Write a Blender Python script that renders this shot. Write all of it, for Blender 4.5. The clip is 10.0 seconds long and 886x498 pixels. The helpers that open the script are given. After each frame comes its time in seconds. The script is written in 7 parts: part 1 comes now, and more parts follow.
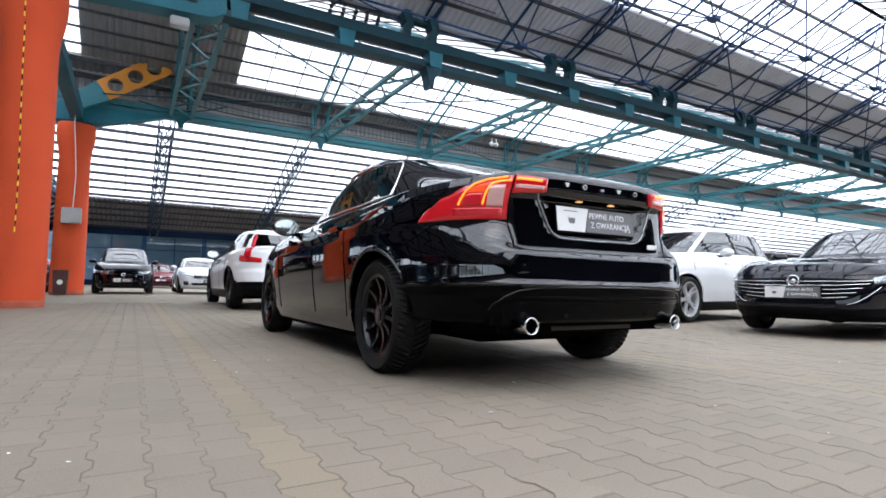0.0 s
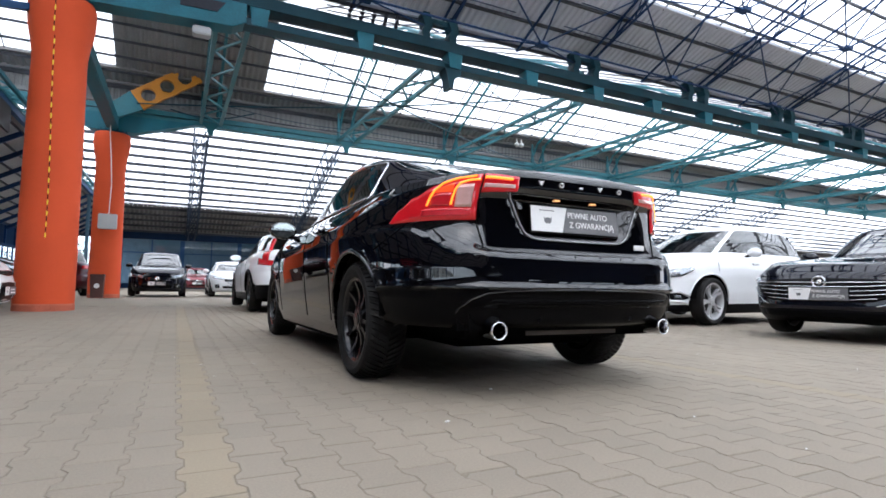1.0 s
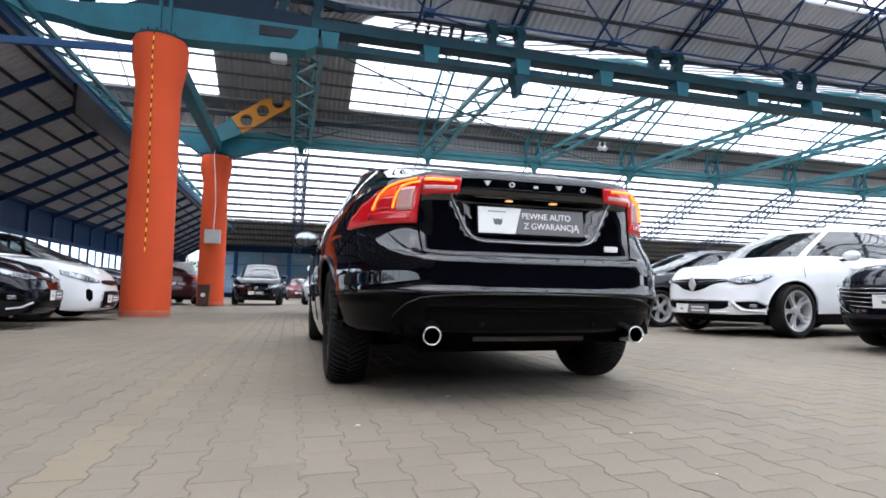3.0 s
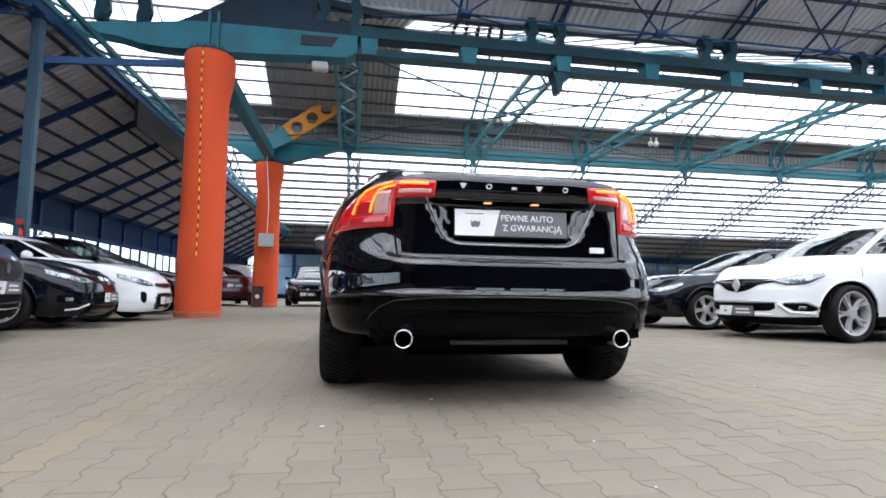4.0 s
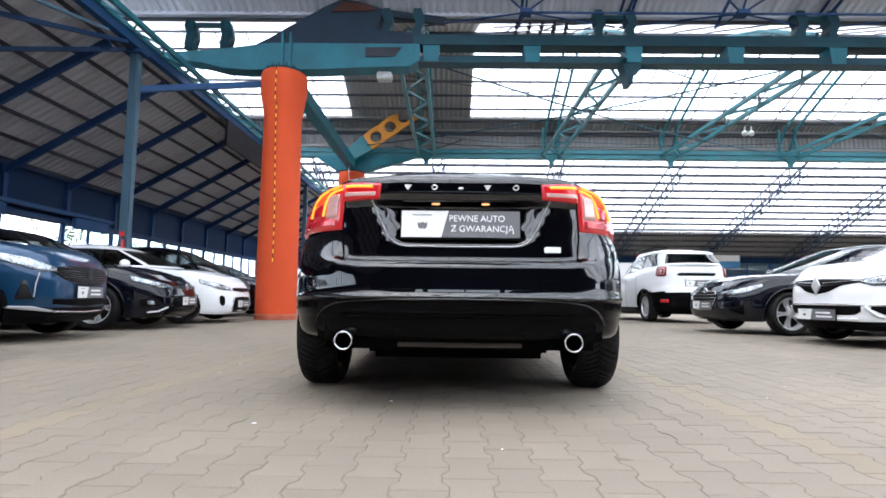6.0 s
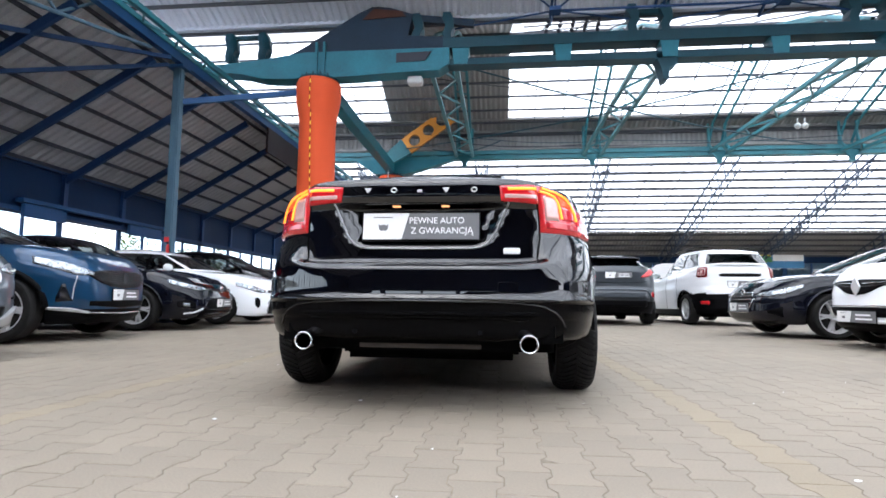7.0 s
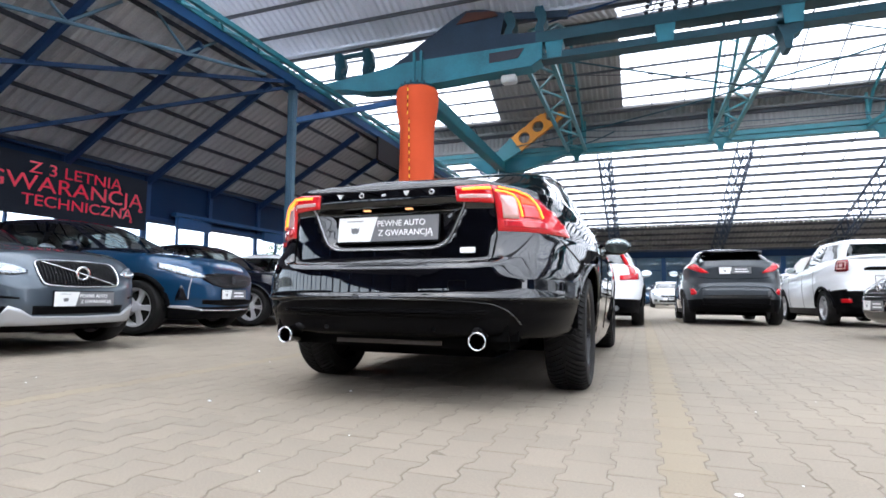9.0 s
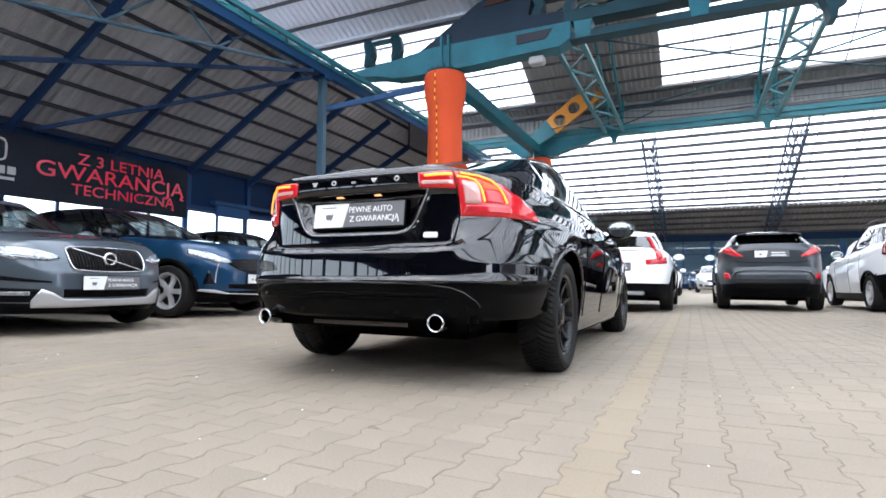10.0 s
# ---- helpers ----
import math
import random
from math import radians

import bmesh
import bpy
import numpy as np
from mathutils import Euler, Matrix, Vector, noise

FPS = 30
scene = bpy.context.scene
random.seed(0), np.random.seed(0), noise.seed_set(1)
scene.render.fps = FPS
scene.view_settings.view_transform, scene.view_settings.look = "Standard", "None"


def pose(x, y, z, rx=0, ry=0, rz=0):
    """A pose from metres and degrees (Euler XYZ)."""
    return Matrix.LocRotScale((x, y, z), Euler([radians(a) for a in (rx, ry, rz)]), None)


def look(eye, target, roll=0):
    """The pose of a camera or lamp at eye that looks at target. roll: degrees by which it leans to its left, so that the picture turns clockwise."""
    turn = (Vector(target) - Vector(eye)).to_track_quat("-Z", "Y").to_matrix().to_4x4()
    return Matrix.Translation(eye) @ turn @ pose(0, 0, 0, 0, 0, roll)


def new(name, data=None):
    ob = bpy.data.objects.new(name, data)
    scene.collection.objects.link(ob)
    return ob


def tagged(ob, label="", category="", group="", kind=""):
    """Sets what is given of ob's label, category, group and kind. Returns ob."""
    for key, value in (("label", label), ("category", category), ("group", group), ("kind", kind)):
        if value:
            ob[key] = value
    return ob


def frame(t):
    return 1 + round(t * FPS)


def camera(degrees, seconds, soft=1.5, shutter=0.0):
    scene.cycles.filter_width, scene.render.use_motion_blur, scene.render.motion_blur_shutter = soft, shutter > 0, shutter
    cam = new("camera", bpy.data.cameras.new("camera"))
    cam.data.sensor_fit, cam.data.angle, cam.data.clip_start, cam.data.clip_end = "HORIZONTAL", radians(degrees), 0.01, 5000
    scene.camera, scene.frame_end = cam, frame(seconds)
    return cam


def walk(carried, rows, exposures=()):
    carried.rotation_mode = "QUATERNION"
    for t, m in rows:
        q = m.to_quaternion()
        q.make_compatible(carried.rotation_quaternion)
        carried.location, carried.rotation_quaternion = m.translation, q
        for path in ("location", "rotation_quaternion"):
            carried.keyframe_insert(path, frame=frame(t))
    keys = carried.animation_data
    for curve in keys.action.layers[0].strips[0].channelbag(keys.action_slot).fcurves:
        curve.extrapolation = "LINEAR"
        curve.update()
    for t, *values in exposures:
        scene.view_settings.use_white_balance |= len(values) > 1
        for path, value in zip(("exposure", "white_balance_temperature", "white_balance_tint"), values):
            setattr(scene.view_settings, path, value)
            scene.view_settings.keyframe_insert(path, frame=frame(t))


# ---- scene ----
cam = camera(79.0, 10.0, soft=1.65)
PATH = [
    (0, (-2.104, -2.866, 0.506), (-1.107, -1.137, 0.639), 1.1),
    (0.5, (-1.954, -2.908, 0.491), (-1.015, -1.148, 0.631), 1.0),
    (1, (-1.792, -2.942, 0.516), (-0.906, -1.154, 0.655), 0.9),
    (1.5, (-1.649, -2.982, 0.527), (-0.821, -1.167, 0.671), 1.0),
    (2, (-1.507, -3.06, 0.523), (-0.774, -1.206, 0.679), 0.9),
    (2.5, (-1.301, -3.112, 0.495), (-0.665, -1.223, 0.66), 0.9),
    (4, (-0.744, -3.251, 0.515), (-0.411, -1.287, 0.685), 0.8),
    (4.5, (-0.57, -3.241, 0.515), (-0.331, -1.263, 0.683), 0.8),
    (5, (-0.408, -3.253, 0.518), (-0.25, -1.266, 0.687), 0.8),
    (5.5, (-0.245, -3.285, 0.516), (-0.189, -1.293, 0.692), 0.7),
    (7, (0.352, -3.291, 0.516), (0.145, -1.31, 0.701), 0.6),
    (7.5, (0.572, -3.287, 0.508), (0.201, -1.331, 0.698), 0.5),
    (8, (0.773, -3.234, 0.498), (0.275, -1.306, 0.683), 0.4),
    (8.5, (0.968, -3.221, 0.522), (0.376, -1.319, 0.704), 0.4),
    (9, (1.159, -3.212, 0.52), (0.471, -1.343, 0.696), 0.4),
    (9.5, (1.375, -3.189, 0.518), (0.592, -1.356, 0.679), 0.3),
    (10, (1.54, -3.131, 0.516), (0.697, -1.321, 0.635), 0.4),
]
walk(cam, [(t, look(eye, target, roll)) for t, eye, target, roll in PATH], [(0, -0.43, 6250, 14), (2.5, -0.42, 6250, 14), (5.5, -0.13, 6250, 14), (8, 0.02, 6250, 14), (10, 0.08, 6250, 14)])

# ---- world and light ----
world = bpy.data.worlds.new("overcast_sky")
world.use_nodes = True
scene.world = world
wn, wl = world.node_tree.nodes, world.node_tree.links
sky = wn.new("ShaderNodeTexSky")
sky.sky_type, sky.sun_disc = "NISHITA", False
sky.sun_elevation, sky.sun_rotation, sky.dust_density = radians(55), radians(200), 4.0
back = wn["Background"]
veil = wn.new("ShaderNodeMix")
veil.data_type = "RGBA"
veil.inputs[0].default_value = 0.82
veil.inputs[7].default_value = (9.0, 9.4, 10.0, 1)
wl.new(sky.outputs[0], veil.inputs[6])
wl.new(veil.outputs[2], back.inputs[0])
back.inputs[1].default_value = 0.60
sun = new("sun", bpy.data.lights.new("sun", "SUN"))
sun.data.energy, sun.data.angle, sun.data.color = 0.8, radians(25), (1.0, 0.96, 0.9)
sun.matrix_world = look((0, 0, 30), (4, 10, 0))
scene.view_settings.exposure = 0.0


# ---- materials ----
def surf(name, base, rough=0.5, metal=0.0, var=0.18, scale=3.0, fine=60.0, bump=0.0, coat=0.0, rnd=0.0, spec=0.5, stretch=(1, 1, 1)):
    m = bpy.data.materials.new(name)
    m.use_nodes = True
    n, l = m.node_tree.nodes, m.node_tree.links
    b = n["Principled BSDF"]
    b.inputs["Metallic"].default_value = metal
    b.inputs["Coat Weight"].default_value = coat
    b.inputs["Coat Roughness"].default_value = 0.015
    b.inputs["Coat IOR"].default_value = 1.46
    b.inputs["Specular IOR Level"].default_value = spec
    tc, mp = n.new("ShaderNodeTexCoord"), n.new("ShaderNodeMapping")
    mp.inputs["Scale"].default_value = stretch
    l.new(tc.outputs["Object"], mp.inputs[0])
    big, small = n.new("ShaderNodeTexNoise"), n.new("ShaderNodeTexNoise")
    big.inputs["Scale"].default_value, big.inputs["Detail"].default_value = scale, 5
    small.inputs["Scale"].default_value, small.inputs["Detail"].default_value = fine, 3
    l.new(mp.outputs[0], big.inputs["Vector"])
    l.new(mp.outputs[0], small.inputs["Vector"])
    mul = n.new("ShaderNodeMath")
    mul.operation = "MULTIPLY_ADD"
    mul.inputs[1].default_value = 0.45
    l.new(small.outputs["Fac"], mul.inputs[0])
    half = n.new("ShaderNodeMath")
    half.operation = "MULTIPLY"
    half.inputs[1].default_value = 0.55
    l.new(big.outputs["Fac"], half.inputs[0])
    l.new(half.outputs[0], mul.inputs[2])
    fac = mul.outputs[0]
    if rnd:
        oi = n.new("ShaderNodeObjectInfo")
        gi = n.new("ShaderNodeNewGeometry")
        s1 = n.new("ShaderNodeMath")
        s1.operation = "ADD"
        l.new(oi.outputs["Random"], s1.inputs[0])
        l.new(gi.outputs["Random Per Island"], s1.inputs[1])
        s2 = n.new("ShaderNodeMath")
        s2.operation = "FRACT"
        l.new(s1.outputs[0], s2.inputs[0])
        s3 = n.new("ShaderNodeMath")
        s3.operation = "MULTIPLY_ADD"
        s3.inputs[1].default_value = rnd
        s3.inputs[2].default_value = -rnd / 2
        l.new(s2.outputs[0], s3.inputs[0])
        s4 = n.new("ShaderNodeMath")
        s4.operation = "ADD"
        l.new(fac, s4.inputs[0])
        l.new(s3.outputs[0], s4.inputs[1])
        fac = s4.outputs[0]
    ramp = n.new("ShaderNodeValToRGB")
    lo, hi = ramp.color_ramp.elements
    lo.position, hi.position = 0.25, 0.75
    lo.color = (*[c * (1 - var) for c in base], 1)
    hi.color = (*[min(1, c * (1 + var)) for c in base], 1)
    l.new(fac, ramp.inputs[0])
    l.new(ramp.outputs[0], b.inputs["Base Color"])
    rr = n.new("ShaderNodeMapRange")
    rr.inputs["To Min"].default_value, rr.inputs["To Max"].default_value = max(0, rough * 0.85), min(1, rough * 1.15)
    l.new(big.outputs["Fac"], rr.inputs["Value"])
    l.new(rr.outputs[0], b.inputs["Roughness"])
    if bump:
        bp = n.new("ShaderNodeBump")
        bp.inputs["Strength"].default_value, bp.inputs["Distance"].default_value = bump, 0.01
        l.new(fac, bp.inputs["Height"])
        l.new(bp.outputs[0], b.inputs["Normal"])
    return m


def paint(name, base, metal=0.0):
    # clear-coated car paint; metallic flake under the coat where metal is set
    return surf(name, base, 0.3 if metal else 0.05, metal, 0.06, 1.5, 300.0, 0.0, 1.0, 0.0, 0.3 if metal else 0.0)


def glow(name, base, strength):
    m = bpy.data.materials.new(name)
    m.use_nodes = True
    b = m.node_tree.nodes["Principled BSDF"]
    b.inputs["Base Color"].default_value = (*base, 1)
    b.inputs["Roughness"].default_value = 0.15
    b.inputs["Emission Color"].default_value = (*base, 1)
    b.inputs["Emission Strength"].default_value = strength
    return m


def glass(name, tint, gloss=1.5, most=0.95):
    m = bpy.data.materials.new(name)
    m.use_nodes = True
    n, l = m.node_tree.nodes, m.node_tree.links
    n.remove(n["Principled BSDF"])
    lw, mix, pw, mr = n.new("ShaderNodeLayerWeight"), n.new("ShaderNodeMixShader"), n.new("ShaderNodeMath"), n.new("ShaderNodeMapRange")
    lw.inputs[0].default_value = 0.5
    pw.operation, pw.inputs[1].default_value = "POWER", 3.2
    mr.inputs["To Min"].default_value, mr.inputs["To Max"].default_value = 0.05 * gloss, most
    l.new(lw.outputs["Facing"], pw.inputs[0])
    l.new(pw.outputs[0], mr.inputs["Value"])
    tr, gl = n.new("ShaderNodeBsdfTransparent"), n.new("ShaderNodeBsdfGlossy")
    tr.inputs[0].default_value = (*tint, 1)
    gl.inputs["Roughness"].default_value = 0.01
    l.new(mr.outputs[0], mix.inputs[0])
    l.new(tr.outputs[0], mix.inputs[1])
    l.new(gl.outputs[0], mix.inputs[2])
    l.new(mix.outputs[0], n["Material Output"].inputs[0])
    return m


def sheet_glaze(name):
    # weathered translucent roof sheeting: lets daylight through, part clear and part scattering
    m = bpy.data.materials.new(name)
    m.use_nodes = True
    n, l = m.node_tree.nodes, m.node_tree.links
    n.remove(n["Principled BSDF"])
    tr, tl, mix = n.new("ShaderNodeBsdfTransparent"), n.new("ShaderNodeBsdfTranslucent"), n.new("ShaderNodeMixShader")
    tc, no, cr = n.new("ShaderNodeTexCoord"), n.new("ShaderNodeTexNoise"), n.new("ShaderNodeValToRGB")
    no.inputs["Scale"].default_value, no.inputs["Detail"].default_value = 0.6, 6
    l.new(tc.outputs["Object"], no.inputs["Vector"])
    l.new(no.outputs["Fac"], cr.inputs[0])
    cr.color_ramp.elements[0].position, cr.color_ramp.elements[1].position = 0.3, 0.65
    cr.color_ramp.elements[0].color, cr.color_ramp.elements[1].color = (0.78, 0.80, 0.80, 1), (0.97, 0.98, 0.98, 1)
    l.new(cr.outputs[0], tr.inputs[0])
    tl.inputs[0].default_value = (0.9, 0.92, 0.92, 1)
    mix.inputs[0].default_value = 0.3
    l.new(tr.outputs[0], mix.inputs[1])
    l.new(tl.outputs[0], mix.inputs[2])
    l.new(mix.outputs[0], n["Material Output"].inputs[0])
    return m


M_PAVER = surf("concrete_paver", (0.211, 0.177, 0.136), 0.82, 0, 0.24, 0.7, 140, 0.2, rnd=0.1)
M_PAVERLINE = surf("yellowish_concrete_paver", (0.228, 0.186, 0.130), 0.82, 0, 0.2, 0.7, 140, 0.2, rnd=0.12)
M_GROUT = surf("joint_sand", (0.15, 0.122, 0.090), 0.95, 0, 0.6, 2.2, 60, 0.3)
M_GROUND = surf("paved_ground", (0.224, 0.188, 0.142), 0.85, 0, 0.18, 0.5, 40, 0.2)
M_ORANGE = surf("orange_paint", (0.62, 0.085, 0.028), 0.7, 0, 0.14, 1.2, 90, 0.12, spec=0.15)
M_DUST = surf("dusty_plinth", (0.42, 0.115, 0.07), 0.85, 0, 0.35, 4, 60, 0.15, spec=0.1)
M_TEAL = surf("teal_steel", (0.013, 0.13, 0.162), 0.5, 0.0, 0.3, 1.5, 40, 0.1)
# next two: copies of the teal steel with shade put into the colour
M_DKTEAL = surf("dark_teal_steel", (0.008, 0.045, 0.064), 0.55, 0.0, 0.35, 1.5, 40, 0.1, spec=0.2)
M_SHADETEAL = surf("shaded_teal_steel", (0.007, 0.118, 0.16), 0.5, 0.0, 0.35, 1.5, 40, 0.1, spec=0.3)
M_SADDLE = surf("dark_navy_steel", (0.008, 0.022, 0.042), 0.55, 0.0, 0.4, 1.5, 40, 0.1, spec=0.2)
M_RUST = surf("rusty_steel", (0.05, 0.018, 0.012), 0.7, 0.0, 0.4, 3, 40, 0.15, spec=0.2)
M_BLUE = surf("blue_steel", (0.015, 0.062, 0.16), 0.5, 0.0, 0.2, 1.5, 40, 0.08, spec=0.2)
M_BLUEPAN = surf("blue_panel", (0.004, 0.018, 0.054), 0.5, 0, 0.25, 0.8, 50, 0.05, spec=0.08)
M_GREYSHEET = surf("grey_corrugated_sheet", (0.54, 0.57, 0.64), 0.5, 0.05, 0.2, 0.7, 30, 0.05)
# the same roof sheet, darker where less light reaches it: aisle, then deeper bays
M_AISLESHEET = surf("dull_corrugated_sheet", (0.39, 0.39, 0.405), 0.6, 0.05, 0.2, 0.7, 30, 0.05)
M_SHADESHEET = surf("weathered_corrugated_sheet", (0.215, 0.212, 0.21), 0.6, 0.05, 0.25, 0.7, 30, 0.05)
M_DKSTEEL = surf("dark_grey_steel", (0.028, 0.031, 0.042), 0.6, 0.0, 0.25, 1.5, 50, 0.05, spec=0.2)
M_YELLOW = surf("yellow_paint", (0.56, 0.215, 0.014), 0.5, 0, 0.15, 2, 60, 0.1)
M_ROOFGLAZE = sheet_glaze("translucent_sheet")
M_BLACKPAINT = paint("black_car_paint", (0.0012, 0.0012, 0.0018))
M_BLACKPAINT.node_tree.nodes["Principled BSDF"].inputs["Coat IOR"].default_value = 1.7
M_DARKPAINT = paint("dark_blue_black_paint", (0.0025, 0.003, 0.006))
M_WHITEPAINT = paint("white_car_paint", (0.78, 0.79, 0.80))
M_BLUEPAINT = paint("blue_car_paint", (0.003, 0.036, 0.09), 0.5)
M_GREYPAINT = paint("grey_blue_car_paint", (0.062, 0.080, 0.098), 0.6)
M_GRAPHPAINT = paint("graphite_car_paint", (0.03, 0.036, 0.042), 0.5)
M_REDPAINT = paint("dark_red_car_paint", (0.13, 0.01, 0.018), 0.3)
M_SILVERPAINT = paint("silver_car_paint", (0.40, 0.41, 0.42), 0.5)
M_PLASTIC = surf("black_plastic", (0.0035, 0.0035, 0.004), 0.4, 0, 0.2, 4, 200, 0.1, spec=0.035)
M_GLOSSPLASTIC = surf("gloss_black_bumper_plastic", (0.0016, 0.0016, 0.0019), 0.16, 0, 0.2, 4, 200, 0.0, spec=0.07)
M_RUBBER = surf("tyre_rubber", (0.0095, 0.009, 0.0088), 0.7, 0, 0.3, 5, 120, 0.15, spec=0.2)
M_DARKRIM = surf("gloss_black_rim", (0.008, 0.008, 0.009), 0.22, 0.3, 0.2, 5, 120)
M_ALU = surf("silver_alloy", (0.58, 0.58, 0.59), 0.3, 0.5, 0.12, 5, 120)
M_CHROME = surf("chrome", (0.75, 0.75, 0.76), 0.08, 1.0, 0.05, 5, 120)
M_MIRROR = surf("mirror_glass", (0.30, 0.34, 0.34), 0.03, 1.0, 0.03, 5, 120)
M_DARKCHROME = surf("dark_chrome", (0.16, 0.16, 0.17), 0.2, 0.9, 0.1, 5, 120)
M_SATIN = surf("satin_chrome", (0.55, 0.55, 0.56), 0.35, 0.25, 0.05, 5, 120)
M_BRIGHTYELLOW = surf("bright_yellow_plastic", (0.85, 0.62, 0.03), 0.5, 0, 0.1, 4, 60)
M_PURLIN = surf("weathered_purlin_steel", (0.05, 0.054, 0.064), 0.6, 0.0, 0.25, 1.5, 50, 0.05, spec=0.2)
M_RAFTER = surf("navy_steel", (0.013, 0.040, 0.108), 0.5, 0.0, 0.2, 1.5, 40, 0.08, spec=0.15)
M_POST = surf("blue_grey_steel", (0.06, 0.112, 0.155), 0.5, 0.0, 0.25, 1.5, 40, 0.08, spec=0.2)
M_TRUSS = surf("slate_blue_steel", (0.03, 0.046, 0.075), 0.55, 0.0, 0.25, 1.5, 40, 0.08, spec=0.2)
M_LINER = surf("wheel_well_liner", (0.003, 0.003, 0.003), 0.9, 0, 0.2, 5, 80, spec=0.02)
M_INTERIOR = surf("dark_upholstery", (0.02, 0.02, 0.021), 0.8, 0, 0.2, 6, 120)
M_GLASS = glass("tinted_car_glass", (0.30, 0.33, 0.33), 2.0)
M_PRIVACY = glass("privacy_car_glass", (0.04, 0.045, 0.045), 1.8)
M_CLEAR = glass("window_pane", (0.85, 0.9, 0.92), 0.8, 0.45)
M_REDLENS = surf("red_lamp_lens", (0.50, 0.006, 0.012), 0.12, 0, 0.15, 8, 160, 0, 1.0)
M_DARKRED = surf("dark_red_lamp_lens", (0.16, 0.004, 0.008), 0.12, 0, 0.2, 8, 160, 0, 1.0)
M_REDLIT = surf("lit_red_lamp_lens", (0.40, 0.006, 0.012), 0.12, 0, 0.3, 14, 160, 0, 1.0)
M_REDLIT.node_tree.nodes["Principled BSDF"].inputs["Emission Color"].default_value = (0.9, 0.02, 0.02, 1)
M_REDLIT.node_tree.nodes["Principled BSDF"].inputs["Emission Strength"].default_value = 0.2
M_BRAKE = surf("dark_brake_parts", (0.02, 0.019, 0.018), 0.6, 0.3, 0.3, 12, 160, spec=0.2)
M_GREYTRIM = surf("satin_grey_trim", (0.34, 0.34, 0.35), 0.3, 0.9, 0.1, 6, 160)
M_ROSELENS = surf("rose_lamp_lens", (0.52, 0.013, 0.022), 0.12, 0.1, 0.3, 12, 160, 0, 1.0)
M_LIT = glow("lit_amber_bar", (1.0, 0.27, 0.03), 2.0)
M_LIT2 = glow("lit_orange_lens", (0.85, 0.07, 0.015), 0.7)
M_PINKLENS = surf("clear_lamp_lens", (0.62, 0.36, 0.34), 0.1, 0.2, 0.25, 8, 160, 0, 1.0)
M_HEADLENS = surf("headlamp_lens", (0.30, 0.33, 0.36), 0.14, 0.7, 0.85, 13, 40, 0.2, 1.0)
M_PLATEWHITE = surf("plate_white", (0.75, 0.75, 0.74), 0.4, 0, 0.05, 5, 60)
M_PLATEGREY = surf("plate_grey", (0.13, 0.13, 0.135), 0.4, 0, 0.08, 5, 60)
M_LETTERWHITE = surf("white_lettering", (0.8, 0.8, 0.8), 0.5, 0, 0.05, 5, 60)
# printed banner letters, brightened by a little emission; no lamp there
M_GLOWRED = glow("red_lettering", (0.55, 0.02, 0.05), 0.18)
M_SIGN = surf("charcoal_banner", (0.014, 0.017, 0.025), 0.6, 0, 0.2, 1, 50, spec=0.1)
M_BROWN = surf("brown_plastic", (0.055, 0.018, 0.014), 0.5, 0, 0.2, 4, 90)
M_GREYBOX = surf("grey_enclosure", (0.42, 0.43, 0.43), 0.5, 0, 0.1, 4, 90)
M_RED = surf("extinguisher_red", (0.55, 0.02, 0.02), 0.3, 0, 0.1, 4, 90)
M_GREEN = surf("spring_foliage", (0.12, 0.17, 0.04), 0.8, 0, 0.4, 1.5, 12, rnd=0.6)
M_OUTWALL = surf("pale_render", (0.55, 0.53, 0.48), 0.9, 0, 0.1, 0.5, 20)


# ---- building helpers ----
def link(name, bm, material, smooth=False):
    me = bpy.data.meshes.new(name)
    bm.to_mesh(me)
    bm.free()
    for mm in material if isinstance(material, (list, tuple)) else (material,):
        me.materials.append(mm)
    if smooth:
        me.shade_smooth()
    return new(name, me)


def part(name, bm, material, parent, label="", smooth=False):
    ob = link(name, bm, material, smooth)
    ob.parent = parent
    return tagged(ob, label)


def thing(name, m, label, category, group="", kind=""):
    ob = new(name)
    ob.empty_display_size = 0.2
    ob.matrix_world = m
    return tagged(ob, label, category, group, kind)


def box(bm, c, s, m=None, bevel=0.0):
    r = bmesh.ops.create_cube(bm, size=1.0, matrix=(m or Matrix()) @ Matrix.Translation(c) @ Matrix.Diagonal((*s, 1)))
    if bevel:
        bmesh.ops.bevel(bm, geom=list({e for v in r["verts"] for e in v.link_edges}), offset=bevel, segments=2, affect="EDGES")


def axis_frame(p, q):
    p, q = Vector(p), Vector(q)
    d = q - p
    z = d.normalized()
    up = Vector((0, 0, 1)) if abs(z.z) < 0.95 else Vector((0, 1, 0))
    x = z.cross(up).normalized()
    y = x.cross(z).normalized()
    m = Matrix((x, y, z)).transposed().to_4x4()
    m.translation = (p + q) / 2
    return m, d.length


def beam(bm, p, q, w, h):
    # w: across (level), h: in the upright direction
    m, n = axis_frame(p, q)
    bmesh.ops.create_cube(bm, size=1.0, matrix=m @ Matrix.Diagonal((w, h, n, 1)))


def tube(bm, p, q, r, seg=8, r2=None):
    m, n = axis_frame(p, q)
    bmesh.ops.create_cone(bm, cap_ends=True, segments=seg, radius1=r, radius2=r if r2 is None else r2, depth=n, matrix=m)


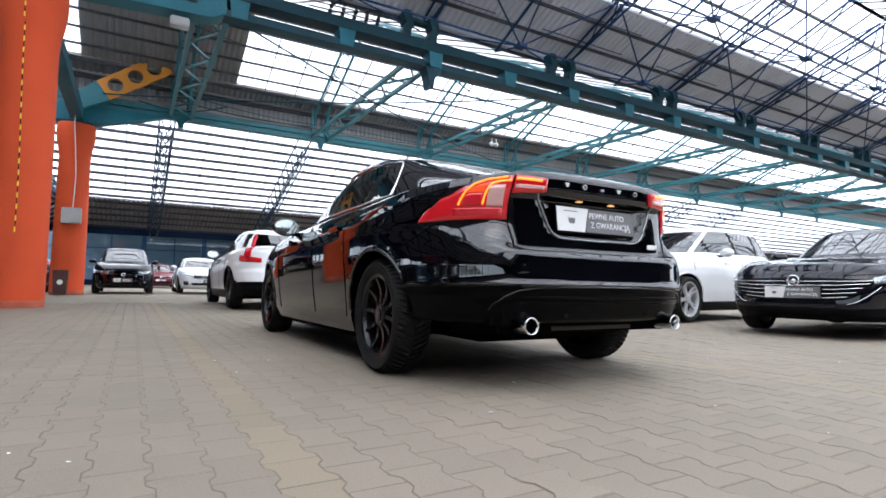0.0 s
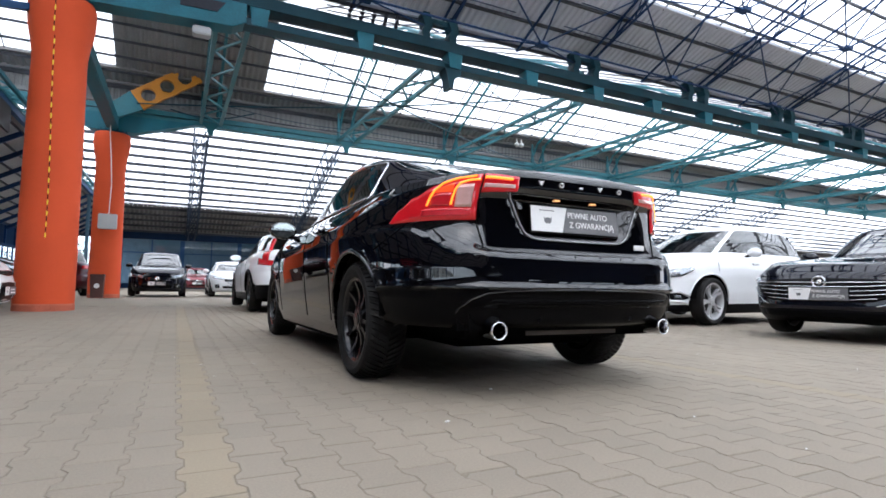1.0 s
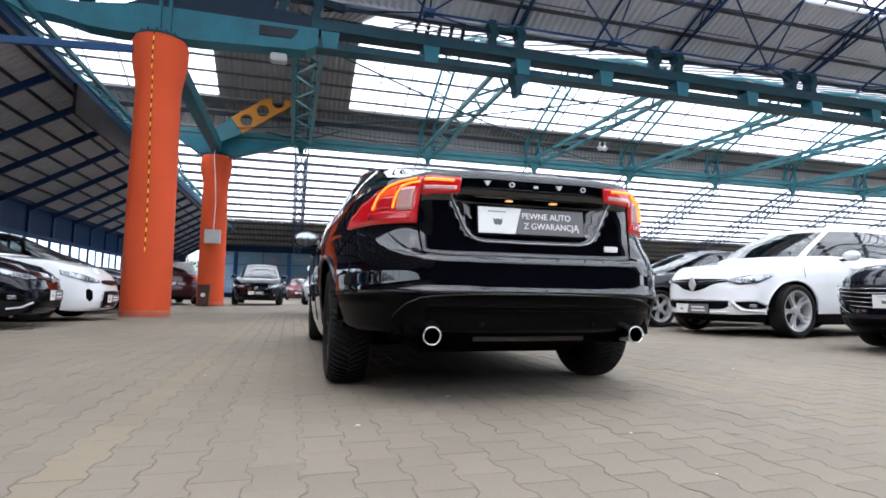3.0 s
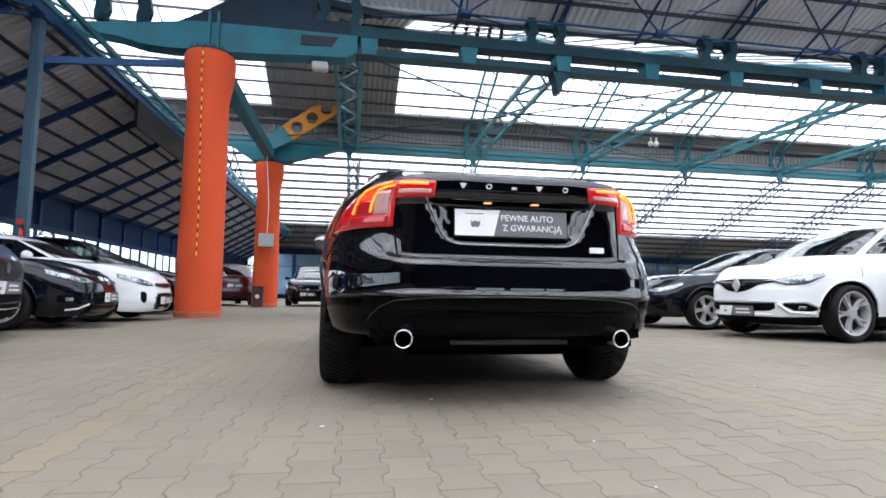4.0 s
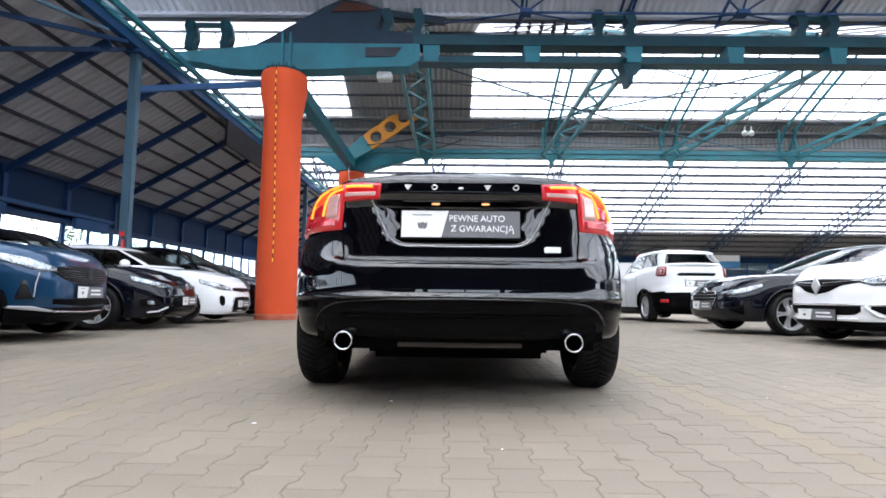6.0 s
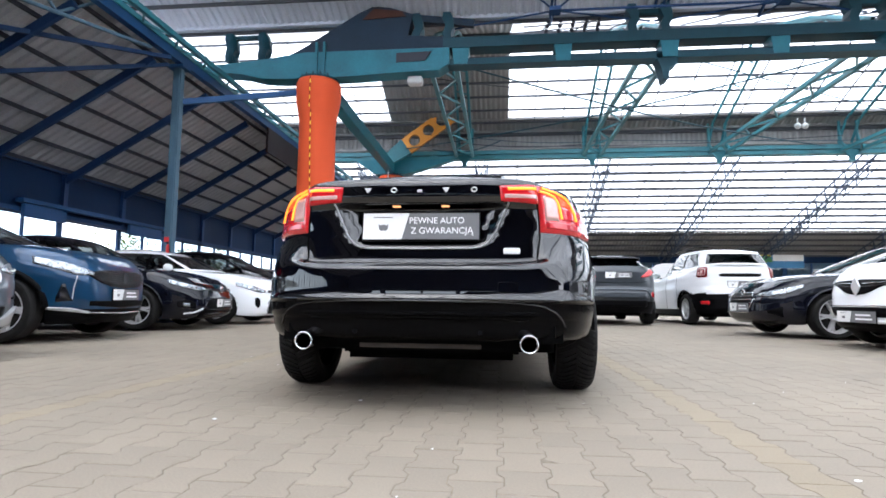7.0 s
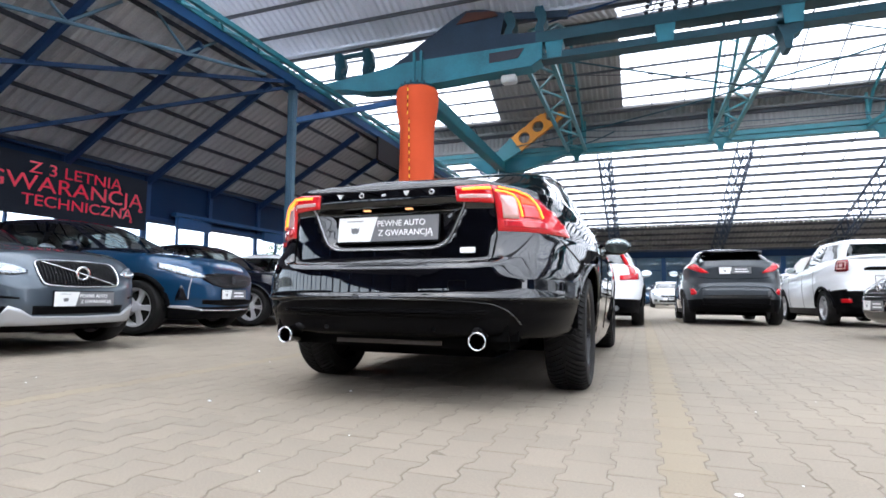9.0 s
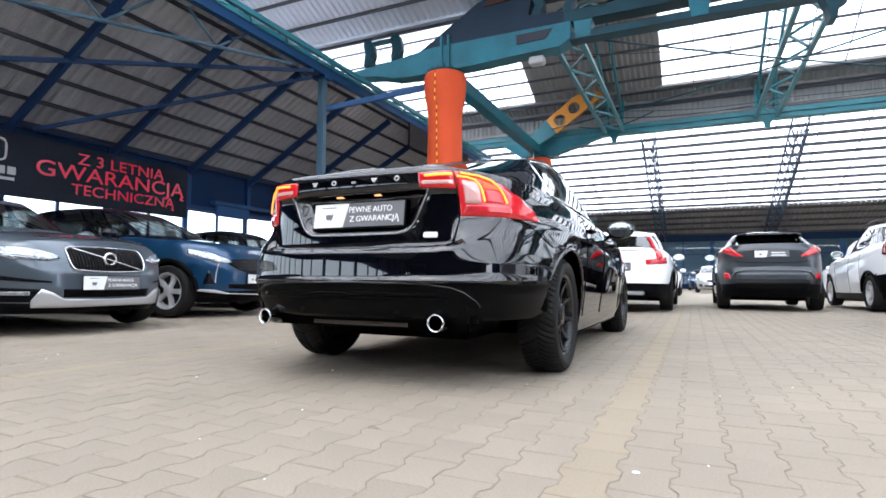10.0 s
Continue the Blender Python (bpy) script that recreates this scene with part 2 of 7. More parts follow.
def pipe(bm, pts, r, seg=6, closed=False):
    pts = [Vector(p) for p in pts]
    rows = []
    k = len(pts)
    for i, p in enumerate(pts):
        a = pts[(i - 1) % k] if closed or i else p
        b = pts[(i + 1) % k] if closed or i < k - 1 else p
        z = (b - a).normalized()
        up = Vector((0, 0, 1)) if abs(z.z) < 0.9 else Vector((1, 0, 0))
        x = z.cross(up).normalized()
        y = x.cross(z)
        rows.append([bm.verts.new(p + (x * math.cos(2 * math.pi * j / seg) + y * math.sin(2 * math.pi * j / seg)) * r) for j in range(seg)])
    for i in range(k if closed else k - 1):
        u, v = rows[i], rows[(i + 1) % k]
        for j in range(seg):
            bm.faces.new((u[j], u[(j + 1) % seg], v[(j + 1) % seg], v[j]))


def spin(bm, profile, seg, m=None, close=False):
    # profile: (radius, along) pairs turned about the local z axis
    m = m or Matrix()
    rows = [[bm.verts.new(m @ Vector((r * math.cos(2 * math.pi * j / seg), r * math.sin(2 * math.pi * j / seg), h))) for j in range(seg)] for r, h in profile]
    pairs = list(zip(rows, rows[1:])) + ([(rows[-1], rows[0])] if close else [])
    for u, v in pairs:
        for j in range(seg):
            bm.faces.new((u[j], u[(j + 1) % seg], v[(j + 1) % seg], v[j]))
    return rows


def prism(bm, outline, depth, m=None):
    # a flat outline in local x, y given thickness along local z
    m = m or Matrix()
    lo = [bm.verts.new(m @ Vector((x, y, 0))) for x, y in outline]
    hi = [bm.verts.new(m @ Vector((x, y, depth))) for x, y in outline]
    bm.faces.new(lo[::-1])
    bm.faces.new(hi)
    n = len(lo)
    for i in range(n):
        bm.faces.new((lo[i], lo[(i + 1) % n], hi[(i + 1) % n], hi[i]))


def words(text, size, depth=0.002):
    cu = bpy.data.curves.new("words", "FONT")
    cu.body, cu.size, cu.extrude, cu.align_x, cu.align_y = text, size, depth, "CENTER", "CENTER"
    ob = bpy.data.objects.new("words", cu)
    scene.collection.objects.link(ob)
    bpy.context.view_layer.update()
    me = bpy.data.meshes.new_from_object(ob.evaluated_get(bpy.context.evaluated_depsgraph_get()))
    bpy.data.objects.remove(ob)
    bpy.data.curves.remove(cu)
    return me


def lettering(name, text, size, material, parent, m, label="", sx=1.0):
    me = words(text, size)
    me.materials.clear()
    me.materials.append(material)
    me.transform(m @ Matrix.Diagonal((sx, 1, 1, 1)))
    ob = new(name, me)
    ob.parent = parent
    return tagged(ob, label)


# ---- the hall ----
EAVE, Y_A, Y_B, Y_FAR = 7.0, 8.4, 17.0, 46.0
X_END, X_RIGHT, X_WALL, X_ROOF = -6.3, 90.0, -9.7, -11.6

bm = bmesh.new()
box(bm, (0, 0, -0.16), (400, 400, 0.3))
tagged(link("ground", bm, M_GROUND), "worn grey-beige paved floor of the hall", "ground", kind="structure")


def corrugated(bm, x0, x1, p0, p1, pitch=0.18, deep=0.035):
    # a ribbed sheet between two eave lines (y, z), with its ribs running down the slope
    d = Vector((0, p1[0] - p0[0], p1[1] - p0[1])).normalized()
    nrm = Vector((1, 0, 0)).cross(d) * deep
    n = max(1, round((x1 - x0) / pitch))
    step = (x1 - x0) / n
    line = []
    for i in range(n):
        a = x0 + i * step
        line += [(a, 0), (a + 0.3 * step, 0), (a + 0.5 * step, 1), (a + 0.8 * step, 1)]
    line.append((x1, 0))
    lo = [bm.verts.new(Vector((x, *p0)) + nrm * k) for x, k in line]
    hi = [bm.verts.new(Vector((x, *p1)) + nrm * k) for x, k in line]
    for i in range(len(line) - 1):
        bm.faces.new((lo[i], lo[i + 1], hi[i + 1], hi[i]))


def on(p0, p1, f):
    return (p0[0] + (p1[0] - p0[0]) * f, p0[1] + (p1[1] - p0[1]) * f)


def slab(bm, x0, x1, p0, p1, thick=0.012):
    d = Vector((0, p1[0] - p0[0], p1[1] - p0[1]))
    m, n = axis_frame((0, *p0), (0, *p1))
    m.translation += Vector(((x0 + x1) / 2, 0, 0))
    bmesh.ops.create_cube(bm, size=1.0, matrix=m @ Matrix.Diagonal((x1 - x0, thick, n, 1)))


GREY, STRIP, BAND, UPSTAND, GUTTER, FARGREY, GLAZE, PURLIN, RIB = (bmesh.new() for _ in range(9))
RA, RB = (Y_A + 0.3, EAVE), (Y_B + 0.3, EAVE)
R1, R2, R3 = (4.2, 8.9), (13.0, 8.9), (31.5, 9.86)
RN, RF = (-0.3, EAVE), (Y_FAR, 4.64)
# near bay
f1 = 0.44
corrugated(GREY, X_ROOF, X_RIGHT, RA, on(RA, R1, f1))
corrugated(GREY, X_ROOF, -1.2, on(RA, R1, f1), R1)
slab(GLAZE, -1.2, X_RIGHT, on(RA, R1, f1), R1)
slab(GLAZE, X_ROOF, X_RIGHT, R1, RN)
slab(GLAZE, X_ROOF, X_RIGHT, RN, (-4.6, 8.9))
box(GREY, ((X_ROOF + X_RIGHT) / 2, RN[0], RN[1] - 0.05), (X_RIGHT - X_ROOF, 0.34, 0.12))
slab(GLAZE, X_ROOF, X_RIGHT, (-4.6, 8.9), (-9.0, 7.0))
corrugated(GREY, X_ROOF, X_RIGHT, (-9.0, 7.0), (-11.0, 7.9), 0.3, 0.06)
slab(GLAZE, X_ROOF, X_RIGHT, (-11.0, 7.9), (-13.4, 8.9))
slab(GLAZE, X_ROOF, X_RIGHT, (-13.4, 8.9), (-17.8, 7.0))
corrugated(GREY, X_ROOF, X_RIGHT, (-17.8, 7.0), (-26.0, 7.5), 0.3, 0.06)
# middle bay
f2 = 0.15
corrugated(BAND, X_ROOF, X_RIGHT, RB, on(RB, R2, f2))
corrugated(STRIP, -3.7, 0.62, on(RB, R2, f2), R2)
slab(GLAZE, X_ROOF, -3.7, on(RB, R2, f2), R2)
slab(GLAZE, 0.62, X_RIGHT, on(RB, R2, f2), R2)
corrugated(STRIP, -3.7, 0.62, R2, RA)
slab(GLAZE, X_ROOF, -3.7, R2, RA)
slab(GLAZE, 0.62, X_RIGHT, R2, RA)
corrugated(UPSTAND, X_ROOF, X_RIGHT, (Y_B + 0.35, 6.32), (Y_B + 0.36, EAVE))
# far bay
f3 = 0.29
corrugated(FARGREY, X_ROOF, X_RIGHT, RF, on(RF, R3, f3), 0.3, 0.06)
slab(GLAZE, X_ROOF, X_RIGHT, on(RF, R3, f3), R3)
slab(GLAZE, X_ROOF, X_RIGHT, R3, RB)


def purlins(p0, p1, n, x0=X_ROOF, x1=X_RIGHT, w=0.05, h=0.08, drop=0.08, ends=True):
    for i in range(n + 1):
        y, z = on(p0, p1, i / n)
        beam(PURLIN, (x0, y, z - drop), (x1, y, z - drop), w, h)


purlins(RA, R1, 6)
purlins(R1, RN, 6)
purlins(RB, R2, 7, w=0.045, h=0.07)
purlins(R2, RA, 7, w=0.045, h=0.07, drop=-0.06)
purlins(RF, R3, 15, w=0.11, h=0.19)
purlins(R3, RB, 14, w=0.08, h=0.14)
purlins(RN, (-4.6, 8.9), 5)
purlins((-4.6, 8.9), (-9.0, 7.0), 5)
purlins((-9.0, 7.0), (-13.4, 8.9), 5)
purlins((-13.4, 8.9), (-17.8, 7.0), 5)
# fine glazing bars along the slope
V1, P2, V2, P3, V3 = (-0.3, EAVE), (-4.6, 8.9), (-9.0, 7.0), (-13.4, 8.9), (-17.8, 7.0)
for a, b, gap, x0 in ((on(RB, R2, f2), R2, 1.05, 0.62), (R2, RA, 1.05, 0.62), (on(RF, R3, f3), R3, 2.2, X_ROOF), (on(RA, R1, f1), R1, 1.05, -1.2),
                      (R1, V1, 0.7, X_ROOF), (V1, P2, 0.7, X_ROOF), (P2, V2, 1.05, X_ROOF), (on(V2, P3, 0.45), P3, 1.05, X_ROOF), (P3, V3, 1.05, X_ROOF)):
    x = x0 + gap
    while x < (60 if a[0] > 2 else 30):
        beam(RIB, (x, a[0], a[1] - 0.02), (x, b[0], b[1] - 0.02), 0.02 * gap + 0.01, 0.04)
        x += gap
for x in (-4.9, -5.6, -6.6, -7.6, -8.6, -9.6):
    beam(RIB, (x, RB[0], RB[1]), (x, R2[0], R2[1]), 0.03, 0.04)
for (y, z), w_ in ((RB, 0.3), (on(RB, R2, f2), 0.22), (RA, 0.3), (on(RA, R1, f1), 0.2), (on(RF, R3, f3), 0.3), (RF, 0.4), ((Y_B + 0.3, 6.36), 0.16)):
    box(GREY if y < 10 else GUTTER, ((X_ROOF + X_RIGHT) / 2, y, z + 0.03), (X_RIGHT - X_ROOF, w_, 0.11))
for x in (-3.7, 0.62):
    for p0, p1 in ((on(RB, R2, f2), R2), (R2, RA)):
        beam(STRIP, (x, p0[0], p0[1] + 0.02), (x, p1[0], p1[1] + 0.02), 0.16, 0.08)
tagged(link("ceiling", GREY, M_GREYSHEET), "grey corrugated metal roof sheeting over the hall", "ceiling", kind="structure")
tagged(link("ceiling_middle_strip", STRIP, M_SHADESHEET), "weathered corrugated strip between the rooflights", "ceiling", kind="structure")
tagged(link("ceiling_middle_band", BAND, M_SHADESHEET), "weathered corrugated band above the far girder", "ceiling", kind="structure")
tagged(link("ceiling_upstand", UPSTAND, M_SHADESHEET), "weathered corrugated upstand over the far girder", "ceiling", kind="structure")
tagged(link("trim_gutter", GUTTER, M_SHADESHEET), "grey sheet gutters along the roof valleys", "gutter", kind="structure")
tagged(link("ceiling_far_band", FARGREY, M_SHADESHEET), "dark weathered corrugated sheeting at the far eaves", "ceiling", kind="structure")
gl = tagged(link("ceiling_glazing", GLAZE, M_ROOFGLAZE), "milky translucent roof sheeting letting daylight in", "ceiling", kind="structure")
gl.visible_shadow = False
tagged(link("trim_purlins", PURLIN, M_PURLIN), "dark steel purlins under the roof sheets", "purlin", kind="structure")
tagged(link("trim_glazing_bars", RIB, M_DKSTEEL), "thin dark glazing bars of the rooflights", "glazing bar", kind="structure")


# ---- columns ----
def column(y, top, label):
    col = thing("column", pose(-3.8, y, 0), label, "column", "columns of the hall")
    bm = bmesh.new()
    prof = [(0.437, 0.12), (0.436, 0.9), (0.43, 1.8), (0.424, 2.8), (0.416, 3.6), (0.408, top - 1.15), (0.412, top - 1.0), (0.436, top - 0.8), (0.476, top - 0.6), (0.503, top - 0.4), (0.512, top - 0.22), (0.506, top - 0.07), (0.48, top), (0.1, top)]
    spin(bm, prof, 40)
    part("shaft", bm, M_ORANGE, col, "", True)
    bm = bmesh.new()
    spin(bm, [(0.442, 0), (0.441, 0.08), (0.438, 0.122), (0.42, 0.125)], 40)
    part("plinth", bm, M_DUST, col, "dusty greyed foot of the column", True)
    bm = bmesh.new()
    spin(bm, [(0.3, top), (0.46, top), (0.46, top + 0.06), (0.3, top + 0.06)], 32)
    for k in range(16):
        a = k * math.pi / 8
        tube(bm, (0.42 * math.cos(a), 0.42 * math.sin(a), top + 0.05), (0.42 * math.cos(a), 0.42 * math.sin(a), top + 0.12), 0.02, 6)
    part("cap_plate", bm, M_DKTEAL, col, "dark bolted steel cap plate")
    return col


column(Y_A, 5.45, "orange painted round concrete column with flared head")
column(16.95, 5.2, "orange painted round concrete column beside a litter bin")


# ---- main girders ----
def girder(y, z0, z1, x0, x1, label, material, haunch=True):
    g = thing("girder", pose(0, y, 0), label, "girder", "girders across the hall")
    deep = 0.24 if haunch else 0.15
    bm = bmesh.new()
    beam(bm, (x0 + (5.4 if haunch else 0), 0, z1 - deep / 2), (x1, 0, z1 - deep / 2), 0.40, deep)
    part("top_chord", bm, material, g)
    bm = bmesh.new()
    beam(bm, (x0, 0, z0 + 0.07), (x1, 0, z0 + 0.07), 0.34, 0.14)
    part("bottom_chord", bm, material, g)
    if haunch:
        bm = bmesh.new()
        box(bm, ((x1 - 0.7) / 2, 0.1, z0 + 0.2), (x1 + 0.7, 0.06, 0.15))
        part("inner_web", bm, M_DKSTEEL, g, "dark inner web plate")
    x = -0.5 if haunch else x0 + 0.4
    while x < min(x1, 45):
        bm = bmesh.new()
        prism(bm, [(x - 0.15, z0 + 0.02), (x + 0.15, z0 + 0.02), (x + 0.22, z1 - 0.04), (x - 0.22, z1 - 0.04)], 0.36 if haunch else 0.30, pose(0, 0.18 if haunch else 0.15, 0, 90, 0, 0))
        part("web_plate", bm, M_SHADETEAL if haunch else M_TEAL, g)
        x += 2.25 if haunch else 1.35
    return g


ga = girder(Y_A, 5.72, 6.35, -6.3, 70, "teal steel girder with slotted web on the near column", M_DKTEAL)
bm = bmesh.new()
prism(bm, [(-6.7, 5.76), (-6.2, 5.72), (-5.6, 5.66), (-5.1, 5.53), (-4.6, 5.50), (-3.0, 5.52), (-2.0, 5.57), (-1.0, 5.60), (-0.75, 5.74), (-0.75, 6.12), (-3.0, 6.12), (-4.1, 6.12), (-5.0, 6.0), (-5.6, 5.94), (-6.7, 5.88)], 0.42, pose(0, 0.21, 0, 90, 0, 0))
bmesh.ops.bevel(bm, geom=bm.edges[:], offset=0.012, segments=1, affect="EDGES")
part("haunch", bm, M_SHADETEAL, ga, "deep teal haunch over the column")
for x in (-3.80, -3.62):
    bm = bmesh.new()
    box(bm, (x, 0, 5.93), (0.05, 0.52, 0.82))
    part("stiffener", bm, M_SHADETEAL, ga)
bm = bmesh.new()
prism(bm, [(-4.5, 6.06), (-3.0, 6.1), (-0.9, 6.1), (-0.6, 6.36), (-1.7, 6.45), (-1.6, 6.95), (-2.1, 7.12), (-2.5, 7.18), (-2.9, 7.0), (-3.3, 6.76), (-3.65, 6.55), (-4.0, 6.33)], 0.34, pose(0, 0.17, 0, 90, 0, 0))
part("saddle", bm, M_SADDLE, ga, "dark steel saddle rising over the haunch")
bm = bmesh.new()
prism(bm, [(-2.75, 6.86), (-1.75, 6.9), (-1.85, 7.02), (-2.5, 7.1)], 0.03, pose(0, -0.172, 0, 90, 0, 0))
part("rust_streaked_plate", bm, M_RUST, ga, "rust-red plate on the saddle")
bm = bmesh.new()
beam(bm, (-2.4, -0.05, 7.0), (-0.2, -0.05, 6.72), 0.12, 0.16)
part("saddle_arm", bm, M_SADDLE, ga)
# no recess is cut: a dark plate on the face paints the slot's shade
bm = bmesh.new()
prism(bm, [(-1.95, 5.80), (-1.30, 5.82), (-1.15, 6.03), (-1.95, 6.02)], 0.02, pose(0, -0.211, 0, 90, 0, 0))
part("slot_plate", bm, M_DKSTEEL, ga, "dark slot in the haunch")
CAST = [(-0.10, 6.0), (0.10, 6.0), (0.07, 6.18), (0.15, 6.3), (0.13, 6.5), (0.07, 6.7), (-0.1, 6.7), (-0.14, 6.55), (-0.05, 6.36), (-0.12, 6.18)]
for x in (-5.95, -5.15):
    bm = bmesh.new()
    prism(bm, CAST, 0.28, pose(x, 0.14, 0, 90, 0, 0))
    bmesh.ops.bevel(bm, geom=bm.edges[:], offset=0.02, segments=2, affect="EDGES")
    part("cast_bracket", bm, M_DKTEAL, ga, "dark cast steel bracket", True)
bm = bmesh.new()
beam(bm, (-6.0, 0, 6.62), (-5.1, 0, 6.62), 0.09, 0.1)
part("bracket_bar", bm, M_DKTEAL, ga)
gb = girder(Y_B, 5.84, 6.16, -12, 70, "teal steel girder on the far column", M_TEAL, False)
bm = bmesh.new()
prism(bm, [(-5.2, 5.85), (-4.4, 5.3), (-3.2, 5.3), (-2.0, 5.65), (-1.4, 5.85)], 0.4, pose(0, 0.2, 0, 90, 0, 0))
part("haunch", bm, M_SHADETEAL, gb)
bm = bmesh.new()
box(bm, (-3.8, (Y_A + 16.95) / 2, 5.52), (0.32, 16.95 - Y_A - 0.5, 0.36), None, 0.02)
tagged(link("tie_beam", bm, M_SHADETEAL), "teal box beam tying the two columns together", "beam")

# pierced bracket arm on the far column
arm = thing("bracket_arm", pose(-3.75, 16.5, 5.85, 0, -36, 0) @ Matrix.Scale(0.92, 4), "slanting teal and yellow steel arm with round holes", "bracket arm")


def pierced(bm, x0, x1, w, holes, r, depth):
    # a flat bar in local x, z with round holes through it
    xs = [x0] + [v for c in holes for v in (c - r * 1.5, c + r * 1.5)] + [x1]
    for a, b in zip(xs[::2], xs[1::2]):
        if b - a > 0.005:
            box(bm, ((a + b) / 2, 0, 0), (b - a, depth, w))
    for c in holes:
        hw, n = r * 1.5, 20
        ring, edge = [], []
        for k in range(n):
            t = 2 * math.pi * (k + 0.5) / n
            cx, cz = math.cos(t), math.sin(t)
            s = min(hw / max(abs(cx), 1e-6), (w / 2) / max(abs(cz), 1e-6))
            ring.append((c + r * cx, r * cz))
            edge.append((c + s * cx, s * cz))
        vs = [[bm.verts.new((x, y, z)) for x, z in loop] for loop in (ring, edge) for y in (-depth / 2, depth / 2)]
        for k in range(n):
            j = (k + 1) % n
            bm.faces.new((vs[0][k], vs[0][j], vs[2][j], vs[2][k]))
            bm.faces.new((vs[1][j], vs[1][k], vs[3][k], vs[3][j]))
            bm.faces.new((vs[0][j], vs[0][k], vs[1][k], vs[1][j]))
            bm.faces.new((vs[2][k], vs[2][j], vs[3][j], vs[3][k]))


bm = bmesh.new()
pierced(bm, 0.8, 3.05, 0.72, [1.22, 1.92, 2.6], 0.23, 0.16)
part("arm_plate", bm, M_YELLOW, arm, "yellow painted plate with round holes")
bm = bmesh.new()
prism(bm, [(-0.4, -0.2), (0.8, -0.36), (0.8, 0.36), (0.1, 0.28)], 0.16, pose(0, 0.08, 0, 90, 0, 0))
part("arm_root", bm, M_TEAL, arm)


# ---- paired ties between the girders, with trestles ----
def lerp(a, b, f):
    return a + (b - a) * f


XT = (-0.95, 3.8, 8.3, 12.8, 17.3, 21.8, 26.3, 30.8, 35.3, 39.8)
for i, x in enumerate(XT):
    tie = thing("tie_truss", pose(x, 0, 0), "pair of teal steel ties between the girders", "truss", "ties between the girders")
    for dx in (-0.31, 0.31):
        bm = bmesh.new()
        beam(bm, (dx, Y_A + 0.2, 5.95), (dx, Y_B - 0.16, 5.95), 0.1, 0.1)
        part("tie", bm, M_TEAL, tie)
    for k in range(9):
        a, b = lerp(Y_A + 0.3, Y_B - 0.3, k / 9), lerp(Y_A + 0.3, Y_B - 0.3, (k + 1) / 9)
        bm = bmesh.new()
        sg_ = 0.27 if k % 2 else -0.27
        beam(bm, (sg_, a, 5.95), (-sg_, b, 5.95), 0.05, 0.05)
        part("lacing_bar", bm, M_TEAL, tie)
    for dx in (-0.3, 0.3):
        bm = bmesh.new()
        beam(bm, (dx, Y_B - 0.1, 6.1), (dx, Y_B - 0.1, 7.05), 0.07, 0.07)
        tube(bm, (dx, Y_B - 0.25, 6.15), (dx, Y_B - 0.1, 6.7), 0.03, 6)
        tube(bm, (dx, Y_B - 0.45, 5.98), (dx, Y_B - 0.1, 6.35), 0.05, 6, 0.02)
        part("trestle", bm, M_TEAL, tie)
    bm = bmesh.new()
    prism(bm, [(-0.25, 0), (0.25, 0), (0.1, -0.16), (0.07, -0.34), (-0.07, -0.34), (-0.1, -0.16)], 0.1, pose(0, Y_B - 0.2, 5.86, 90, 0, 0))
    part("pendant", bm, M_TEAL, tie)
    # curved pair of roof ribs above
    bm = bmesh.new()
    for dx in (-0.22, 0.22):
        pts = [(dx, Y_B + 0.1, 6.3), (dx, Y_B - 0.4, 7.0), (dx, Y_B - 1.6, 7.55), (dx, 13.0, 8.65), (dx, 10.4, 7.6), (dx, Y_A + 0.5, 6.75)]
        pipe(bm, pts, 0.05, 6)
    for k in range(6):
        y = 10 + k
        z = 8.65 - 0.42 * abs(13 - y)
        beam(bm, (-0.22, y, z), (0.22, y + 0.4, z), 0.04, 0.04)
    part("roof_rib", bm, M_TEAL, tie)
    # cast brackets on the near girder
    for dx in (-0.55, 0.15):
        bm = bmesh.new()
        prism(bm, [(-0.09, 6.3), (0.09, 6.3), (0.07, 6.5), (0.14, 6.62), (0.13, 6.8), (0.06, 6.98), (-0.1, 6.98), (-0.13, 6.85), (-0.05, 6.66), (-0.12, 6.5)], 0.3, pose(dx, Y_A + 0.15, 0, 90, 0, 0))
        part("cast_bracket", bm, M_DKTEAL, tie, "dark cast steel bracket")
    bm = bmesh.new()
    beam(bm, (-0.6, Y_A, 6.85), (0.25, Y_A, 6.85), 0.1, 0.1)
    part("bracket_bar", bm, M_DKTEAL, tie)
    if i == 1:
        bm = bmesh.new()
        prism(bm, [(-0.16, 5.82), (0.32, 5.82), (0.3, 5.6), (0.14, 5.5), (0.1, 5.25), (0.0, 5.25), (-0.04, 5.5)], 0.34, pose(0.05, Y_A + 0.17, 0, 90, 0, 0))
        part("cast_knee", bm, M_DKTEAL, tie)

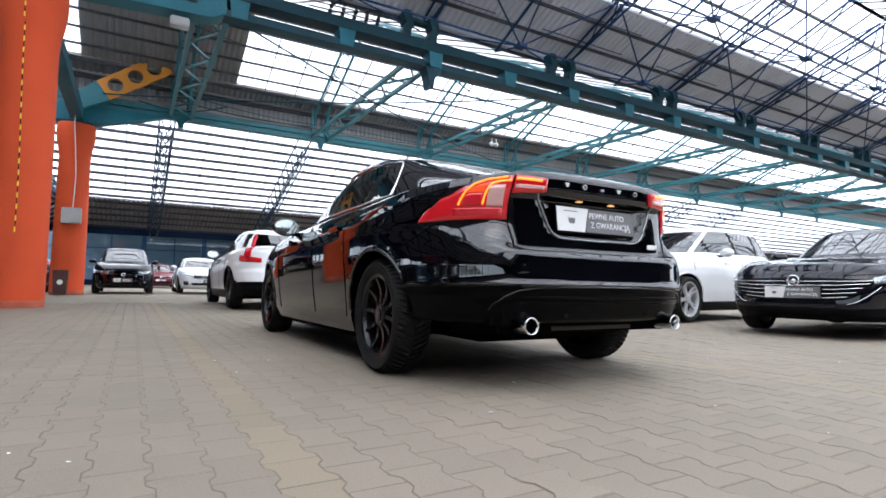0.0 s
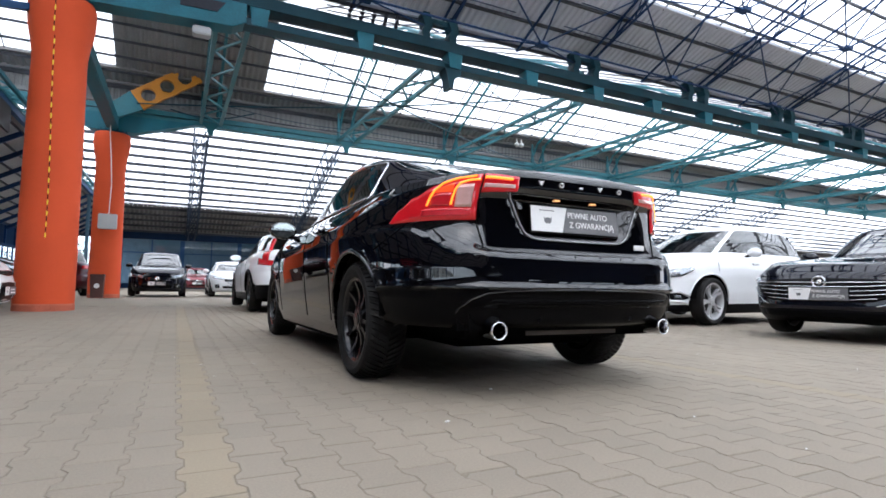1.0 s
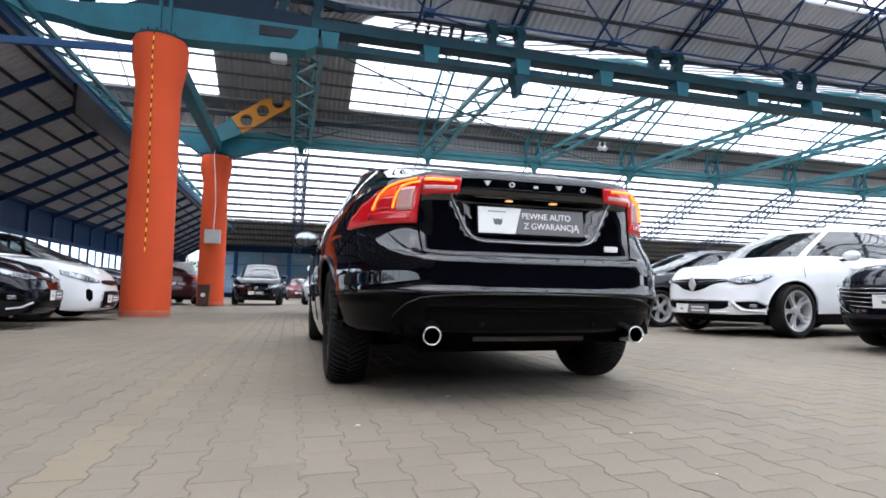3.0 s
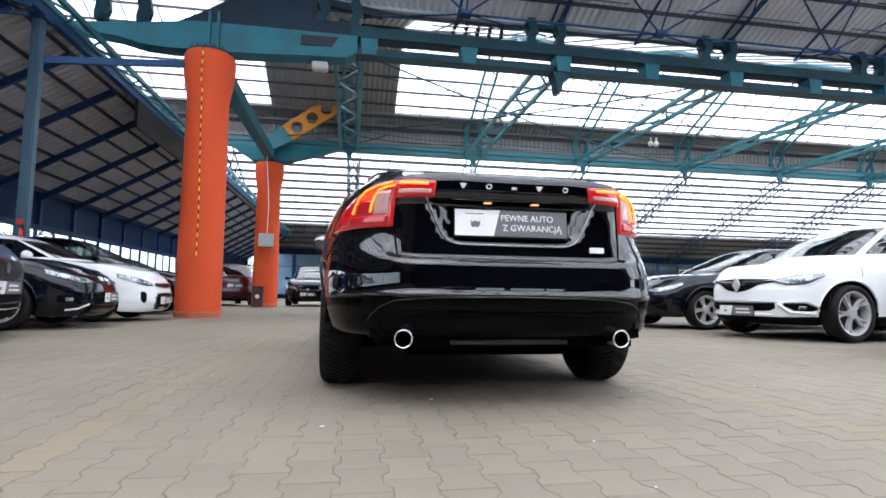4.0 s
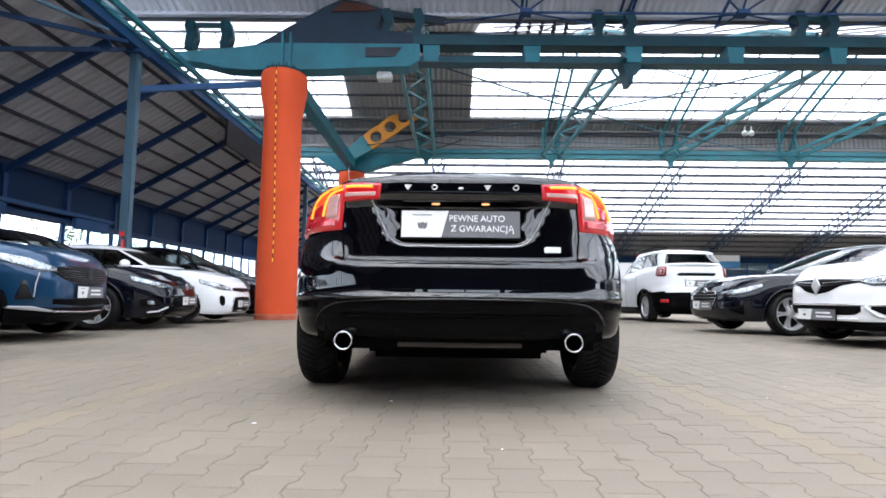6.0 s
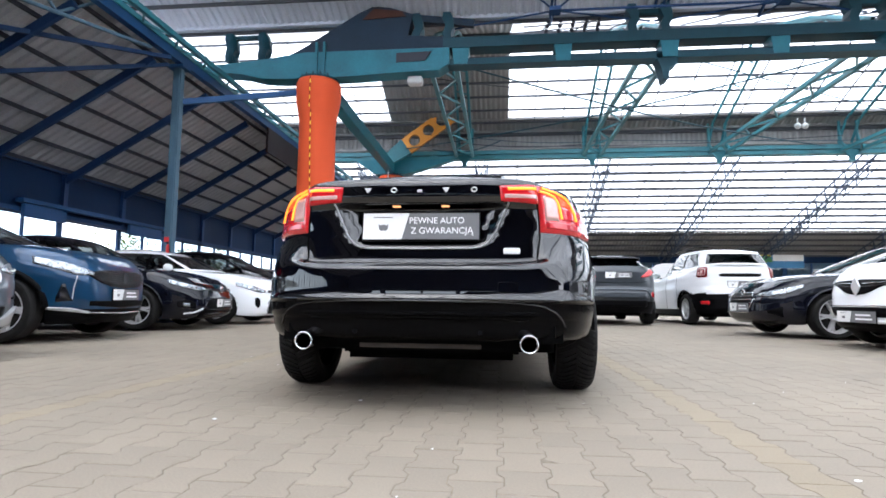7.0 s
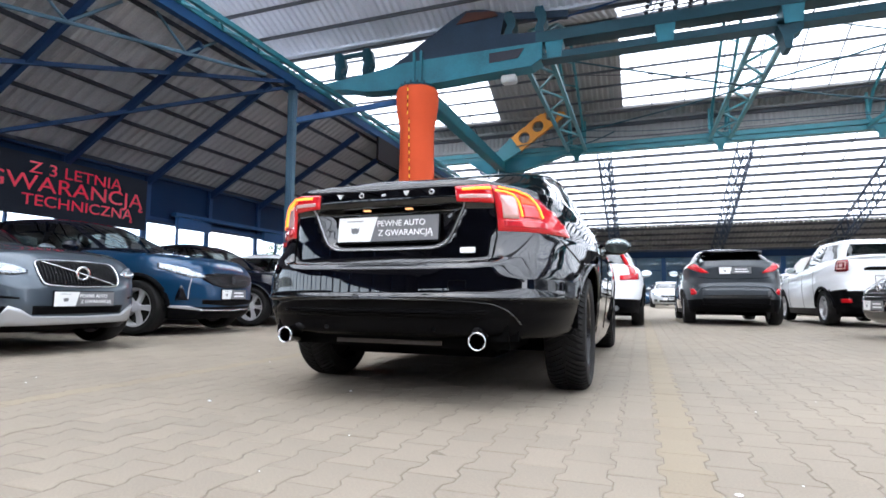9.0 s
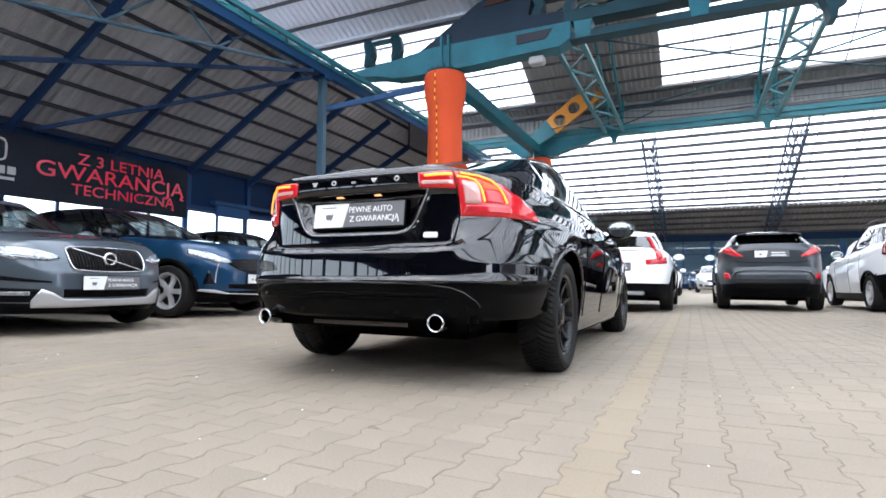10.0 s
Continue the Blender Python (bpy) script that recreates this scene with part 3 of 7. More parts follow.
# space-frame rods under the near rooflights
for k, x in enumerate((1.5, 6.0, 10.5, 15.0, 19.5, 24.0, 28.5)):
    fr = thing("roof_truss", pose(x, 0, 0), "dark blue rod truss under the rooflights", "truss", "rod trusses")

    def rod(p, q, r):
        bm = bmesh.new()
        tube(bm, p, q, r, 6)
        part("rod", bm, M_RAFTER, fr)

    for y0, y1 in ((8.6, 6.4), (6.4, 4.2), (4.2, 2.0)):
        z0, z1 = EAVE + 0.44 * (8.7 - y0) - 0.3, EAVE + 0.44 * (8.7 - y1) - 0.3
        rod((0, y0, z0), (0, y1, z1), 0.035)
        node = (0, (y0 + y1) / 2, (z0 + z1) / 2 - 0.75)
        for dx in (-2.2, 0, 2.2):
            rod((dx, y0, z0), node, 0.022)
            rod((dx, y1, z1), node, 0.022)
        bm = bmesh.new()
        box(bm, node, (0.24, 0.24, 0.09))
        part("node_plate", bm, M_RAFTER, fr)
        rod(node, (4.5, node[1], node[2]), 0.03)

# lattice rafters that rise from the brackets along the near slope
for x in XT[1:8]:
    lr = thing("lattice_rafter", pose(x + 0.1, 0, 0), "dark blue lattice rafter under the near roof slope", "truss", "lattice rafters")
    tops = [Vector((0, lerp(8.45, 4.3, k / 6), lerp(6.98, 8.72, k / 6))) for k in range(7)]
    lows = [Vector((0, lerp(8.3, 4.6, k / 5), lerp(6.92, 8.05, k / 5))) for k in range(6)]
    for run, r_, nm in ((tops, 0.035, "top_chord"), (lows, 0.032, "bottom_chord")):
        for dx in ((-0.13, 0.13) if nm == "top_chord" else (0,)):
            bm = bmesh.new()
            pipe(bm, [p_ + Vector((dx, 0, 0)) for p_ in run], r_, 6)
            part(nm, bm, M_RAFTER, lr)
    for k in range(1, 6):
        for dx in (-0.13, 0.13):
            bm = bmesh.new()
            tube(bm, lows[k], tops[k] + Vector((dx, 0, 0)), 0.018, 5)
            tube(bm, lows[k], tops[k + 1] + Vector((dx, 0, 0)), 0.018, 5)
            part("lacing_bar", bm, M_RAFTER, lr)
        if k < 5:
            bm = bmesh.new()
            for sd in (-1, 1):
                tube(bm, lows[k], tops[k] + Vector((sd * 1.5, 0, 0)), 0.015, 5)
            part("side_stay", bm, M_RAFTER, lr)

# trusses under the far rooflights
for x in (-8.6, -0.8, 7.0, 14.8, 22.6, 30.4, 38.2, 46.0, 53.8):
    fr = thing("roof_truss", pose(x, 0, 0), "blue steel lattice truss under the far roof", "truss", "far roof trusses")
    bm = bmesh.new()
    p, q = Vector((0, 45.8, 4.35)), Vector((0, 30.5, 9.6))
    lo = [Vector((0, 45.8, 3.95)), Vector((0, 40.5, 5.2)), Vector((0, 30.5, 8.7))]
    for s in (-0.4, 0.4):
        beam(bm, p + Vector((s, 0, 0)), q + Vector((s, 0, 0)), 0.08, 0.08)
        tube(bm, lo[0] + Vector((s * 0.6, 0, 0)), lo[1] + Vector((s * 0.6, 0, 0)), 0.045, 6)
        tube(bm, lo[1] + Vector((s * 0.6, 0, 0)), lo[2] + Vector((s * 0.6, 0, 0)), 0.045, 6)
    for k in range(14):
        a, b = p.lerp(q, k / 14), p.lerp(q, (k + 1) / 14)
        c = lo[0].lerp(lo[1], k / 5) if k < 5 else lo[1].lerp(lo[2], (k - 5) / 9)
        for s in (-0.4, 0.4):
            tube(bm, a + Vector((s, 0, 0)), c + Vector((s * 0.6, 0, 0)), 0.03, 5)
            tube(bm, c + Vector((s * 0.6, 0, 0)), b + Vector((-s, 0, 0)), 0.03, 5)
    part("lattice", bm, M_TRUSS, fr)

# ---- annex on the left: sloping roof, glazed wall ----
AE, AW, BAY = 5.4, 3.38, 1.95
bm = bmesh.new()


def annex_pt(f, y):
    return Vector((X_END + (X_WALL - X_END) * f, y, AE + (AW - AE) * f))


y = -26.0
line = []
while y < Y_FAR:
    line += [(y, 0), (y + 0.06, 0), (y + 0.1, 1), (y + 0.16, 1)]
    y += 0.2
up = Vector((-(AW - AE), 0, (X_WALL - X_END))).normalized() * -0.035
lo = [bm.verts.new(annex_pt(-0.02, y) + up * k) for y, k in line]
hi = [bm.verts.new(annex_pt(1.08, y) + up * k) for y, k in line]
for i in range(len(line) - 1):
    bm.faces.new((lo[i], lo[i + 1], hi[i + 1], hi[i]))
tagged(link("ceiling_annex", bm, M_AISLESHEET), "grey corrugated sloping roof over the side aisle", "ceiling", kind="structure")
bm = bmesh.new()
for k in range(7):
    p = annex_pt(0.04 + k * 0.155, 0)
    beam(bm, (p.x, -26, p.z - 0.07), (p.x, Y_FAR, p.z - 0.07), 0.05, 0.07)
tagged(link("trim_annex_purlins", bm, M_DKSTEEL), "dark steel purlins under the side aisle roof", "purlin", kind="structure")
y = 6.1 - 6 * BAY
while y < 44:
    bm = bmesh.new()
    beam(bm, annex_pt(0.0, y) - Vector((0, 0, 0.3)), annex_pt(1.0, y) - Vector((0, 0, 0.24)), 0.08, 0.15)
    tagged(link("rafter", bm, M_RAFTER), "blue steel rafter under the side aisle roof", "rafter", "rafters of the side aisle")
    y += BAY
# lattice girder along the aisle edge
edge = thing("edge_girder", pose(X_END + 0.1, 0, 0), "blue and teal lattice girder along the aisle edge", "girder")
bm = bmesh.new()
beam(bm, (0, -8, AE - 0.02), (0, Y_FAR, AE - 0.02), 0.14, 0.18)
part("lower_chord", bm, M_BLUE, edge)
for dx, dz in ((0.06, 0.12), (0.46, 0.02)):
    bm = bmesh.new()
    beam(bm, (dx, -8, AE + dz), (dx, Y_FAR, AE + dz), 0.08, 0.1)
    part("rail", bm, M_TEAL, edge)
bm = bmesh.new()
y = -7.5
while y < 40:
    beam(bm, (0.06, y, AE + 0.12), (0.46, y + 0.5, AE + 0.02), 0.035, 0.04)
    beam(bm, (0.46, y + 0.5, AE + 0.02), (0.06, y + 1.0, AE + 0.12), 0.035, 0.04)
    y += 1.0
part("lacing", bm, M_TEAL, edge)
# raised truss across the aisle mouth
for a, b, w_ in (((-6.1, 6.3, 5.2), (-9.3, -1.2, 3.28), 0.07), ((-6.2, 6.4, 5.1), (-9.4, 2.5, 3.24), 0.07)):
    bm = bmesh.new()
    beam(bm, a, b, w_, w_)
    tagged(link("wind_brace", bm, M_RAFTER), "blue steel bracing under the side aisle roof", "brace", "braces of the side aisle")
et = thing("edge_truss", pose(0, 0, 0), "blue tubular truss hanging below the aisle roof", "truss")
pa, pb = Vector((-5.95, 5.5, 5.02)), Vector((-7.9, -3.0, 3.84))
bm = bmesh.new()
tube(bm, pa, pb, 0.035, 8)
part("lower_tube", bm, M_POST, et)
for k in range(4):
    q = pa.lerp(pb, 0.194 + k * 0.214)
    for dy in (-0.6, 0.7):
        bm = bmesh.new()
        f_ = max(0.0, (q.x - X_END) / (X_WALL - X_END) + (0.02 if dy < 0 else -0.06))
        tube(bm, q, annex_pt(f_, q.y + dy) - Vector((0, 0, 0.06)), 0.026, 6)
        part("web_tube", bm, M_POST, et)

# gable end that closes the hall roof beyond the side aisle
bm = bmesh.new()
prism(bm, [(-26, 3.6), (Y_FAR, 3.6), RF, R3, RB, R2, RA, R1, V1, P2, V2, P3, V3, (-26, 7.5)], 0.06, Matrix(((0, 0, 1, X_ROOF - 0.08), (1, 0, 0, 0), (0, 1, 0, 0), (0, 0, 0, 1))))
tagged(link("wall_gable", bm, M_GREYSHEET), "grey sheeted gable end above the side aisle", "wall", kind="structure")

# aisle posts
for py, lab in ((6.85, "blue-grey steel post with a fire extinguisher"), (19.5, "blue-grey steel post of the side aisle"), (32.0, "blue-grey steel post of the side aisle")):
    post = thing("steel_post", pose(X_END + 0.05, py, 0), lab, "post", "posts of the side aisle")
    bm = bmesh.new()
    box(bm, (0, 0, AE / 2 - 0.06), (0.17, 0.17, AE - 0.16), None, 0.02)
    part("shaft", bm, M_POST, post)
    bm = bmesh.new()
    box(bm, (0, 0, 0.01), (0.36, 0.36, 0.02))
    part("base_plate", bm, M_BLUE, post)
    bm = bmesh.new()
    box(bm, (0, 0, AE - 0.17), (0.34, 0.3, 0.06))
    part("head_plate", bm, M_BLUE, post)
bm = bmesh.new()
beam(bm, (X_END + 0.1, 6.93, 4.53), (-4.2, 8.2, 5.17), 0.1, 0.12)
tagged(link("strut", bm, M_BLUE), "blue steel strut between post and column", "strut")

# glazed wall
WALL = bmesh.new()
box(WALL, (X_WALL - 0.1, 10, 0.45), (0.2, 72, 0.9))
tagged(link("wall_left", WALL, M_BLUEPAN), "dark blue sill wall below the windows", "wall", kind="structure")
WALL = bmesh.new()
box(WALL, (X_WALL - 0.1, 10, 2.86), (0.16, 72, 1.18))
tagged(link("wall_left_upper", WALL, M_BLUEPAN), "dark blue panelled wall band above the windows", "wall", kind="structure")
pane = bmesh.new()
box(pane, (0, 0, 0), (0.008, 0.92, 1.36))
pane_me = bpy.data.meshes.new("pane")
pane.to_mesh(pane_me)
pane.free()
pane_me.materials.append(M_CLEAR)
mull = bmesh.new()
box(mull, (0, 0, 0), (0.06, 0.05, 1.37))
mull_me = bpy.data.meshes.new("mullion")
mull.to_mesh(mull_me)
mull.free()
mull_me.materials.append(M_BLUE)
for k in range(37):
    yc = 5.125 + BAY * (k - 16)
    win = thing("window", pose(X_WALL - 0.06, yc, 1.585), "blue framed aisle window with bright daylight outside", "window", "aisle windows", "structure")
    if k != 18:  # the bay that stands open
        for dy in (-0.485, 0.485):
            o = new("pane", pane_me)
            o.parent, o.location, o.visible_shadow = win, (0, dy, 0), False
    for dy, w in ((-BAY / 2, 2.6), (0, 1)):
        if k == 18 and dy == 0:
            continue
        o = new("mullion", mull_me)
        o.parent, o.location, o.scale = win, (0.0, dy, 0), (1, w, 1)
    bm = bmesh.new()
    box(bm, (0, 0, 0.665), (0.14, BAY - 0.15, 0.05))
    part("head_rail", bm, M_BLUE, win)
    bm = bmesh.new()
    box(bm, (0.02, 0, -0.66), (0.2, BAY - 0.15, 0.06))
    part("window_sill", bm, M_BLUE, win)
bm = bmesh.new()
for k in range(38):
    box(bm, (X_WALL + 0.02, 6.1 + BAY * (k - 17), 2.84), (0.08, 0.12, 1.14))
beam(bm, (X_WALL + 0.04, -26, 2.3), (X_WALL + 0.04, Y_FAR, 2.3), 0.12, 0.1)
beam(bm, (X_WALL + 0.03, -26, 3.36), (X_WALL + 0.03, Y_FAR, 3.36), 0.12, 0.12)
tagged(link("trim_wall_ribs", bm, M_RAFTER), "blue steel ribs of the aisle wall", "wall rib", kind="structure")

# roller door head
door = thing("sliding_door", pose(X_WALL + 0.2, 9.1, 2.45), "blue sliding door rail with hanging panels beside an open bay", "sliding door")
bm = bmesh.new()
box(bm, (0, 0, 0.02), (0.2, 4.8, 0.09), None, 0.01)
part("guide_rail", bm, M_BLUE, door)
for yy, w_ in ((-1.75, 1.1), (1.6, 1.35)):
    bm = bmesh.new()
    box(bm, (0, yy, -0.17), (0.1, w_, 0.28), None, 0.01)
    part("hanging_panel", bm, M_BLUE, door)

# banner
ban = thing("banner", pose(X_WALL + 0.1, 2.7, 2.57), "charcoal banner with red lettering on the aisle wall", "banner")
bm = bmesh.new()
box(bm, (0, 0, 0), (0.03, 6.6, 1.16), None, 0.004)
part("cloth", bm, M_SIGN, ban)
mt = Matrix(((0, 0, 1, 0.018), (1, 0, 0, 0), (0, 1, 0, 0), (0, 0, 0, 1)))


def fitted(text, y0, y1, z0, height):
    # a line of lettering stretched to run from y0 to y1 with capitals of that height
    me = words(text, 1.0)
    xs = [v.co.x for v in me.vertices]
    ys = [v.co.y for v in me.vertices]
    cap = max(ys)
    me.materials.clear()
    me.materials.append(M_GLOWRED)
    me.transform(mt @ Matrix.Translation(((y0 + y1) / 2, z0, 0)) @ Matrix.Diagonal(((y1 - y0) / (max(xs) - min(xs)), height / (2 * cap), 1, 1)) @ Matrix.Translation((-(max(xs) + min(xs)) / 2, 0, 0)))
    ob = new("lettering", me)
    ob.parent = ban


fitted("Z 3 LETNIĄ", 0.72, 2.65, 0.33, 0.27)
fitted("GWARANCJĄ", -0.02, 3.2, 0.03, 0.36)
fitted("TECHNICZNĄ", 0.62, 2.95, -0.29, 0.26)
bm = bmesh.new()
ring = [(0.2 * math.copysign(abs(math.cos(a)) ** 0.5, math.cos(a)), 0.2 * math.copysign(abs(math.sin(a)) ** 0.5, math.sin(a))) for a in [2 * math.pi * k / 28 for k in range(28)]]
pipe(bm, [(0.02, -0.72 + u, 0.24 + v) for u, v in ring], 0.02, 6, True)
for k in range(5):
    box(bm, (0.02, -1.1 + k * 0.17, -0.12), (0.01, 0.13, 0.14))
box(bm, (0.02, -0.72, -0.27), (0.01, 0.7, 0.05))
part("emblem", bm, M_GREYBOX, ban, "pale grey rounded emblem over plain bars")

# far wall, right wall, rear wall
WALL = bmesh.new()
box(WALL, (40, Y_FAR + 0.12, 4.3), (101, 0.2, 0.75))
tagged(link("wall_far_band", WALL, M_BLUEPAN), "dark blue fascia above the far glazing", "wall", kind="structure")
WALL = bmesh.new()
box(WALL, (40, Y_FAR + 0.12, 0.2), (101, 0.2, 0.4))
tagged(link("wall_far_sill", WALL, M_BLUEPAN), "low blue sill of the far glazing", "wall", kind="structure")
fp = bmesh.new()
box(fp, (0, 0, 0), (2.1, 0.012, 3.5))
fp_me = bpy.data.meshes.new("pane")
fp.to_mesh(fp_me)
fp.free()
fp_me.materials.append(M_CLEAR)
for k in range(23):
    xc = -8.0 + k * 4.4
    win = thing("window", pose(xc, Y_FAR + 0.1, 2.15), "tall blue framed glazing at the far end of the hall", "window", "far glazing", "structure")
    for dx in (-1.1, 1.1):
        o = new("pane", fp_me)
        o.parent, o.location, o.visible_shadow = win, (dx, 0, 0), False
    for dx, w in ((-2.2, 0.34), (0, 0.1)):
        bm = bmesh.new()
        box(bm, (dx, 0, 0), (w, 0.16, 3.5))
        part("mullion", bm, M_BLUE, win)
    bm = bmesh.new()
    box(bm, (0, 0, 0.7), (4.0, 0.1, 0.08))
    part("transom", bm, M_BLUE, win)
WALL = bmesh.new()
box(WALL, (X_RIGHT + 0.1, 18, 4.5), (0.2, 60, 9.0))
tagged(link("wall_right", WALL, M_BLUEPAN), "dark blue wall closing the hall", "wall", kind="structure")
for z0, z1, lab in ((0.0, 2.55, "dark blue wall below the rear windows"), (2.85, 7.5, "dark blue wall closing the hall behind")):
    WALL = bmesh.new()
    box(WALL, (40, -26.1, (z0 + z1) / 2), (101, 0.2, z1 - z0))
    tagged(link("wall_rear", WALL, M_BLUEPAN), lab, "wall", kind="structure")
for k in range(12):
    xc = -8.0 + k * 4.4
    win = thing("window", pose(xc, -26.1, 2.7), "low blue framed glazing in the rear wall", "window", "rear glazing", "structure")
    for dx in (-1.1, 1.1):
        o = new("pane", fp_me)
        o.parent, o.location, o.scale, o.visible_shadow = win, (dx, 0, 0), (1, 1, 0.085), False
    for dx, w in ((-2.2, 0.34), (0, 0.1)):
        bm = bmesh.new()
        box(bm, (dx, 0, 0), (w, 0.16, 0.3))
        part("mullion", bm, M_BLUE, win)
WALL = bmesh.new()
box(WALL, (66.6, -26.1, 2.7), (47.7, 0.2, 0.3))
tagged(link("wall_rear", WALL, M_BLUEPAN), "dark blue wall closing the hall behind", "wall", kind="structure")

# ---- cars ----
def curve(pairs, v):
    # a smooth run through (v, value) pairs
    if v <= pairs[0][0]:
        return pairs[0][1]
    for (a, p), (b, q) in zip(pairs, pairs[1:]):
        if v <= b:
            f = (v - a) / (b - a)
            return p + (q - p) * f * f * (3 - 2 * f)
    return pairs[-1][1]


def straight(pairs, v):
    return float(np.interp(v, [p[0] for p in pairs], [p[1] for p in pairs]))


def half_outline(nr, nf, aspect, count):
    # unit half outline seen from above, rear centre to front centre: x in 0..1, y in -1..1
    fi = np.linspace(0, np.pi, 4000)
    c, s = np.cos(fi), np.sin(fi)
    n = np.where(c > 0, nr, nf)
    y = -np.sign(c) * np.abs(c) ** (2 / n)
    x = np.abs(s) ** (2 / n)
    x[0] = x[-1] = 0
    seg = np.hypot(np.diff(x) * aspect, np.diff(y))
    ang = np.unwrap(np.arctan2(np.diff(y), np.diff(x) * aspect))
    w = seg + 0.22 * np.abs(np.append(np.diff(ang), 0))
    t = np.concatenate([[0], np.cumsum(w)])
    u = np.linspace(0, t[-1], count)
    return np.interp(u, t, x), np.interp(u, t, y)


class Shell:
    """The outer form of a car: a wall round it that rises to a top sheet, and a cabin on that."""

    def __init__(self, s, count=72):
        self.s = s
        self.y0, self.y1 = -s["ro"], s["wb"] + s["fo"]
        self.mid, self.half = (self.y0 + self.y1) / 2, (self.y1 - self.y0) / 2
        self.W = s["w"] / 2
        self.xn, self.yn = half_outline(s.get("nr", 5.0), s.get("nf", 4.2), self.W / self.half, count)
        self.cx, self.cy = half_outline(s.get("cnr", 4.5), s.get("cnf", 3.6), 0.6, count)

    def top(self, x, y):
        s = self.s
        return curve(s["deck"], y) + s.get("crown", 0.05) * (1 - min(1, abs(x) / self.W) ** 2.2)

    def body(self, xn, yn, t):
        s = self.s
        y = self.mid + self.half * yn
        rear, front = max(0, -yn) ** 3, max(0, yn) ** 3
        off = straight(s["rear"], t) if "tail" not in s else 0.0
        wide = straight(s["side"], t)
        if "tail" in s:
            k = min(1, max(0, (xn - 0.50) / 0.16))
            rear = lerp(rear, max(0, -yn) ** 1.4, k * k * (3 - 2 * k))
            k = min(1, max(0, (0.25 - y) / 0.75))
            wide = lerp(wide, straight(s["side_rear"], t), k * k * (3 - 2 * k))
            zb = curve(s["sill"], y)
            off = s["tail"](self.W * xn * wide, zb + t * (self.top(self.W * xn * wide, y) - zb)) if rear > 1e-4 else 0.0
        y += rear * off - front * straight(s["front"], t)
        x = self.W * xn * wide
        zb = curve(s["sill"], y)
        z = zb + t * (self.top(x, y) - zb)
        if "dent" in s:
            y += s["dent"](x, z) * rear
        return Vector((x, y, z))

    def rear_at(self, x, z, out=0.0):
        # the point of the rear face at this place across and up
        xs = abs(x)
        best = None
        t, q = 0.5, xs / self.W
        half = int(np.argmax(self.xn))
        for _ in range(16):
            yn = np.interp(q, self.xn[: half + 1], self.yn[: half + 1])
            best = self.body(q, yn, t)
            t = min(1, max(0, t + (z - best.z) / 0.8))
            if xs > 1e-6:
                q = min(1.0, max(0.0, q * xs / max(best.x, 1e-6)))
        best.x = math.copysign(best.x, x) if x else 0
        best.y -= out
        return best

    def around(self, d, z, side, out=0.0):
        # the point d metres round the wall from the rear centre (or, negative d, from the front centre) at height z
        if not hasattr(self, "arc"):
            p = [Vector((self.W * a, self.mid + self.half * b, 0)) for a, b in zip(self.xn, self.yn)]
            self.arc = np.concatenate([[0], np.cumsum([(q - r).length for r, q in zip(p, p[1:])])])
        dd = d if d >= 0 else self.arc[-1] + d
        xn, yn = np.interp(dd, self.arc, self.xn), np.interp(dd, self.arc, self.yn)
        e = 0.01
        xa, ya = np.interp(dd + e, self.arc, self.xn), np.interp(dd + e, self.arc, self.yn)
        t = 0.5
        for _ in range(14):
            p = self.body(xn, yn, t)
            t = min(1.05, max(0, t + (z - p.z) / 0.8))
        q = self.body(xa, ya, t)
        g = (q - p)
        g.z = 0
        nrm = Vector((g.y, -g.x, 0)).normalized()
        p = p + nrm * out
        p.x *= side
        return p

    def cabin(self, a, b, q):
        s = self.s
        e = straight(s.get("bulge", [(0, 0), (0.5, 0.42), (1, 1)]), q)
        b0, b1 = s["belt"], s["roof"]
        x = a * lerp(b0[0], b1[0], e)
        y = lerp(lerp(b0[1], b0[2], (b + 1) / 2), lerp(b1[1], b1[2], (b + 1) / 2), q)
        zb = self.top(x, y) - 0.03
        zr = s["h"] - 0.07 - s.get("roofdrop", 0.06) * max(0, -b) ** 2 - 0.03 * max(0, b) ** 2
        return Vector((x, y, lerp(zb, zr, q ** 0.94)))


def mirror_x(p, side):
    return Vector((p.x * side, p.y, p.z))


def grid_parts(groups, quads):
    # quads: (group, four points)
    for g, pts in quads:
        bm, seen = groups.setdefault(g, (bmesh.new(), {}))
        vs = []
        for p in pts:
            key = (round(p.x, 4), round(p.y, 4), round(p.z, 4))
            if key not in seen:
                seen[key] = bm.verts.new(p)
            if seen[key] not in vs:
                vs.append(seen[key])
        if len(vs) > 2:
            try:
                bm.faces.new(vs)
            except ValueError:
                pass


def surface_patch(bm, at, us, vs, out):
    # a raised skin over a stretch of surface: at(u, v, out) gives points, its rim lies on the surface
    nu, nv = len(us), len(vs)
    grid = []
    for j, v in enumerate(vs):
        row = []
        for i in range(nu):
            u = us[i](v) if callable(us[i]) else us[i]
            rim = i in (0, nu - 1) or j in (0, nv - 1)
            row.append(bm.verts.new(at(u, v, -0.004 if rim else out)))
        grid.append(row)
    for j in range(nv - 1):
        for i in range(nu - 1):
            bm.faces.new((grid[j][i], grid[j][i + 1], grid[j + 1][i + 1], grid[j + 1][i]))


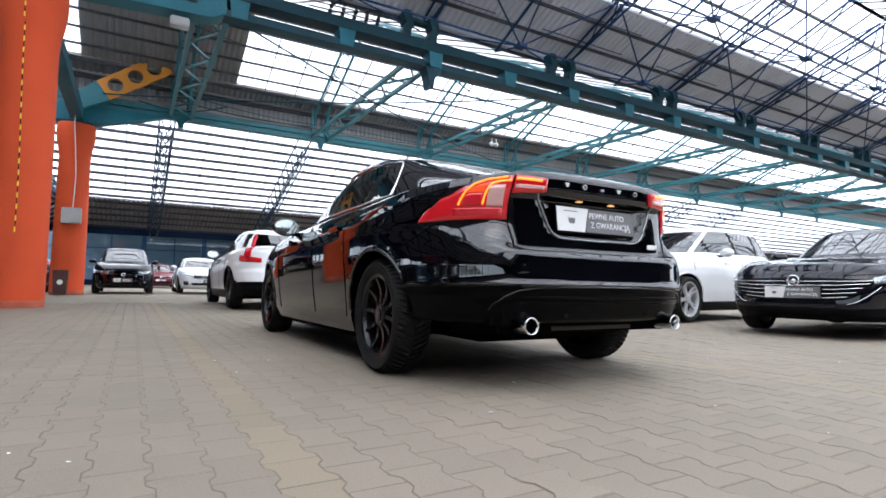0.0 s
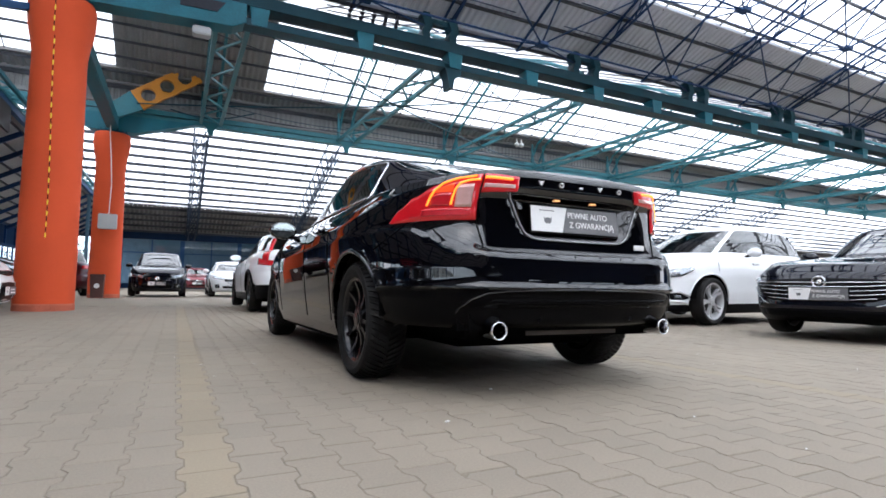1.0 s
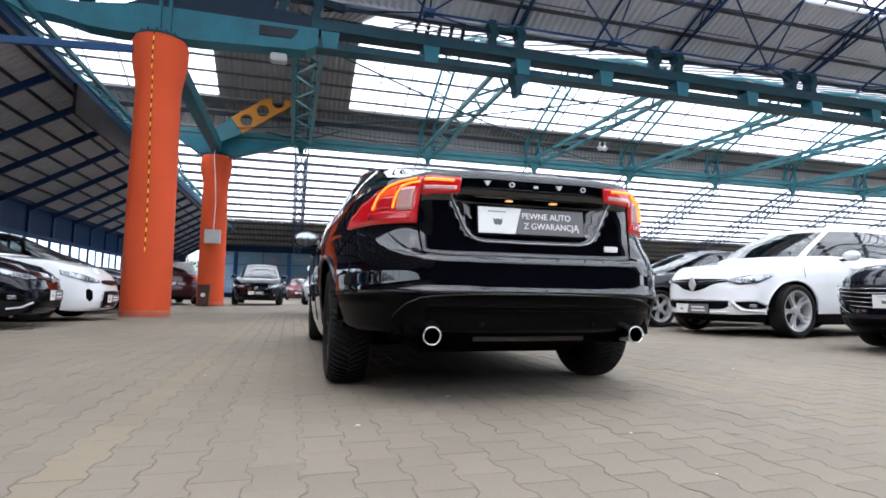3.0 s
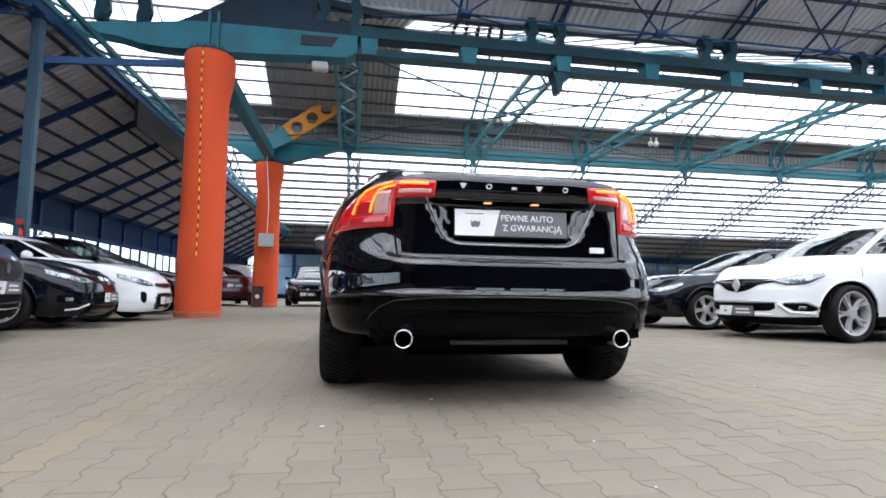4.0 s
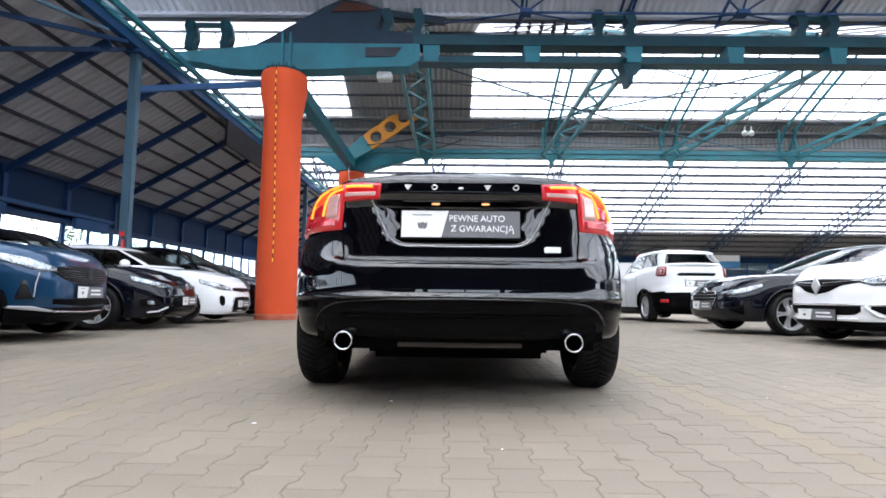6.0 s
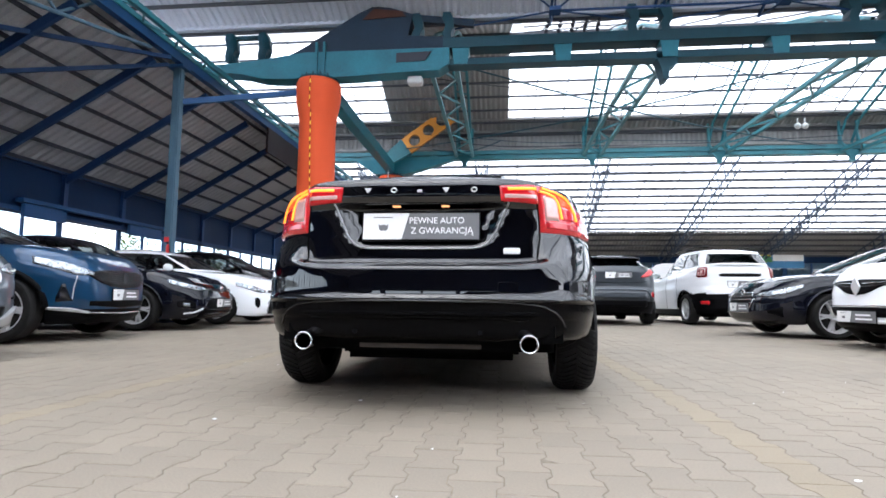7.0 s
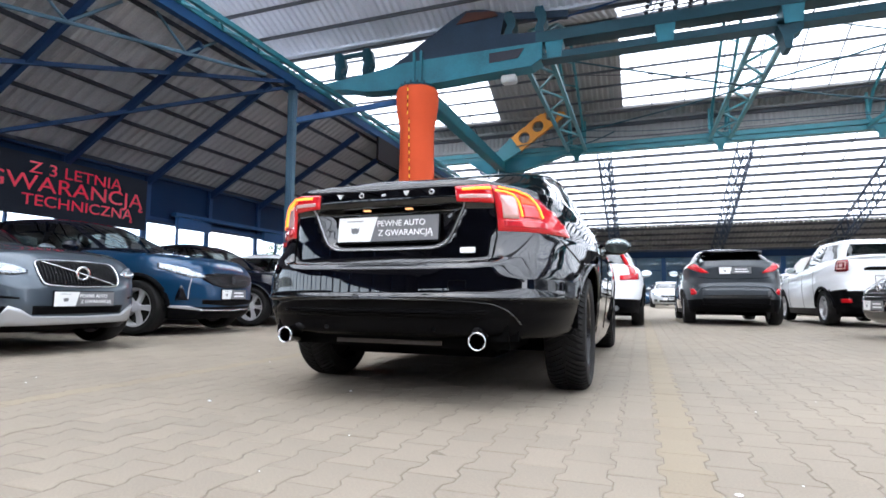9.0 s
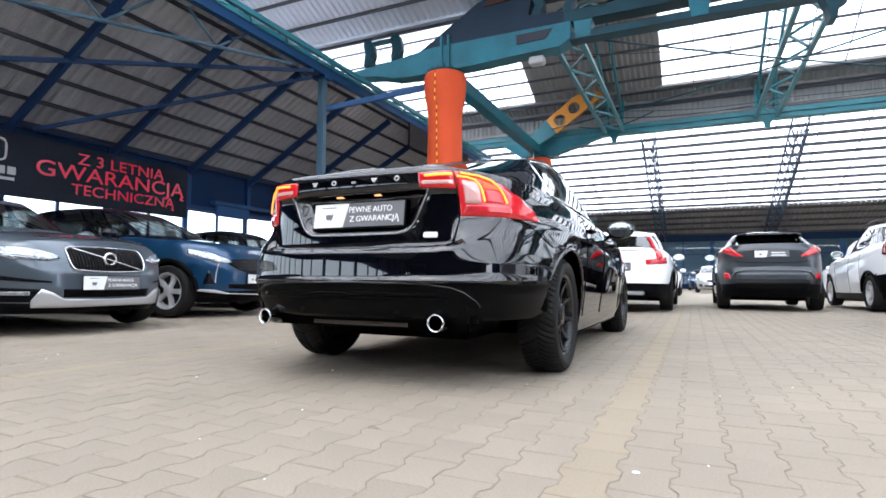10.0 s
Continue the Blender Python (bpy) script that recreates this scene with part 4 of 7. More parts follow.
def tyre_mesh(r, w, rim):
    bm = bmesh.new()
    m = pose(0, 0, 0, 0, 90, 0)
    h = w / 2
    prof = [(rim, -h * 0.8), (rim + 0.02, -h * 0.92), (lerp(rim, r, 0.5), -h), (r - 0.03, -h * 0.95), (r - 0.02, -h * 0.82), (r - 0.012, -h * 0.4), (r - 0.011, 0), (r - 0.012, h * 0.4), (r - 0.02, h * 0.82), (r - 0.03, h * 0.95), (lerp(rim, r, 0.5), h), (rim + 0.02, h * 0.92), (rim, h * 0.8)]
    spin(bm, prof, 48, m)
    me = bpy.data.meshes.new("tyre")
    bm.to_mesh(me)
    bm.free()
    me.materials.append(M_RUBBER)
    return me


def tread_mesh(r, w):
    # slanted blocks standing proud of the tyre's running face
    bm = bmesh.new()
    h = w / 2
    n = 62
    for k in range(n):
        for side in (-1, 1):
            a0 = 2 * math.pi * (k + (0.5 if side > 0 else 0)) / n
            pts_lo, pts_hi = [], []
            for f in np.linspace(0.04, 1.0, 6):
                x = side * h * 0.9 * f
                a = a0 + 0.16 * f ** 0.8
                rr = r - 0.004 - 0.022 * max(0, f - 0.72) / 0.28
                wd = 0.64 * 2 * math.pi / n
                for lst, aa in ((pts_lo, a), (pts_hi, a + wd)):
                    lst.append((x, math.cos(aa), math.sin(aa), rr))
            top = [[bm.verts.new((x, c * (q + 0.006), s * (q + 0.006))) for x, c, s, q in lst] for lst in (pts_lo, pts_hi)]
            bot = [[bm.verts.new((x, c * (q - 0.01), s * (q - 0.01))) for x, c, s, q in lst] for lst in (pts_lo, pts_hi)]
            for i in range(5):
                bm.faces.new((top[0][i], top[1][i], top[1][i + 1], top[0][i + 1]))
                bm.faces.new((bot[0][i], top[0][i], top[0][i + 1], bot[0][i + 1]))
                bm.faces.new((top[1][i], bot[1][i], bot[1][i + 1], top[1][i + 1]))
    me = bpy.data.meshes.new("tread")
    bm.to_mesh(me)
    bm.free()
    me.materials.append(M_RUBBER)
    return me


def rim_mesh(rim, w, spokes, material, double):
    bm = bmesh.new()
    m = pose(0, 0, 0, 0, 90, 0)
    h = w / 2
    spin(bm, [(rim + 0.004, -h * 0.8), (rim - 0.015, -h * 0.75), (rim - 0.03, 0), (rim - 0.02, h * 0.6), (rim - 0.012, h * 0.78), (rim + 0.008, h * 0.84), (rim + 0.01, h * 0.78)], 48, m)
    bm.faces.ensure_lookup_table()
    first = len(bm.faces)
    spin(bm, [(0.0, h * 0.35), (rim * 0.72, h * 0.0), (rim * 0.74, -h * 0.1), (rim - 0.02, -h * 0.2)], 32, m)
    bm.faces.ensure_lookup_table()
    for k in range(first, len(bm.faces)):
        bm.faces[k].material_index = 1
    spin(bm, [(0.068, h * 0.3), (0.066, h * 0.62), (0.055, h * 0.68), (0.034, h * 0.68), (0.033, h * 0.72), (0.0, h * 0.74)], 24, m)
    for k in range(spokes):
        a = 2 * math.pi * (k + 0.25) / spokes
        for off in ((-0.16, 0.16) if double is True else (0.0,)):
            da = off * 5 / spokes
            pts = []
            for f in np.linspace(0, 1, 6):
                rr = lerp(0.045, rim - 0.008, f)
                an = a + da * (0.35 + 0.65 * f)
                xx = h * lerp(0.66, 0.74, f ** 2) - 0.02 * math.sin(math.pi * f)
                wd = lerp(0.017, 0.0125, f) if double == "thin" else lerp(0.021, 0.0155, f) if double else lerp(0.03, 0.042, f)
                c, s = math.cos(an), math.sin(an)
                t = Vector((0, -s, c))
                p = Vector((xx, rr * c, rr * s))
                pts.append([bm.verts.new(v) for v in (p - t * wd - Vector((0.035, 0, 0)), p - t * wd * 0.75, p + t * wd * 0.75, p + t * wd - Vector((0.035, 0, 0)))])
            for u, v in zip(pts, pts[1:]):
                for i in range(3):
                    bm.faces.new((u[i], u[i + 1], v[i + 1], v[i]))
        if k < 5:
            b = 2 * math.pi * (k + 0.75) / 5
            tube(bm, (h * 0.5, 0.052 * math.cos(b), 0.052 * math.sin(b)), (h * 0.7, 0.052 * math.cos(b), 0.052 * math.sin(b)), 0.0085, 6)
    bmesh.ops.recalc_face_normals(bm, faces=bm.faces)
    me = bpy.data.meshes.new("rim")
    bm.to_mesh(me)
    bm.free()
    me.materials.append(material)
    me.materials.append(M_BRAKE)
    return me


WHEELS = {}


def wheel(parent, x, y, r, w, rim, spokes, material, double, tread, side):
    key = (r, w, rim, spokes, material.name, double, tread)
    if key not in WHEELS:
        WHEELS[key] = (tyre_mesh(r, w, rim), rim_mesh(rim, w, spokes, material, double), tread_mesh(r, w) if tread else None)
    wh = new("wheel")
    wh.parent = parent
    wh.matrix_local = pose(x, y, r, 20 * x + 13 * y, 0, 0 if side > 0 else 180)
    for nm, me in zip(("tyre", "rim", "tread"), WHEELS[key]):
        if me:
            o = new(nm, me)
            o.parent = wh
            if nm == "tread":
                tagged(o, kind="stuff")


def number_plate(parent, m, text=True, name="number_plate"):
    pl = new(name)
    pl.parent = parent
    pl.matrix_local = m
    w, h = 0.555, 0.13
    bm = bmesh.new()
    box(bm, (0, 0, -0.006), (w, h + 0.012, 0.012), None, 0.003)
    part("holder", bm, M_PLASTIC, pl)
    bm = bmesh.new()
    prism(bm, [(-w / 2 + 0.006, -h / 2 + 0.004), (-0.088, -h / 2 + 0.004), (-0.055, h / 2 - 0.002), (-w / 2 + 0.006, h / 2 - 0.002)], 0.004)
    part("plate_white", bm, M_PLATEWHITE, pl)
    bm = bmesh.new()
    prism(bm, [(-0.086, -h / 2 + 0.004), (w / 2 - 0.006, -h / 2 + 0.004), (w / 2 - 0.006, h / 2 - 0.002), (-0.053, h / 2 - 0.002)], 0.004)
    part("plate_grey", bm, M_PLATEGREY, pl)
    bm = bmesh.new()
    prism(bm, [(-0.198, 0.013), (-0.19, 0.004), (-0.175, 0.01), (-0.16, 0.004), (-0.152, 0.013), (-0.154, -0.012), (-0.165, -0.023), (-0.175, -0.018), (-0.185, -0.023), (-0.196, -0.012)], 0.0015, pose(0, 0, 0.004))
    part("emblem", bm, M_PLATEGREY, pl)
    bm = bmesh.new()
    box(bm, (-0.178, 0.043, 0.0045), (0.09, 0.004, 0.001))
    part("text_bar", bm, M_PLATEGREY, pl)
    if text:
        lettering("lettering", "PEWNE AUTO", 0.042, M_LETTERWHITE, pl, Matrix.Translation((0.075, 0.026, 0.005)), "", 0.96)
        lettering("lettering", "Z GWARANCJĄ", 0.042, M_LETTERWHITE, pl, Matrix.Translation((0.10, -0.022, 0.005)), "", 0.98)
    else:
        bm = bmesh.new()
        box(bm, (0.1, 0.022, 0.0045), (0.21, 0.02, 0.001))
        box(bm, (0.11, -0.022, 0.0045), (0.23, 0.02, 0.001))
        part("lettering", bm, M_LETTERWHITE, pl)
    return pl


REAR_UP = Matrix(((1, 0, 0, 0), (0, 0, -1, 0), (0, 1, 0, 0), (0, 0, 0, 1)))  # a face that looks to -y
FRONT_UP = Matrix(((-1, 0, 0, 0), (0, 0, 1, 0), (0, 1, 0, 0), (0, 0, 0, 1)))  # a face that looks to +y


def build_car(s, m, label, group="parked cars"):
    car = thing("car", m, label, "car", group)
    sh = Shell(s, s.get("count", 64))
    pm, W = s["paint"], sh.W
    R = s["r"] + s.get("arch", 0.045)
    axles = (0.0, s["wb"])
    ts = s.get("levels") or list(np.linspace(0, 0.9, 26)) + [0.925, 0.95, 0.97, 0.985, 0.995, 1.0]
    lower = s.get("clad", -1)
    rows = []
    for t in ts:
        row = []
        for a, b in zip(sh.xn, sh.yn):
            row.append(sh.body(a, b, t))
        rows.append(row)
    for f in (0.97, 0.92, 0.84, 0.72, 0.56, 0.36, 0.16, 0.0):
        row = []
        for p0 in rows[len(ts) - 1]:
            x, y = p0.x * f, sh.mid + (p0.y - sh.mid) * (0.25 + 0.75 * f)
            row.append(Vector((x, y, sh.top(x, y))))
        rows.append(row)
    # wheel openings
    step = 0.05
    for row in rows[: len(ts)]:
        for p in row:
            if abs(p.x) > W * 0.6:
                for ay in axles:
                    d = math.hypot(p.y - ay, p.z - s["r"])
                    if abs(d - R) < step * 0.55 and d > 0.01:
                        p.y, p.z = ay + (p.y - ay) * R / d, s["r"] + (p.z - s["r"]) * R / d
    quads = []
    nt = len(ts)
    for j in range(len(rows) - 1):
        for i in range(len(rows[0]) - 1):
            q = [rows[j][i], rows[j][i + 1], rows[j + 1][i + 1], rows[j + 1][i]]
            c = (q[0] + q[1] + q[2] + q[3]) / 4
            if j < nt and abs(c.x) > W * 0.6 and any(math.hypot(c.y - ay, c.z - s["r"]) < R for ay in axles):
                continue
            g = "body"
            if j < nt - 1 and lower > 0:
                zc = lower
                if c.y < 0.1 - s["r"] or c.y > s["wb"] + s["r"]:
                    zc = s.get("clad_end", lower)
                if c.z < zc:
                    g = "lower_cladding." + ("r" if c.y < 0 else "f" if c.y > s["wb"] else "s")
            for side in (1, -1):
                pts = [mirror_x(p, side) for p in q]
                gg = g + ("L" if side < 0 else "R") if g.endswith(".s") else g
                quads.append((gg, pts if side > 0 else pts[::-1]))
    # cabin
    crow, qs = [], [0, 0.06, 0.12, 0.2, 0.3, 0.4, 0.5, 0.6, 0.7, 0.78, 0.86, 0.93, 1.0]
    for q in qs:
        crow.append([sh.cabin(a, b, q) for a, b in zip(sh.cx, sh.cy)])
    rim = crow[-1]
    my = sum(p.y for p in rim) / len(rim)
    for f in (0.96, 0.88, 0.75, 0.55, 0.3, 0.0):
        crow.append([Vector((p.x * f, my + (p.y - my) * (0.4 + 0.6 * f), p.z + 0.07 * (1 - f ** 2.4))) for p in rim])
    nq = len(qs)
    g0, g1 = s.get("glass", (0.1, 0.87))
    nn = len(sh.cx)
    for j in range(len(crow) - 1):
        for i in range(nn - 1):
            q = [crow[j][i], crow[j][i + 1], crow[j + 1][i + 1], crow[j + 1][i]]
            c = (q[0] + q[1] + q[2] + q[3]) / 4
            g = "roof"
            if j < nq - 1 and g0 <= qs[j] and qs[j + 1] <= g1:
                dx, dy = sh.cx[i + 1] - sh.cx[i], sh.cy[i + 1] - sh.cy[i]
                tx = abs(dy) / (abs(dx) * 0.6 + abs(dy) + 1e-9)
                if tx < 0.56:
                    g = "windscreen" if sh.cy[i] > 0 else "rear_window"
                elif tx > s.get("pillar_at", 0.66):
                    bar = any(abs(c.y - v) < 0.045 for v in s["pillars"])
                    if bar:
                        g = "pillar.%d" % sum(c.y > v for v in [w_ + 0.045 for w_ in s["pillars"]])
                    elif s["side_glass"][0] + 0.25 * qs[j] < c.y < s["side_glass"][1]:
                        k = sum(c.y > v for v in s["pillars"])
                        g = "side_window.%d" % k
            for side in (1, -1):
                pts = [mirror_x(p, side) for p in q]
                gg = g + ("L" if side < 0 else "R") if g.startswith(("side", "pillar", "lower_cladding.s")) else g
                quads.append((gg, pts if side > 0 else pts[::-1]))
    groups = {}
    grid_parts(groups, quads)
    for g, (bm, seen) in groups.items():
        bmesh.ops.remove_doubles(bm, verts=bm.verts, dist=0.0015)
        bmesh.ops.recalc_face_normals(bm, faces=bm.faces)
        nm = g.split(".")[0]
        mat_ = {"body": pm, "roof": s.get("roofpaint", pm), "pillar": M_PLASTIC, "lower_cladding": s.get("cladmat", M_PLASTIC), "windscreen": M_GLASS, "rear_window": s.get("rearglass", M_PRIVACY)}.get(nm, M_GLASS)
        if g.startswith("side_window") and g[12] in s.get("dark_side", "0"):
            mat_ = M_PRIVACY
        part(nm, bm, mat_, car, "", True)
    # wheel wells, arch lips, wheels
    for ay in axles:
        for side in (-1, 1):
            bm = bmesh.new()
            n = 16
            pr = []
            for k in range(n + 1):
                a = math.pi * (k / n) * 0.94 + 0.03 * math.pi
                pr.append((ay + (R + 0.006) * math.cos(a), s["r"] + (R + 0.006) * math.sin(a)))
            vo = [bm.verts.new((side * (W - 0.07), yy, zz)) for yy, zz in pr]
            vi = [bm.verts.new((side * (W - 0.42), yy, zz)) for yy, zz in pr]
            for k in range(n):
                bm.faces.new((vo[k], vo[k + 1], vi[k + 1], vi[k]))
            bm.faces.new(vi)
            part("wheel_well", bm, M_LINER, car)
            bm = bmesh.new()
            pts = []
            for k in range(25):
                a = math.pi * (k / 24) * 0.98 + 0.01 * math.pi
                yy, zz = ay + R * math.cos(a), s["r"] + R * math.sin(a)
                f = (yy - sh.mid) / sh.half
                kk = np.interp(f, sh.yn, sh.xn)
                yb = (zz - curve(s["sill"], yy)) / (sh.top(W, yy) - curve(s["sill"], yy))
                pts.append((side * (W * kk * straight(s["side"], min(1, max(0, yb))) - 0.004), yy, zz))
            pipe(bm, pts, s.get("lip", 0.016), 6)
            part("arch_lip", bm, s.get("lipmat", pm), car, "", True)
            wheel(car, side * (W - s.get("inset", 0.135)), ay, s["r"], s.get("tw", 0.225), s["rim"], s.get("spokes", 5), s.get("rimmat", M_ALU), s.get("double", True), s.get("tread", False), side)
    # floor pan and seats
    bm = bmesh.new()
    box(bm, (0, s["wb"] / 2, 0.235), (s["w"] * 0.86, s["wb"] - 0.8, 0.13), None, 0.03)
    box(bm, (0, s["wb"] / 2, 0.26), (s["w"] * 0.5, s["wb"] + 0.9, 0.12), None, 0.03)
    part("floor_pan", bm, M_LINER, car)
    if s.get("seats", True):
        for yy, xs in ((lerp(s["roof"][1], s["roof"][2], 0.62), (-0.36, 0.36)), (lerp(s["roof"][1], s["roof"][2], 0.12), (-0.4, 0.4))):
            for xx in xs:
                bm = bmesh.new()
                box(bm, (xx, yy, 0.85), (0.48, 0.16, 0.62), None, 0.05)
                box(bm, (xx, yy + 0.28, 0.55), (0.5, 0.5, 0.16), None, 0.05)
                box(bm, (xx, yy - 0.02, min(s["h"] - 0.24, 1.24)), (0.26, 0.1, 0.16), None, 0.04)
                part("seat", bm, M_INTERIOR, car, "", True)
        bm = bmesh.new()
        box(bm, (0, s["belt"][2] - 0.42, sh.top(0, s["belt"][2]) - 0.1), (s["w"] * 0.72, 0.5, 0.16), None, 0.05)
        part("dashboard", bm, M_INTERIOR, car)
    # door mirrors
    for side in (-1, 1):
        my_ = s["belt"][2] - s.get("mirror_back", 0.55)
        mz = sh.top(W, my_) + s.get("mirror_up", 0.06)
        mr = new("door_mirror")
        mr.parent = car
        mr.location = (side * (W * 0.955 + 0.09), my_, mz)
        bm = bmesh.new()
        bmesh.ops.create_uvsphere(bm, u_segments=16, v_segments=10, radius=0.5, matrix=Matrix.Diagonal((0.23, 0.17, 0.15, 1)))
        for v in bm.verts:
            v.co.y = max(v.co.y, -0.02 + 0.10 * v.co.z)
        part("housing", bm, s.get("mirrorpaint", pm), mr, "", True)
        bm = bmesh.new()
        bmesh.ops.create_uvsphere(bm, u_segments=16, v_segments=8, radius=0.5, matrix=Matrix.Translation((0, -0.022, 0)) @ Matrix.Diagonal((0.2, 0.012, 0.125, 1)))
        for v in bm.verts:
            v.co.y = (-0.024 if v.co.y < -0.0222 else v.co.y) + 0.10 * v.co.z - 0.003
        part("mirror_glass", bm, M_MIRROR, mr)
        bm = bmesh.new()
        beam(bm, (-side * 0.16, 0.02, -0.06), (-side * 0.04, 0.02, -0.05), 0.05, 0.03)
        part("stalk", bm, M_PLASTIC, mr)
    # door seams and handles
    for side in (-1, 1):
        for yy in s.get("seams", ()):
            bm = bmesh.new()
            pts = []
            for t in np.linspace(0.12, 0.97, 12):
                f = (yy - sh.mid) / sh.half
                p = sh.body(np.interp(f, sh.yn, sh.xn), f, t)
                if all(math.hypot(p.y - ay, p.z - s["r"]) > R + 0.02 for ay in axles):
                    pts.append((side * p.x, p.y, p.z))
            if len(pts) > 2:
                pipe(bm, pts, 0.004, 4)
                part("door_seam", bm, M_LINER, car)
            else:
                bm.free()
        for yy in s.get("handles", ()):
            f = (yy - sh.mid) / sh.half
            p = sh.body(np.interp(f, sh.yn, sh.xn), f, 0.86)
            bm = bmesh.new()
            box(bm, (side * (p.x + 0.012), p.y, p.z), (0.025, 0.2, 0.032), None, 0.01)
            part("door_handle", bm, s.get("handlemat", pm), car)
    return car, sh


def zspan(lo, hi, n=5):
    return list(np.linspace(lo, hi, n))


def lamp(car, sh, name, d0, d1, z0, z1, side, material, out=0.012, n=7, label="", end=None):
    # a lamp lens lying on the wall between two distances round it; d0, d1, z0, z1 may follow one another
    bm = bmesh.new()
    zz = (lambda u, f: lerp(z0(u) if callable(z0) else z0, z1(u) if callable(z1) else z1, f))
    us = sorted([*np.linspace(d0, d1, n), lerp(d0, d1, 0.012), lerp(d0, d1, 0.988)])
    fs = [0, 0.025, 0.2, 0.4, 0.6, 0.8, 0.975, 1]
    surface_patch(bm, lambda u, f, o: sh.around(u, zz(u, f), side, o), us, fs, out)
    bmesh.ops.recalc_face_normals(bm, faces=bm.faces)
    return part(name, bm, material, car, label, True)


# ---- the black saloon ----
def plate_dent(x, z):
    # plate recess: narrowing downwards, rounded foot, sloping walls
    dx, dz, r = 0.405 - max(0, 0.955 - z) * 0.48 - abs(x), z - 0.750, 0.07
    d = r - math.hypot(r - dx, r - dz) if dx < r and dz < r else min(dx, dz)
    d = min(1, max(0, min(d / 0.045, (0.957 - z) / 0.016)))
    return 0.044 * d * d * (3 - 2 * d)


def rear_t(z, span=0.752):
    return (z - 0.33) / span


BUMPER_Z = [(0.33, 0.10), (0.35, 0.055), (0.38, 0.045), (0.425, 0.04), (0.432, 0.022), (0.50, 0.018), (0.508, 0.0), (0.519, 0.0), (0.535, 0.0105), (0.60, 0.013)]
LID_Z = [(0.70, 0.112), (0.80, 0.114), (0.935, 0.115), (0.952, 0.102), (0.975, 0.092), (1.045, 0.090), (1.065, 0.10), (1.082, 0.128)]
FLANK_Z = [(0.815, 0.130), (0.828, 0.132), (0.90, 0.128), (1.0, 0.122), (1.035, 0.13), (1.055, 0.148)]
EDGE_X = [(0.0, 0.655), (0.44, 0.655), (0.53, 0.662), (0.60, 0.676), (0.66, 0.699), (0.70, 0.72), (0.74, 0.745), (0.79, 0.78), (0.86, 0.805)]


def saloon_tail(x, z):
    # how far the tail lies in from its outermost line: bumper, sloping ledge that sweeps up at the flanks, lid
    x = abs(x)
    e = curve(EDGE_X, x)
    if z <= 0.60:
        return straight(BUMPER_Z, z)
    top = 0.130 - 0.111 * min(1, max(0.4, (0.80 - e) / 0.135))
    if z <= e - 0.006:
        return 0.013 + (top - 0.0165) * ((z - 0.60) / (e - 0.606)) ** 1.5
    if z <= e:
        return lerp(top - 0.0035, top, (z - e) / 0.006 + 1)
    c = min(1, max(0, (x - 0.50) / 0.10))
    c = c * c * (3 - 2 * c)
    lid = straight([(e, 0.019), (e + 0.018, 0.0335), (e + 0.022, 0.072), (e + 0.026, 0.108)] + [p for p in LID_Z if p[0] > e + 0.028], z)
    scoop = straight(FLANK_Z, z)
    if z < 0.815:
        # hollow that flattens out towards the crease
        scoop = top + (0.130 - top) * (1 - (1 - (z - e) / max(0.01, 0.815 - e)) ** 1.5)
    return lerp(lid, scoop, c)


